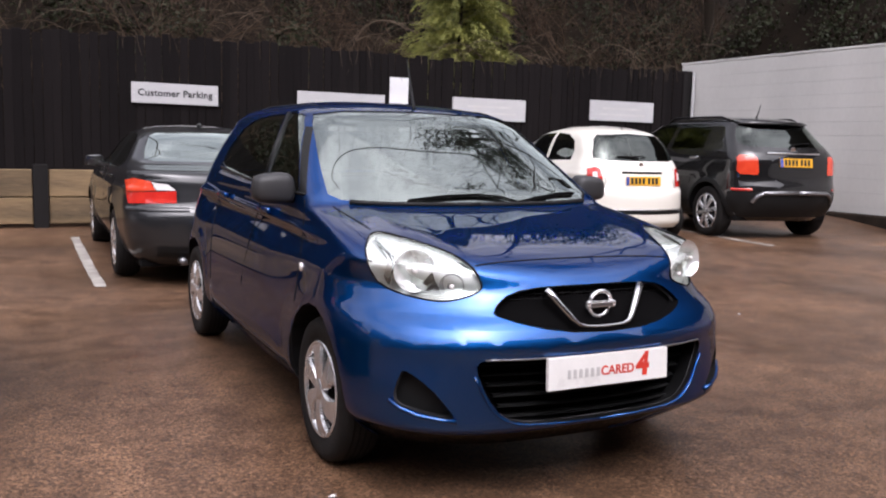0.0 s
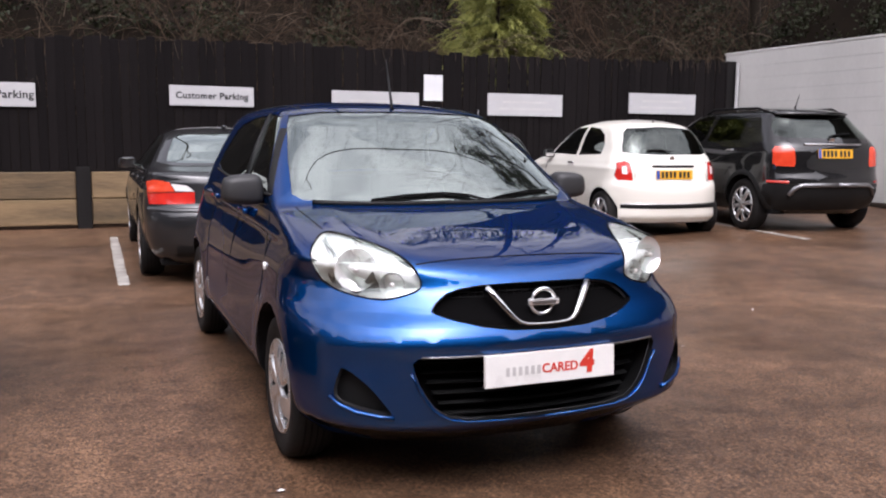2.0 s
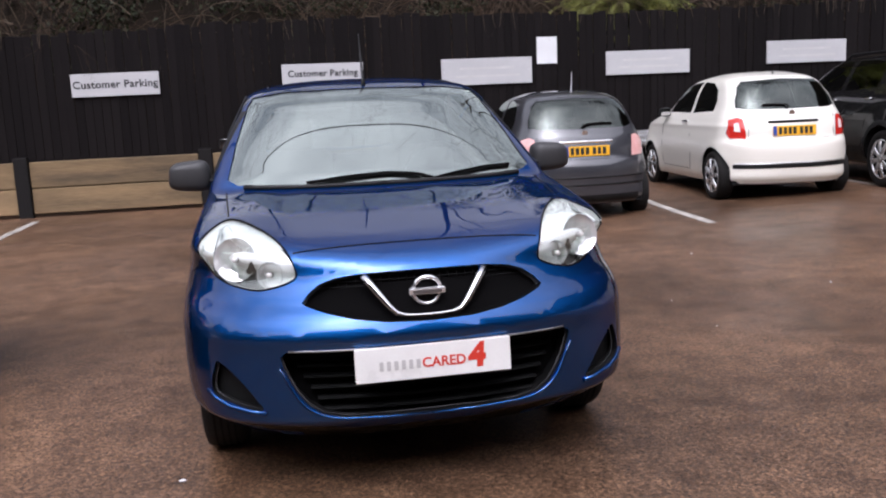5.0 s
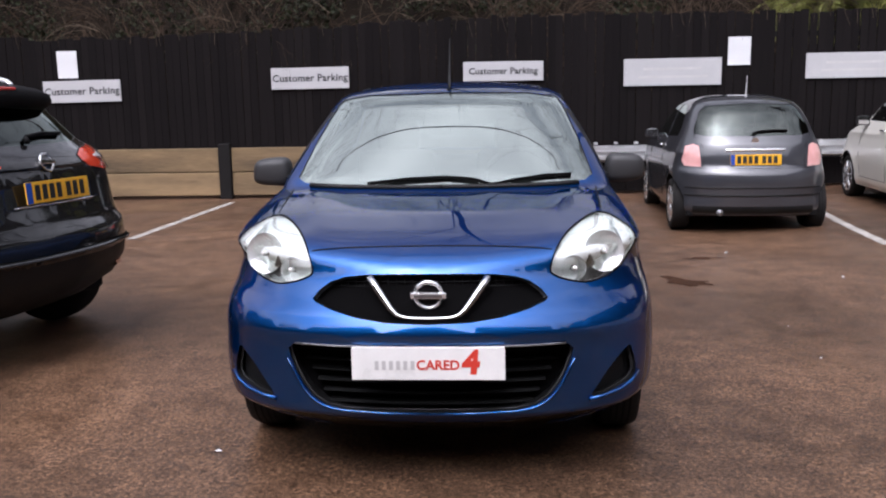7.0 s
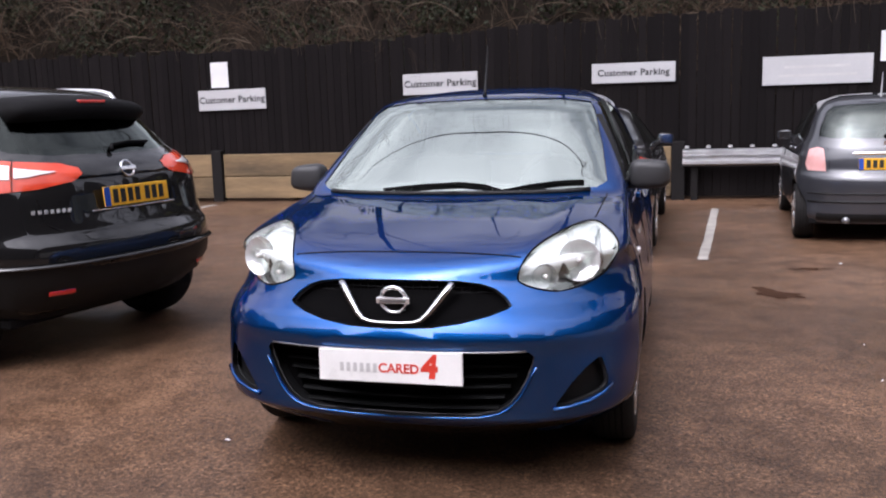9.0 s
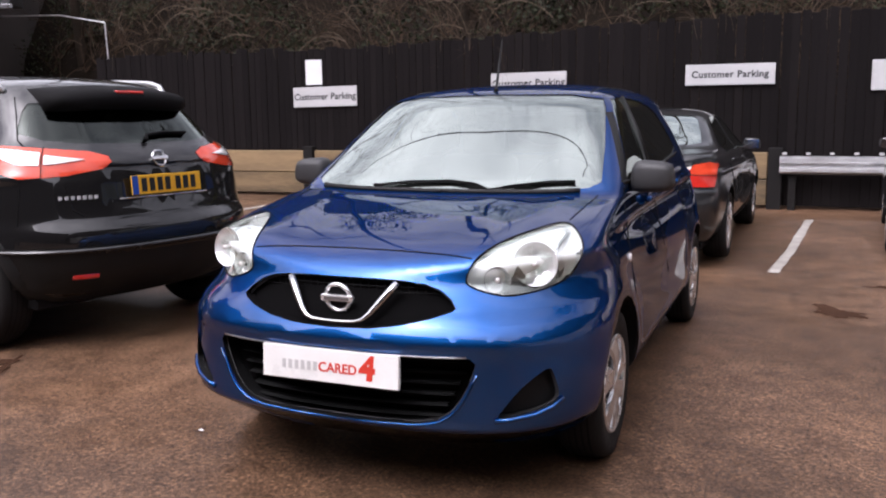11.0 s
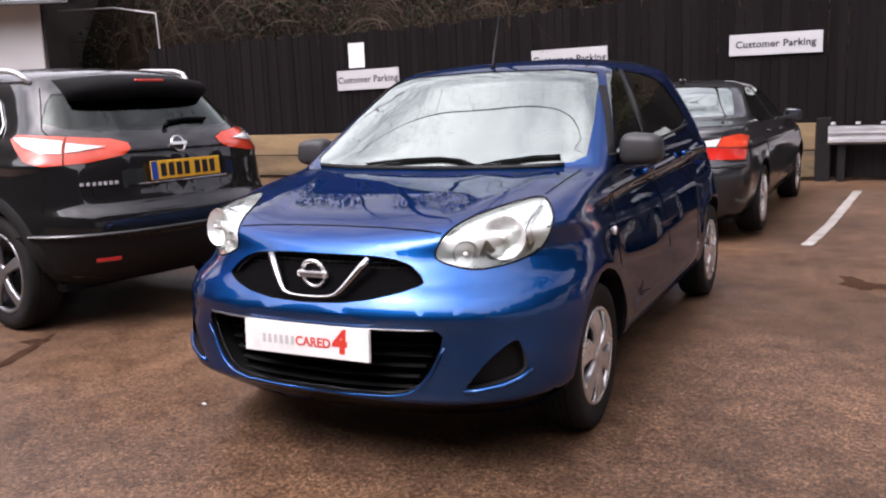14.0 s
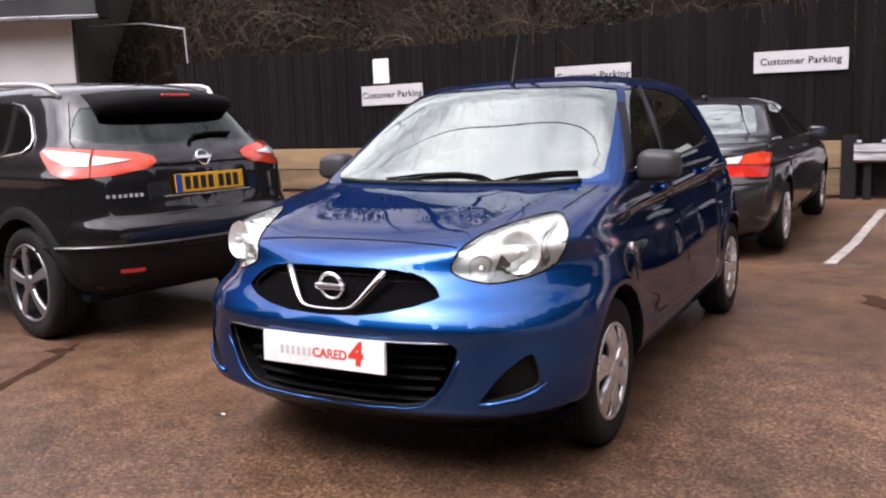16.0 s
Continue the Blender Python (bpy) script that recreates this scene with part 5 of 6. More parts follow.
def city_car(label, m, material, lamp_material, facelift):
    """A small rounded three-door car seen from behind."""
    car = thing("small_car", label, "car", "parked cars", m)
    rows = [
        (0.20, 0.20, 3.48, 0.755, 0.5, 2.4, 0.45, 2.6),
        (0.28, 0.06, 3.535, 0.790, 0.55, 2.4, 0.50, 2.6),
        (0.40, 0.01, 3.545, 0.800, 0.55, 2.4, 0.52, 2.4),
        (0.55, 0.00, 3.550, 0.813, 0.55, 2.4, 0.52, 2.4),
        (0.66, 0.05, 3.530, 0.812, 0.55, 2.4, 0.50, 2.5),
        (0.705, 0.08, 3.490, 0.808, 0.55, 2.4, 0.48, 2.5),
        (0.82, 0.20, 3.465, 0.790, 0.50, 2.8, 0.46, 2.6),
        (0.93, 0.55, 3.430, 0.760, 0.45, 3.5, 0.44, 2.7),
        (1.00, 0.95, 3.390, 0.730, 0.35, 4.0, 0.42, 2.8),
        (1.06, 1.08, 3.350, 0.700, 0.30, 3.4, 0.40, 2.9),
        (1.20, 1.28, 3.255, 0.650, 0.30, 3.2, 0.38, 3.0),
        (1.34, 1.50, 3.140, 0.580, 0.30, 3.0, 0.40, 3.0),
    ]
    rows += [
        (1.395, 1.62, 3.060, 0.530, 0.36, 2.8, 0.45, 2.8),
        (1.435, 1.78, 2.920, 0.460, 0.45, 2.6, 0.50, 2.6),
        (1.470, 2.00, 2.680, 0.330, 0.40, 2.4, 0.40, 2.4),
        (1.488, 2.30, 2.42, 0.005, 0.02, 2.0, 0.02, 2.0),
    ]
    AX, RAX, WZ = 0.70, 3.00, 0.285

    def relief(x, y, z, w):
        d = Vector((0, 0, 0))
        side = step01((x / max(w, 0.01) - 0.72) / 0.2)
        for ya in (AX, RAX):
            d.x += 0.014 * math.exp(-((math.hypot(y - ya, z - WZ) - 0.345) / 0.05) ** 2) * side
        d.x += 0.010 * math.exp(-((z - 0.86) / 0.03) ** 2) * side
        return d

    sh = Shell(rows, levels=78, nf=16, ns=40, nr=24, taper=0.03, relief=relief)
    windows(sh, car, [[(1.28, 1.02), (1.62, 1.315), (1.80, 1.372), (2.08, 1.385), (2.10, 1.385), (2.08, 1.01)], [(2.16, 1.01), (2.17, 1.385), (2.50, 1.36), (2.72, 1.28), (2.82, 1.15), (2.80, 1.03)]],
            [(0, 1.032), (0.50, 1.038), (0.605, 1.064), (0.588, 1.15), (0.515, 1.31), (0.455, 1.36), (0, 1.382)], 2.9, M_PRIV if not facelift else M_TINT, M_PRIV)
    windscreen(sh, car, [(0, 1.03), (0.52, 1.05), (0.46, 1.36), (0, 1.385)])
    tl = lamp(sh, car, [(0.545, 0.715), (0.700, 0.722), (0.725, 0.78), (0.690, 0.930), (0.615, 0.955), (0.565, 0.935), (0.548, 0.80)], lamp_material, back=2.6, label="tall rounded tail lamp")
    if facelift:
        for sg, host in ((1, tl[0]), (-1, tl[1])):
            p = [sh.back(x, z, 0.006) for x, z in ((0.598, 0.79), (0.655, 0.80), (0.650, 0.885), (0.605, 0.895))]
            bm = bmesh.new()
            bm.faces.new([bm.verts.new((sg * q.x, q.y, q.z)) for q in p])
            bmesh.ops.recalc_face_normals(bm, faces=bm.faces[:])
            thick(bm, 0.004)
            part("lens_centre", bm, M_CLEARL, host)
    tail_plate(sh, car, 0.79, -5)
    band_on_back(sh, car, 0.878, 0.905, 0.30, 0.016, M_CHROME if not facelift else M_TRIM, "plate_bar", "bar over the number plate")
    p = sh.back(0.0005, 0.985, 0.008)
    part("badge", moved(cyl(0.036, 0.012, 20), Matrix.Translation((0, p.y, 0.985)) @ pose(0, 0, 0, 78, 0, 0)), M_CHROME, car)
    back_wiper(sh, car, ((0.02, 1.045), (-0.05, 1.075), (-0.20, 1.085), (-0.34, 1.08)) if not facelift else ((0.02, 1.045), (0.05, 1.075), (0.2, 1.082), (0.32, 1.08)))
    seam(rod_on_back(sh, [(0.0, 0.70), (0.2, 0.70), (0.4, 0.70), (0.55, 0.70), (0.7, 0.705)], 0.001), car)
    seam(rod_on_back(sh, [(0.52, 0.71), (0.515, 0.80), (0.53, 0.94), (0.60, 1.03), (0.585, 1.14), (0.53, 1.29), (0.45, 1.365), (0.2, 1.39), (0.0, 1.392)], 0.001), car)
    if facelift:
        band_on_back(sh, car, 0.375, 0.425, 0.68, 0.010, M_TRIM, "bumper_insert", "dark strip across the bumper")
        band_on_back(sh, car, 0.428, 0.438, 0.66, 0.014, M_CHROME, "bumper_chrome")
    else:
        band_on_back(sh, car, 0.490, 0.505, 0.70, 0.008, M_TRIM, "bumper_insert")
        band_on_back(sh, car, 0.405, 0.425, 0.70, 0.008, M_TRIM, "bumper_groove")
        band_on_back(sh, car, 0.22, 0.30, 0.62, 0.006, M_TRIM, "lower_valance", "black lower bumper edge")
    if not facelift:
        part("exhaust_tip", moved(cyl(0.034, 0.12, 16), pose(0.36, 3.49, 0.235, 90, 0, 0)), M_ALLOY, car, smooth=True)
    seam([sh.side(y, z, 0.001) for y, z in ((1.22, 0.35), (1.17, 0.6), (1.20, 0.85), (1.26, 1.0))], car)
    seam([sh.side(y, z, 0.001) for y, z in ((2.12, 1.0), (2.24, 0.75), (2.28, 0.5), (2.26, 0.33))], car)
    seam([sh.side(1.22 + 1.04 * i / 8, 0.32, 0.001) for i in range(9)], car)
    handles(sh, car, [(2.05, 0.90)], M_CHROME)
    arches(sh, (AX, RAX), WZ + 0.01, 0.325, car)
    for sg in (1, -1):
        for y in (AX, RAX):
            wheel(car, sg * 0.715, y, WZ, WZ, 0.20, 0.185, 7 if facelift else 5, M_SILVER, "alloy" if facelift else "cover", 0.3)
    wing_mirror(car, 0.735, 1.33, 1.02, material if not facelift else M_TRIM, 0.16, 0.12, 0.13)
    b = sh.top(0.0005, 2.9)
    part("aerial", tube([b - Vector((0, 0, 0.01)), b + Vector((0, 0, 0.03)), b + Vector((0, 0.05, 0.24 if not facelift else 0.05))], 0.004, 6, radii=(0.016, 0.008, 0.0022)), M_SIGN if not facelift else M_TRIM, car, smooth=True)
    cabin(car, 0.3, 3.35, 0.68, 0.24, 1.2, 0.98, 1.85, 2.65)
    body_panels(sh, car, material)
    return car


city_car("dark grey small three-door car parked nose to the fence", pose(3.15, 9.98, -0.035, 0, 0, 177), M_GREY, M_PINK, False)
city_car("cream white small three-door car parked nose to the fence", pose(5.90, 9.95, 0.055, 0, 0, 173) @ Matrix.Diagonal((0.985, 1.02, 1.025, 1.0)), M_WHITE, M_RED, True)


def crossover_rounded(m):
    """The black crossover by the white wall."""
    car = thing("crossover_car", "black compact crossover with orange square tail lamps by a white wall", "car", "parked cars", m)
    rows = [
        (0.24, 0.25, 4.02, 0.74, 0.5, 2.5, 0.4, 2.6),
        (0.34, 0.08, 4.15, 0.84, 0.55, 2.5, 0.45, 2.6),
        (0.48, 0.02, 4.23, 0.885, 0.55, 2.5, 0.48, 2.6),
        (0.65, 0.00, 4.25, 0.898, 0.55, 2.5, 0.48, 2.6),
        (0.78, 0.03, 4.200, 0.895, 0.55, 2.5, 0.45, 2.7),
        (0.92, 0.12, 4.185, 0.880, 0.55, 2.8, 0.42, 2.8),
        (1.03, 0.50, 4.165, 0.860, 0.50, 4.0, 0.40, 3.0),
        (1.12, 1.05, 4.120, 0.825, 0.40, 4.5, 0.38, 3.0),
        (1.20, 1.22, 4.040, 0.785, 0.35, 3.6, 0.36, 3.0),
        (1.35, 1.45, 3.880, 0.705, 0.35, 3.3, 0.36, 3.0),
        (1.47, 1.68, 3.790, 0.635, 0.35, 3.1, 0.40, 3.0),
    ]
    rows += [
        (1.53, 1.85, 3.720, 0.580, 0.40, 2.8, 0.45, 2.8),
        (1.57, 2.10, 3.500, 0.480, 0.45, 2.6, 0.50, 2.6),
        (1.595, 2.45, 3.150, 0.250, 0.3, 2.4, 0.3, 2.4),
        (1.60, 2.70, 2.86, 0.005, 0.02, 2.0, 0.02, 2.0),
    ]
    AX, RAX, WZ = 0.92, 3.49, 0.335

    def relief(x, y, z, w):
        d = Vector((0, 0, 0))
        side = step01((x / max(w, 0.01) - 0.72) / 0.2)
        for ya in (AX, RAX):
            d.x += 0.020 * math.exp(-((math.hypot(y - ya, z - WZ) - 0.41) / 0.06) ** 2) * side
        return d

    sh = Shell(rows, levels=78, nf=16, ns=40, nr=24, taper=0.04, relief=relief)
    windows(sh, car, [[(1.50, 1.14), (1.88, 1.44), (2.10, 1.495), (2.35, 1.50), (2.33, 1.13)], [(2.42, 1.13), (2.44, 1.50), (2.95, 1.485), (3.20, 1.43), (3.22, 1.16)]],
            [(0, 1.185), (0.60, 1.195), (0.695, 1.228), (0.665, 1.32), (0.595, 1.44), (0.53, 1.475), (0, 1.485)], 3.4, M_PRIV, M_PRIV)
    windscreen(sh, car, [(0, 1.18), (0.6, 1.20), (0.54, 1.47), (0, 1.50)])
    tl = lamp(sh, car, [(0.57, 0.838), (0.765, 0.846), (0.795, 0.883), (0.788, 1.048), (0.755, 1.086), (0.60, 1.083), (0.565, 1.048), (0.552, 0.873)], M_ORANGE, back=3.0, label="large rounded orange tail lamp")
    tail_plate(sh, car, 0.998, -8)
    band_on_back(sh, car, 1.098, 1.122, 0.42, 0.018, M_CHROME, "chrome_bar", "chrome bar over the number plate")
    p = sh.back(0.0005, 1.155, 0.012)
    part("badge", moved(cyl(0.042, 0.012, 20), Matrix.Translation((0, p.y, 1.155)) @ pose(0, 0, 0, 70, 0, 0)), M_CHROME, car)
    band_on_back(sh, car, 0.30, 0.62, 0.86, 0.014, M_TRIM, "bumper_cladding", "black plastic lower bumper")
    both("skid_bar", tube(rod_on_back(sh, [(0.0, 0.615), (0.25, 0.615), (0.50, 0.61), (0.58, 0.57), (0.63, 0.49)], 0.02), 0.028, 8), M_ALLOY, car, "grey metal bumper bar")
    band_on_back(sh, car, 0.635, 0.665, 0.84, 0.010, M_RED, "reflector", "red reflector strip", x0=0.64)
    seam(rod_on_back(sh, [(0.0, 0.80), (0.3, 0.80), (0.56, 0.82), (0.575, 0.93), (0.58, 1.12), (0.62, 1.17)], 0.001), car)
    bm = bmesh.new()
    prev = None
    for i in range(17):
        x = -0.56 + 1.12 * i / 16
        q = sh.back(abs(x), 1.50, 0)
        row = [bm.verts.new((x, q.y + a, 1.50 + b)) for a, b in ((-0.16, 0.045), (0.02, 0.028), (0.10, 0.0), (0.085, -0.022), (-0.02, -0.015))]
        if prev:
            for j in range(5):
                bm.faces.new((prev[j], prev[(j + 1) % 5], row[(j + 1) % 5], row[j]))
        prev = row
    bmesh.ops.recalc_face_normals(bm, faces=bm.faces[:])
    part("roof_spoiler", bm, M_BLACK, car, smooth=True)
    back_wiper(sh, car, ((0.02, 1.185), (-0.06, 1.215), (-0.2, 1.23), (-0.34, 1.235)))
    for sg in (1, -1):
        pts = [sh.top(0.56, 2.0 + 1.5 * i / 8, 0.045 if 0 < i < 8 else 0.0) for i in range(9)]
        part("roof_rail", tube([(sg * q.x, q.y, q.z) for q in pts], 0.016, 8), M_DARK, car, smooth=True)
    b = sh.top(0.0005, 3.3)
    part("aerial", tube([b, b + Vector((0, 0.02, 0.03)), b + Vector((0, 0.08, 0.17))], 0.005, 6, radii=(0.016, 0.008, 0.003)), M_TRIM, car, smooth=True)
    skirt(sh, car, 0.27, 0.46, 1.36, 3.06, 0.014, M_TRIM)
    handles(sh, car, [(2.28, 1.02), (3.12, 1.03)], M_CHROME)
    seam([sh.side(y, z, 0.001) for y, z in ((2.38, 1.12), (2.44, 0.9), (2.45, 0.5))], car)
    seam([sh.side(y, z, 0.001) for y, z in ((3.28, 1.14), (3.24, 0.95), (3.08, 0.75), (3.02, 0.5))], car)
    arch_band(sh, car, AX, WZ, 0.39, 0.06, M_TRIM)
    arch_band(sh, car, RAX, WZ, 0.39, 0.06, M_TRIM)
    arches(sh, (AX, RAX), WZ + 0.01, 0.385, car)
    for sg in (1, -1):
        for y in (AX, RAX):
            wheel(car, sg * 0.775, y, WZ, WZ, 0.225, 0.215, 8, M_SILVER, "alloy", 0.2)
    wing_mirror(car, 0.84, 1.55, 1.13, M_BLACK, 0.20, 0.15, 0.15)
    cabin(car, 0.35, 3.95, 0.74, 0.30, 1.35, 1.08, 2.05, 3.0)
    body_panels(sh, car, M_BLACK)
    return car


crossover_rounded(pose(8.17, 9.98, 0.10, 0, 0, 171.5) @ Matrix.Diagonal((1.0, 1.0, 1.045, 1.0)))


def crossover_large(m):
    """The black crossover that stands across the yard."""
    car = thing("crossover_car", "black family crossover with silver roof rails and wide red tail lamps", "car", "parked cars", m)
    rows = [
        (0.25, 0.25, 4.05, 0.76, 0.5, 2.5, 0.4, 2.6),
        (0.33, 0.08, 4.20, 0.84, 0.55, 2.5, 0.45, 2.5),
        (0.45, 0.02, 4.32, 0.885, 0.55, 2.5, 0.52, 2.5),
        (0.58, 0.00, 4.375, 0.900, 0.55, 2.5, 0.55, 2.5),
        (0.69, 0.01, 4.365, 0.903, 0.55, 2.5, 0.55, 2.5),
        (0.735, 0.03, 4.315, 0.903, 0.55, 2.5, 0.52, 2.5),
        (0.85, 0.08, 4.285, 0.900, 0.55, 2.6, 0.50, 2.5),
        (0.96, 0.30, 4.265, 0.890, 0.50, 3.6, 0.50, 2.5),
        (1.05, 0.90, 4.225, 0.865, 0.42, 4.5, 0.48, 2.6),
        (1.11, 1.12, 4.165, 0.830, 0.38, 4.0, 0.46, 2.7),
        (1.15, 1.20, 4.110, 0.795, 0.35, 3.6, 0.45, 2.8),
        (1.30, 1.42, 3.965, 0.715, 0.35, 3.3, 0.42, 2.9),
    ]
    rows += [
        (1.43, 1.66, 3.840, 0.645, 0.35, 3.1, 0.42, 3.0),
        (1.495, 1.85, 3.760, 0.590, 0.40, 2.8, 0.45, 2.9),
        (1.54, 2.10, 3.560, 0.500, 0.45, 2.6, 0.50, 2.6),
        (1.57, 2.45, 3.200, 0.280, 0.3, 2.4, 0.3, 2.4),
        (1.58, 2.70, 2.86, 0.005, 0.02, 2.0, 0.02, 2.0),
    ]
    AX, RAX, WZ = 0.93, 3.576, 0.345

    def relief(x, y, z, w):
        d = Vector((0, 0, 0))
        side = step01((x / max(w, 0.01) - 0.72) / 0.2)
        for ya in (AX, RAX):
            d.x += 0.022 * math.exp(-((math.hypot(y - ya, z - WZ) - 0.42) / 0.07) ** 2) * side
        d.x += 0.014 * math.exp(-((z - 0.98) / 0.03) ** 2) * side
        d.x -= 0.016 * math.exp(-((z - 0.75) / 0.08) ** 2) * side * step01((y - 1.4) / 0.3) * step01((3.1 - y) / 0.3)
        if y > 3.9 and 0.80 < z < 1.03:
            d.y -= 0.016 * step01((0.40 - x) / 0.04)
        return d

    sh = Shell(rows, levels=100, nf=16, ns=44, nr=34, taper=0.04, relief=relief)
    sides = [[(1.52, 1.10), (1.90, 1.38), (2.12, 1.445), (2.40, 1.455), (2.38, 1.09)], [(2.47, 1.09), (2.49, 1.455), (3.00, 1.44), (3.12, 1.42), (3.22, 1.11)], [(3.28, 1.115), (3.20, 1.40), (3.38, 1.34), (3.53, 1.20), (3.52, 1.14)]]
    windows(sh, car, sides, [(0, 1.150), (0.45, 1.158), (0.60, 1.178), (0.68, 1.215), (0.665, 1.25), (0.60, 1.34), (0.555, 1.385), (0, 1.405)], 3.4, M_PRIV, M_REAR)
    windscreen(sh, car, [(0, 1.14), (0.62, 1.16), (0.55, 1.43), (0, 1.46)])
    both("window_chrome", tube([sh.side(y, z, 0.006) for y, z in ((1.50, 1.085), (2.4, 1.075), (3.25, 1.10), (3.50, 1.125), (3.555, 1.16), (3.545, 1.21), (3.42, 1.34), (3.27, 1.41), (3.1, 1.435))], 0.008, 6), M_CHROME, car, "chrome window surround")
    # wide tail lamps that wrap the corner: red with a clear middle bar
    wrap = Vector((0.72, 0.69, 0.0)).normalized()
    right = Vector((0, 0, 1)).cross(wrap)
    up = Vector((0, 0, 1))

    def uv(x, z):
        p = sh.back(x, z)
        return (p.dot(right), z)

    outline = [uv(0.33, 1.050), uv(0.40, 1.015), uv(0.60, 0.985), uv(0.80, 0.975)]
    far_u = Vector((0.90, 3.80, 0)).dot(right)
    poly = outline + [(Vector((0.885, 3.95, 0)).dot(right), 1.005), (far_u, 1.130), (Vector((0.88, 3.84, 0)).dot(right), 1.155), uv(0.70, 1.142), uv(0.42, 1.112), uv(0.33, 1.082)]
    pc = sh.cut(poly, right, up, lambda c: c.y > 3.5 and c.x > 0.2)
    both("tail_lamp_rim", walls_of(shifted(pc, 0.005), -wrap * 0.03), M_DARK, car)
    lenses = both("tail_lamp", shifted(pc, 0.005), M_ORANGE, car, "wide orange-red tail lamp")
    pc.free()
    u_in, u_out = uv(0.33, 1.0)[0], far_u

    def on_lamp(f, z, out):
        h, nn = sh.drop(wrap * 8.0 + right * (u_in + (u_out - u_in) * f) + up * z - wrap * 0.0, -wrap)
        return h + nn * out

    for sg, host in ((1, lenses[0]), (-1, lenses[1])):
        for top, low in ((((0.955, 1.135), (0.86, 1.133), (0.72, 1.123), (0.52, 1.107)), ((0.945, 1.125), (0.84, 1.083), (0.68, 1.048), (0.52, 1.041))), (((0.49, 1.095), (0.40, 1.085), (0.30, 1.075), (0.20, 1.067)), ((0.49, 1.045), (0.40, 1.048), (0.30, 1.056), (0.20, 1.063)))):
            bm = bmesh.new()
            prev = None
            cols = []
            for i in range(len(top) - 1):
                for j in range(4):
                    w = j / 4
                    cols.append([tuple(a + (b - a) * w for a, b in zip(side[i], side[i + 1])) for side in (top, low)])
            cols.append([top[-1], low[-1]])
            for (f0, z1), (f1, z0) in cols:
                row = []
                for k in range(4):
                    q = on_lamp(f0 + (f1 - f0) * k / 3, z1 + (z0 - z1) * k / 3, 0.012 if k in (0, 3) else 0.015)
                    row.append(bm.verts.new((sg * q.x, q.y, q.z)))
                if prev:
                    for k in range(3):
                        bm.faces.new((prev[k], row[k], row[k + 1], prev[k + 1]))
                prev = row
            bmesh.ops.recalc_face_normals(bm, faces=bm.faces[:])
            part("clear_lens", bm, M_CLEARL, host, "clear white lens wedge", smooth=True)
    both("lamp_joint", tube([on_lamp(0.505, 0.980 + 0.155 * i / 6, 0.014) for i in range(7)], 0.003, 4), M_DARK, car)
    tail_plate(sh, car, 0.915, -4)
    p = sh.back(0.0005, 1.062, 0.014)
    bd = part("badge", moved(tube([(0.047 * math.cos(2 * math.pi * i / 28), 0, 0.047 * math.sin(2 * math.pi * i / 28)) for i in range(28)], 0.007, 8, closed=True), Matrix.Translation((0, p.y, 1.062)) @ pose(0, 0, 0, 20, 0, 0)), M_CHROME, car, "round chrome badge", smooth=True)
    part("badge_bar", moved(box(-0.06, 0.06, -0.004, 0.012, -0.012, 0.012, 0.003, 1), Matrix.Translation((0, p.y, 1.062)) @ pose(0, 0, 0, 20, 0, 0)), M_CHROME, bd)
    band_on_back(sh, car, 0.838, 0.848, 0.33, 0.014, M_CHROME, "plate_strip", "thin chrome strip under the number plate")
    for k in range(7):
        q = sh.back(0.47 + 0.030 * k, 0.865, 0.006)
        part("model_mark", box(q.x - 0.010, q.x + 0.010, q.y - 0.003, q.y + 0.003, 0.857, 0.877), M_SIGN, car, "plain pale bar")
    band_on_back(sh, car, 0.27, 0.60, 0.885, 0.014, M_TRIM, "bumper_cladding", "black plastic lower bumper")
    band_on_back(sh, car, 0.572, 0.594, 0.885, 0.026, M_BLACK, "bumper_ledge", "glossy black bumper ledge")
    band_on_back(sh, car, 0.42, 0.447, 0.63, 0.022, M_RED, "reflector", "red bumper reflector", x0=0.50)
    seam(rod_on_back(sh, [(0.0, 0.755), (0.3, 0.755), (0.55, 0.765), (0.60, 0.80), (0.62, 0.94)], 0.001), car)
    seam(rod_on_back(sh, [(0.62, 1.07), (0.70, 1.13), (0.70, 1.18), (0.63, 1.32), (0.58, 1.42)], 0.001), car, 0.004)
    seam([sh.back(x, z, 0.001) for x, z in ((0.80, 0.93), (0.82, 0.80), (0.83, 0.735), (0.84, 0.62))], car)
    bm = bmesh.new()
    prev = None
    for i in range(21):
        x = -0.50 + 1.00 * i / 20
        q = sh.back(abs(x), 1.43, 0)
        drop = 0.03 * (x / 0.50) ** 2
        row = [bm.verts.new((x, q.y + a, 1.455 + b - drop)) for a, b in ((-0.22, 0.052), (-0.02, 0.042), (0.10, 0.02), (0.15, -0.005), (0.162, -0.04), (0.140, -0.100 + 0.04 * (x / 0.50) ** 4), (0.06, -0.105))]
        if prev:
            for j in range(7):
                bm.faces.new((prev[j], prev[(j + 1) % 7], row[(j + 1) % 7], row[j]))
        else:
            bm.faces.new(row)
        prev = row
    bm.faces.new(prev)
    bmesh.ops.recalc_face_normals(bm, faces=bm.faces[:])
    sp = part("roof_spoiler", bm, M_DARK, car, smooth=True)
    q = sh.back(0.0005, 1.43, 0)
    part("brake_light", box(-0.10, 0.10, q.y + 0.02, q.y + 0.156, 1.445, 1.462, 0.004, 1), M_RED, sp, "red high brake light")
    back_wiper(sh, car, ((0.0, 1.155), (-0.03, 1.185), (-0.18, 1.200), (-0.36, 1.195)))
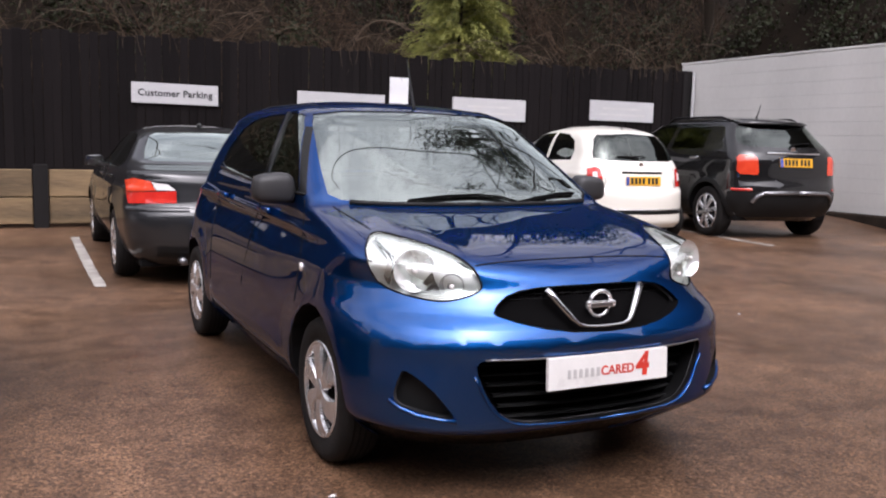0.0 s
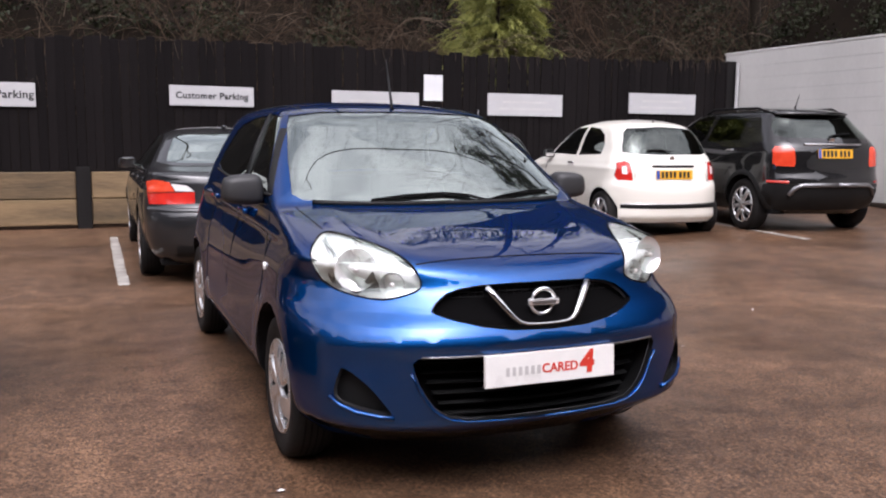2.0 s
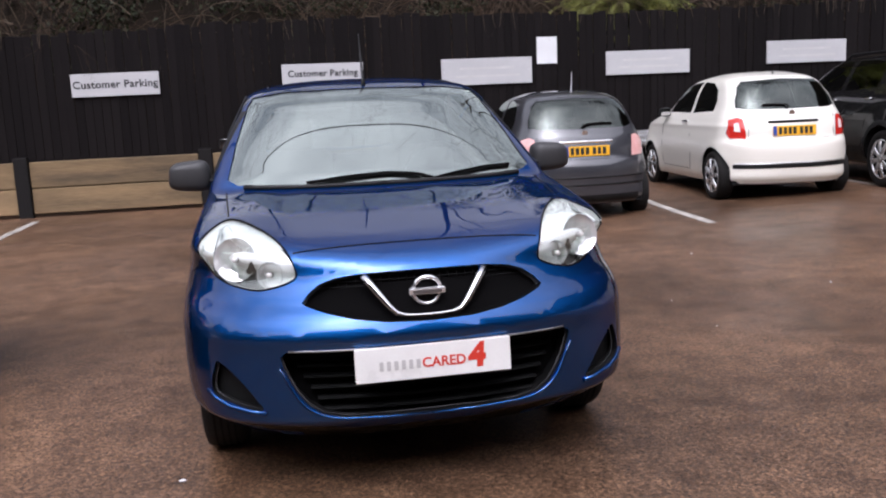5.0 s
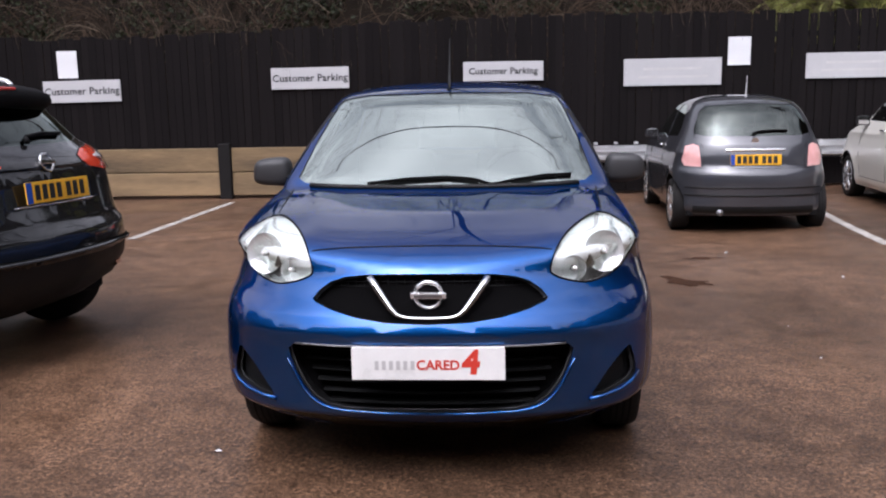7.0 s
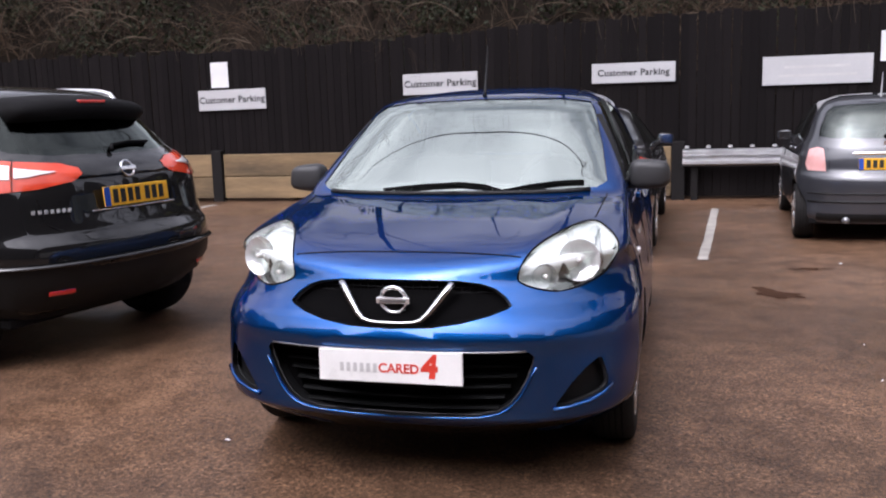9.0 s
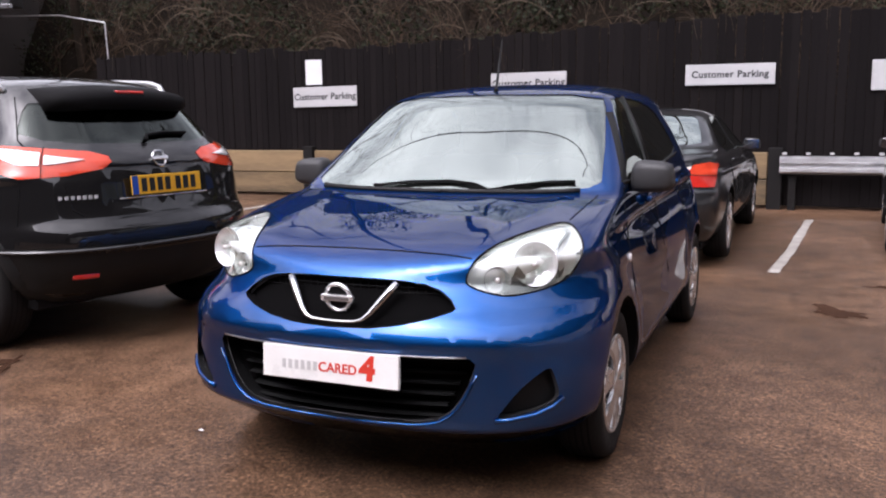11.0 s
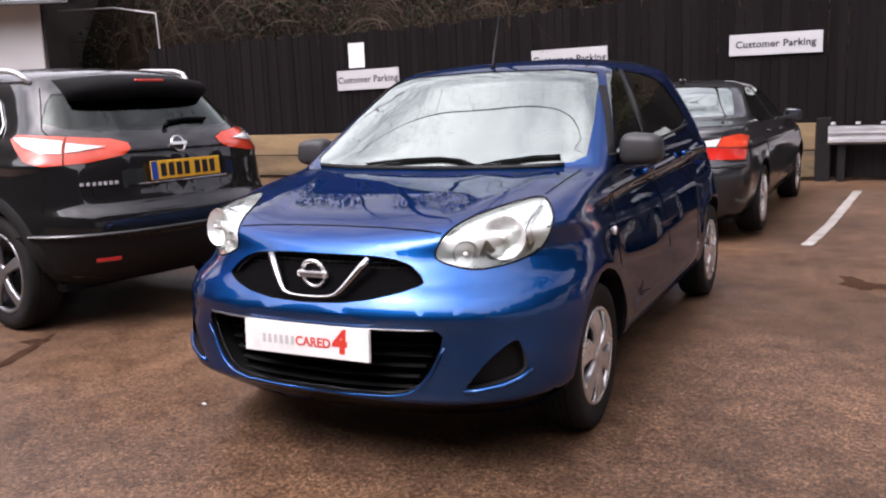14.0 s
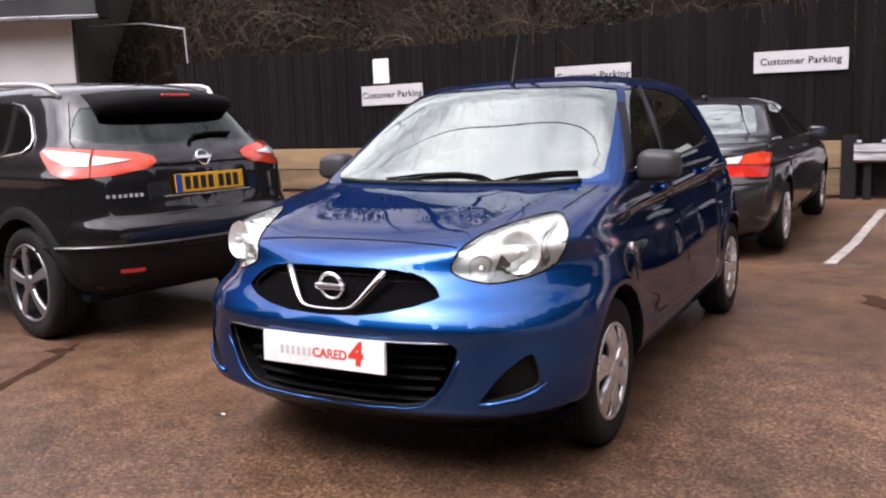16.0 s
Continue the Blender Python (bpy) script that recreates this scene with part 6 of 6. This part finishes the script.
    for sg in (1, -1):
        pts = [sh.top(0.585, 1.95 + 1.65 * i / 20, 0.08 * math.sin(math.pi * i / 20) ** 0.35 if i <= 10 else 0.08 * math.sin(math.pi * (20 - i) / 20) ** 0.35) for i in range(21)]
        rr = part("roof_rail", tube([(sg * q.x, q.y, q.z) for q in pts], 0.017, 8), M_GALV, car, "satin silver roof rail", smooth=True)
    skirt(sh, car, 0.27, 0.47, 1.38, 3.13, 0.014, M_TRIM)
    handles(sh, car, [(2.32, 0.99), (3.14, 1.0)], M_BLACK)
    seam([sh.side(y, z, 0.001) for y, z in ((2.43, 1.08), (2.48, 0.9), (2.48, 0.5))], car)
    seam([sh.side(y, z, 0.001) for y, z in ((3.27, 1.10), (3.26, 0.95), (3.14, 0.78), (3.08, 0.5))], car)
    arch_band(sh, car, AX, WZ, 0.40, 0.07, M_TRIM)
    arch_band(sh, car, RAX, WZ, 0.40, 0.07, M_TRIM)
    arches(sh, (AX, RAX), WZ + 0.01, 0.395, car)
    for sg in (1, -1):
        for y in (AX, RAX):
            wheel(car, sg * 0.785, y, WZ, WZ, 0.235, 0.215, 5, M_ALLOY, "alloy", 0.1)
    wing_mirror(car, 0.85, 1.55, 1.10, M_BLACK, 0.20, 0.15, 0.15)
    cabin(car, 0.35, 4.0, 0.74, 0.30, 1.35, 1.05, 2.05, 3.05)
    body_panels(sh, car, M_BLACK)
    return car


crossover_large(pose(-6.39, 2.53, 0.0, 0, 0, 260.1) @ Matrix.Diagonal((1.0, 1.0, 1.03, 1.0)))


def saloon(m):
    """The dark saloon parked nose to the fence."""
    car = thing("saloon_car", "dark gunmetal four-door saloon with red tail lamps", "car", "parked cars", m)
    rows = [
        (0.18, 0.20, 4.32, 0.74, 0.5, 2.5, 0.4, 2.6),
        (0.26, 0.06, 4.43, 0.83, 0.55, 2.5, 0.42, 2.6),
        (0.40, 0.01, 4.50, 0.885, 0.55, 2.5, 0.45, 2.6),
        (0.55, 0.00, 4.52, 0.905, 0.55, 2.5, 0.45, 2.6),
        (0.64, 0.03, 4.505, 0.908, 0.55, 2.5, 0.45, 2.6),
        (0.70, 0.08, 4.465, 0.905, 0.55, 2.6, 0.44, 2.6),
        (0.82, 0.30, 4.430, 0.890, 0.50, 3.6, 0.42, 2.7),
        (0.93, 1.00, 4.400, 0.865, 0.42, 4.5, 0.40, 2.9),
        (0.985, 1.25, 4.350, 0.845, 0.38, 4.0, 0.36, 3.6),
        (1.010, 1.32, 4.180, 0.828, 0.35, 3.6, 0.34, 4.5),
        (1.030, 1.36, 3.920, 0.805, 0.35, 3.4, 0.32, 5.0),
        (1.070, 1.43, 3.760, 0.770, 0.35, 3.3, 0.34, 4.0),
    ]
    rows += [
        (1.18, 1.60, 3.540, 0.700, 0.35, 3.2, 0.38, 3.4),
        (1.29, 1.80, 3.300, 0.630, 0.38, 3.0, 0.42, 3.2),
        (1.345, 1.94, 3.130, 0.580, 0.42, 2.8, 0.45, 3.0),
        (1.385, 2.15, 2.900, 0.480, 0.45, 2.6, 0.50, 2.6),
        (1.410, 2.35, 2.650, 0.280, 0.25, 2.4, 0.25, 2.4),
        (1.418, 2.48, 2.54, 0.005, 0.02, 2.0, 0.02, 2.0),
    ]
    AX, RAX, WZ = 0.76, 3.52, 0.315

    def relief(x, y, z, w):
        d = Vector((0, 0, 0))
        side = step01((x / max(w, 0.01) - 0.72) / 0.2)
        for ya in (AX, RAX):
            d.x += 0.014 * math.exp(-((math.hypot(y - ya, z - WZ) - 0.37) / 0.05) ** 2) * side
        d.x += 0.012 * math.exp(-((z - 0.84) / 0.025) ** 2) * side * step01((y - 0.8) / 0.5)
        d.x -= 0.012 * math.exp(-((z - 0.66) / 0.08) ** 2) * side * step01((y - 1.2) / 0.3) * step01((3.0 - y) / 0.3)
        return d

    sh = Shell(rows, levels=88, nf=16, ns=44, nr=26, taper=0.05, relief=relief)
    windows(sh, car, [[(1.62, 1.00), (2.02, 1.27), (2.20, 1.32), (2.46, 1.335), (2.42, 0.99)], [(2.50, 0.99), (2.54, 1.335), (2.95, 1.315), (3.15, 1.25), (3.42, 1.06), (3.36, 1.00)]],
            [(0, 1.065), (0.55, 1.07), (0.635, 1.085), (0.60, 1.18), (0.53, 1.30), (0.46, 1.335), (0, 1.355)], 2.8, M_PRIV, M_REAR_BRIGHT)
    windscreen(sh, car, [(0, 1.05), (0.62, 1.07), (0.52, 1.32), (0, 1.36)])
    lamp(sh, car, [(0.46, 0.730), (0.83, 0.720), (0.84, 0.815), (0.46, 0.830)], M_RED, back=3.7, label="red lower tail lamp band")
    lamp(sh, car, [(0.62, 0.834), (0.84, 0.820), (0.84, 0.915), (0.78, 0.935), (0.66, 0.912)], M_ORANGE, back=3.7, label="orange-red upper tail lamp")
    lamp(sh, car, [(0.46, 0.836), (0.615, 0.838), (0.65, 0.902), (0.52, 0.885)], M_CLEARL, back=3.7, label="clear tail lamp segment")
    band_on_back(sh, car, 0.655, 0.695, 0.84, 0.012, M_GUN, "bumper_step", "", x0=0.36)
    tail_plate(sh, car, 0.80, -3)
    seam(rod_on_back(sh, [(0.0, 0.68), (0.3, 0.68), (0.43, 0.69), (0.445, 0.80), (0.50, 0.90), (0.66, 0.93), (0.72, 0.97)], 0.001), car)
    band_on_back(sh, car, 0.26, 0.36, 0.62, 0.008, M_TRIM, "diffuser", "black lower bumper insert")
    p = sh.back(0.0005, 0.955, 0.006)
    part("badge", moved(cyl(0.038, 0.010, 20), Matrix.Translation((0, p.y, 0.955)) @ pose(0, 0, 0, 75, 0, 0)), M_CHROME, car)
    for sx in (0.30, 0.42):
        part("exhaust_tip", moved(cyl(0.032, 0.12, 16), pose(sx, 4.44, 0.235, 90, 0, 0)), M_ALLOY, car, smooth=True)
    both("window_chrome", tube([sh.side(1.62 + 1.78 * i / 12, 0.985 + 0.012 * (i / 12), 0.004) for i in range(13)], 0.006, 6), M_TRIM, car)
    handles(sh, car, [(2.36, 0.90), (3.20, 0.91)], M_GUN)
    seam([sh.side(y, z, 0.001) for y, z in ((2.46, 0.98), (2.48, 0.7), (2.46, 0.3))], car)
    seam([sh.side(y, z, 0.001) for y, z in ((3.45, 1.04), (3.36, 0.85), (3.14, 0.65), (3.06, 0.3))], car)
    seam([sh.side(1.25 + 1.8 * i / 12, 0.27, 0.001) for i in range(13)], car)
    arches(sh, (AX, RAX), WZ + 0.01, 0.355, car)
    for sg in (1, -1):
        for y in (AX, RAX):
            wheel(car, sg * 0.79, y, WZ, WZ, 0.215, 0.215, 10, M_SILVER, "alloy", 0.1)
    wing_mirror(car, 0.83, 1.72, 1.015, M_GUN, 0.19, 0.13, 0.14)
    bm = box(-0.022, 0.022, 0, 0.12, 0, 0.05, 0.015, 2)
    b = sh.top(0.0005, 2.85)
    bm.transform(Matrix.Translation((0, b.y, b.z - 0.006)))
    part("fin_aerial", bm, M_GUN, car, smooth=True)
    cabin(car, 0.35, 4.2, 0.74, 0.22, 1.45, 0.96, 2.1, 3.05)
    body_panels(sh, car, M_GUN)
    return car


saloon(pose(-0.03, 5.10 + 4.52, -0.02, 0, 0, 178.8))

# ---- wooded bank behind the fence ----


def bank_z(x, y):
    return 1.2 + (1.0 + 0.45 * step01((abs(x) - 5.0) / 8.0)) * (min(y, 21.0) - 11.0) ** 0.85 + 0.5 * noise.noise((x * 0.25, y * 0.3, 3.1)) + 0.28 * max(0.0, y - 15.0) * noise.noise((x * 0.16, 7.7, 0.4)) if y > 11.0 else 1.2


def wooded_bank():
    bm = bmesh.new()
    xs = [-45 + 1.5 * i for i in range(61)]
    ys = [11.05 + 0.9 * j for j in range(26)]
    grid = [[bm.verts.new((x, y, bank_z(x, y) if j else -0.2)) for x in xs] for j, y in enumerate(ys)]
    for j in range(len(ys) - 1):
        for i in range(len(xs) - 1):
            if xs[i] < -15.3 - 0.547 * (ys[j] - 10.5) and ys[j] < 24:
                continue
            bm.faces.new((grid[j][i], grid[j][i + 1], grid[j + 1][i + 1], grid[j + 1][i]))
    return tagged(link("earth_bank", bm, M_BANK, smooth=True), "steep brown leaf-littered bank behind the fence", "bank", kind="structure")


wooded_bank()


class Sticks:
    """A buffer of thin tapered sticks that becomes one mesh."""

    def __init__(self):
        self.v, self.f = [], []

    def mesh(self):
        me = bpy.data.meshes.new("sticks")
        me.from_pydata(self.v, [], self.f)
        bm = bmesh.new()
        bm.from_mesh(me)
        bpy.data.meshes.remove(me)
        return bm


def stick(buf, a, b, ra, rb, sides=3):
    d = b - a
    if d.length < 1e-5:
        return
    u = d.cross(Vector((0.31, 0.22, 0.93))).normalized()
    w = d.normalized().cross(u)
    k = len(buf.v)
    for j in range(sides):
        c, s = math.cos(2 * math.pi * j / sides), math.sin(2 * math.pi * j / sides)
        o = c * u + s * w
        buf.v.append(tuple(a + ra * o))
        buf.v.append(tuple(b + rb * o))
    for j in range(sides):
        m = (j + 1) % sides
        buf.f.append((k + 2 * j, k + 2 * m, k + 2 * m + 1, k + 2 * j + 1))


def grow(bm, p, d, length, r, depth, rg, spread=0.55, droop=0.0):
    """A limb that bends, tapers and forks."""
    n = 3 if depth > 1 else 4
    for k in range(n):
        d = (d + Vector((rg.uniform(-1, 1), rg.uniform(-1, 1), rg.uniform(-1, 1) - droop)) * 0.30).normalized()
        q = p + d * length / n
        stick(bm, p, q, r, r * 0.86, 5 if r > 0.03 else 3)
        p, r = q, r * 0.86
        if depth > 0 and k > 0:
            side = d.cross(Vector((rg.uniform(-1, 1), rg.uniform(-1, 1), rg.uniform(-1, 1)))).normalized()
            grow(bm, p, (d + side * spread * rg.uniform(0.8, 1.6)).normalized(), length * rg.uniform(0.55, 0.8), r * 0.6, depth - 1, rg, spread, droop)
    if depth > 0:
        for s in (-1, 1):
            side = d.cross(Vector((rg.uniform(-1, 1), rg.uniform(-1, 1), rg.uniform(-1, 1)))).normalized()
            grow(bm, p, (d + side * s * spread).normalized(), length * rg.uniform(0.6, 0.85), r * 0.75, depth - 1, rg, spread, droop)


def bare_tree(x, y, h, seed, lean=(0, 0), forks=3):
    rg = random.Random(seed)
    t = thing("tree", "tall bare winter tree on the bank", "tree", "bare trees on the bank")
    z0 = bank_z(x, y) - 0.3
    trunk = Sticks()
    p, d, r = Vector((x, y, z0)), Vector((lean[0], lean[1], 1)).normalized(), h * 0.0066
    tips = []
    for k in range(7):
        d = (d + Vector((rg.uniform(-1, 1), rg.uniform(-1, 1), 0.4)) * 0.07).normalized()
        q = p + d * h * 0.1
        stick(trunk, p, q, r, r * 0.86, 9)
        p, r = q, r * 0.86
        if k >= 2:
            tips.append((p.copy(), d.copy(), r))
    part("trunk", trunk.mesh(), M_BARK, t, smooth=True)
    crown = Sticks()
    for p, d, r in tips:
        for _ in range(2):
            a = rg.uniform(0, 6.28)
            side = Vector((math.cos(a), math.sin(a), rg.uniform(0.2, 0.8)))
            grow(crown, p, (d * 0.4 + side).normalized(), h * rg.uniform(0.15, 0.23), r * 0.46, forks, rg, 0.6, 0.1)
    part("limbs", crown.mesh(), M_BARK, t)
    return t


for i, (x, y, h, ln) in enumerate(((-12.9, 12.0, 17, (0.20, -0.25)), (-8.2, 14.0, 17, (0.1, -0.3)), (-4.6, 13.2, 15, (0.05, -0.3)), (-1.2, 14.5, 15, (0.1, -0.2)), (2.4, 13.4, 13, (0, -0.3)), (6.4, 13.6, 18, (0.05, -0.36)), (9.0, 14.2, 17, (0.0, -0.3)), (12.2, 12.6, 20, (-0.22, -0.28)), (15.5, 10.5, 24, (-0.34, -0.16)), (-16.5, 24.0, 13, (0, -0.1)))):
    bare_tree(x, y, h, 100 + i, ln, 4 if i in (1, 5, 7) else 3)


def thicket():
    """Bare twiggy undergrowth along the top of the fence."""
    bm = Sticks()
    rg = random.Random(21)
    for k in range(430):
        x = rg.uniform(-14, 13)
        y = 11.5 + 4.0 * rg.random() ** 1.4
        z = bank_z(x, y) - 0.1
        for _ in range(rg.randint(2, 4)):
            d = Vector((rg.uniform(-0.9, 0.9), rg.uniform(-0.22, 0.5), rg.uniform(0.4, 1.1))).normalized()
            grow(bm, Vector((x, y, z)), d, rg.uniform(0.5, 1.1), rg.uniform(0.006, 0.016), 2 if rg.random() < 0.5 else 1, rg, 0.7, 0.15)
    return tagged(link("undergrowth", bm.mesh(), M_TWIG), "tangled bare brown undergrowth behind the fence", "undergrowth", kind="stuff")


thicket()


def brambles():
    """Pale dead stems that arch out of the undergrowth, and wisps that hang over the fence."""
    bm = Sticks()
    rg = random.Random(33)
    for k in range(170):
        x, y = rg.uniform(-12.5, 12.0), rg.uniform(10.95, 12.2)
        p = Vector((x, y, rg.uniform(2.5, 3.6)))
        a = rg.uniform(-1.4, 1.4)
        d = Vector((math.sin(a), rg.uniform(-0.25, 0.15), math.cos(a) * rg.uniform(0.5, 1.0))).normalized()
        r = rg.uniform(0.004, 0.010)
        for j in range(9):
            d = (d + Vector((rg.uniform(-0.1, 0.1), rg.uniform(-0.06, 0.06), -0.12 - 0.03 * j))).normalized()
            q = p + d * rg.uniform(0.10, 0.20)
            stick(bm, p, q, r, r * 0.9)
            if rg.random() < 0.5:
                w = (d + Vector((rg.uniform(-1, 1), rg.uniform(-0.4, 0.3), rg.uniform(-0.8, 0.8)))).normalized()
                stick(bm, q, q + w * rg.uniform(0.08, 0.30), r * 0.6, r * 0.25)
            p, r = q, r * 0.9
    for k in range(46):
        x = rg.uniform(2.6, 9.8) if k < 30 else rg.uniform(-11, 2.6)
        p = Vector((x, FENCE_Y - 0.02, 2.66 + 0.014 * x + rg.uniform(0.02, 0.10)))
        d = Vector((rg.uniform(-0.15, 0.15), -0.05, -1)).normalized()
        for j in range(3):
            q = p + d * rg.uniform(0.05, 0.13)
            stick(bm, p, q, 0.004, 0.0025)
            p, d = q, (d + Vector((rg.uniform(-0.2, 0.2), -0.02, 0))).normalized()
    return tagged(link("brambles", bm.mesh(), M_STEM), "pale dead bramble stems arching above the fence", "brambles", kind="stuff")


brambles()


def leaves(name, label, category, material, clumps, size, seed, per, flat=0.5):
    """Many small single leaves in uneven clumps."""
    rg = random.Random(seed)
    verts, faces = [], []
    for cx, cy, cz, r in clumps:
        for _ in range(int(per * r * r)):
            g = Vector((rg.gauss(0, 1), rg.gauss(0, 1), rg.gauss(0, 1))).normalized() * r * rg.random() ** 0.45
            p = Vector((cx + g.x, cy + g.y * 0.6, cz + g.z))
            a = Vector((rg.uniform(-1, 1), rg.uniform(-1, 1), rg.uniform(-1, 1))).normalized()
            b = a.cross(Vector((rg.uniform(-1, 1), rg.uniform(-1, 1), rg.uniform(-1, 1)))).normalized()
            s = size * rg.uniform(0.6, 1.4)
            k = len(verts)
            verts += [p - a * s, p + b * s * flat, p + a * s, p - b * s * flat]
            faces.append((k, k + 1, k + 2, k + 3))
    me = bpy.data.meshes.new(name)
    me.from_pydata([tuple(v) for v in verts], [], faces)
    me.materials.append(material)
    return tagged(new(name, me), label, category, kind="stuff")


rg = random.Random(5)
clumps = []
for k in range(230):
    x = rg.uniform(-14, 13.5)
    y = 11.6 + 4.5 * rg.random()
    if 4.2 < x < 6.6 and y < 12.3:
        continue
    clumps.append((x, y, bank_z(x, y) + rg.uniform(-0.1, 1.3), rg.uniform(0.3, 0.75)))
def east_bank():
    """A dark overgrown slope beyond the white wall; its unseen top is raised to block eastern sky."""
    bm = bmesh.new()
    grid = []
    for j in range(16):
        y = -12 + 1.6 * j
        # the upper heights are added to keep eastern sky off the car flanks
        grid.append([bm.verts.new((10.6 + d, y, h + 0.5 * noise.noise((d, y * 0.4, 1.7)))) for d, h in ((0, -0.2), (0.4, 1.8), (1.6, 3.6), (3.4, 6.8), (6, 11.5), (11, 18.0))])
    for j in range(15):
        for i in range(5):
            bm.faces.new((grid[j][i], grid[j][i + 1], grid[j + 1][i + 1], grid[j + 1][i]))
    bmesh.ops.recalc_face_normals(bm, faces=bm.faces[:])
    return tagged(link("overgrown_slope", bm, M_BANK, smooth=True), "dark overgrown slope beyond the white wall, raised unseen to block low sky", "bank", kind="structure")


east_bank()
for k in range(110):
    y = rg.uniform(-10, 11.5)
    d = rg.uniform(0.7, 4.5)
    clumps.append((10.6 + d, y, 2.2 + 0.75 * d + rg.uniform(0.0, 1.2), rg.uniform(0.4, 0.85)))
leaves("ivy", "dark evergreen ivy and bramble on the bank", "ivy", M_IVY, clumps, 0.040, 11, 620)
# evergreen ivy high up in the tallest tree
clumps = [(9.9 + rg.gauss(0, 0.9), 7.6 + rg.gauss(0, 0.9), rg.uniform(13.0, 18.5), rg.uniform(0.25, 0.75)) for k in range(60)]
crest = []
for k in range(190):
    x, y = rg.uniform(-30, 30), rg.uniform(17.5, 22.5)
    if x < -13.5 - 0.547 * (y - 10.5):
        continue
    tall = 1.2 + 3.4 * max(0.0, noise.noise((x * 0.22, 2.2, 5.1)) + 0.2)
    crest.append((x, y, bank_z(x, y) + tall * rg.random() ** 1.3, rg.uniform(0.35, 1.2)))
leaves("far_wood", "dark evergreen wood along the top of the bank", "wood", M_IVY, crest, 0.075, 14, 260)
leaves("tree_ivy", "dark evergreen ivy high in a bare tree", "ivy", M_IVY, clumps, 0.048, 12, 760)


def conifer():
    t = thing("conifer_shrub", "yellow-green feathery conifer leaning over the fence", "shrub")
    rg = random.Random(3)
    trunk = Sticks()
    stick(trunk, Vector((5.8, 12.3, 1.2)), Vector((5.8, 12.2, 5.2)), 0.08, 0.02, 8)
    part("trunk", trunk.mesh(), M_BARK, t)
    spray = Sticks()
    for k in range(620):
        a = rg.uniform(0, 6.28)
        zz = 2.3 + 3.1 * rg.random()
        reach = (1.30 - 0.26 * (zz - 2.3)) * (0.55 + 0.75 * abs(noise.noise((math.cos(a) * 1.3, math.sin(a) * 1.3, zz * 1.1))) + 0.35 * rg.random())
        p = Vector((5.8, 12.25, zz))
        d = Vector((math.cos(a), 0.7 * math.sin(a), rg.uniform(0.1, 0.6))).normalized()
        n = 9
        for j in range(n):
            # a frond that arches over and hangs at its tip, set with short needles
            d = (d + Vector((rg.uniform(-0.12, 0.12), rg.uniform(-0.12, 0.12), -0.13))).normalized()
            q = p + d * reach / n
            stick(spray, p, q, 0.010 - 0.0007 * j, 0.009 - 0.0007 * j, 3)
            if j > 2:
                for _ in range(9):
                    w = (d * 0.6 + Vector((rg.uniform(-1, 1), rg.uniform(-1, 1), rg.uniform(-1, 0.6)))).normalized()
                    o = p.lerp(q, rg.random())
                    stick(spray, o, o + w * rg.uniform(0.05, 0.13), 0.0075, 0.002, 3)
            p = q
    part("sprays", spray.mesh(), M_CONIFER, t)
    return t


conifer()


def overhead_cable():
    pts = [(-30 + 2.5 * i, 3.55, 7.6 - 0.7 * math.sin(math.pi * (i + 2) / 28)) for i in range(25)]
    return tagged(link("overhead_cable", tube(pts, 0.011, 5), M_DARK), "thin black overhead cable across the yard", "cable")


overhead_cable()

# ---- single boards of the fence ----
fence_boards()
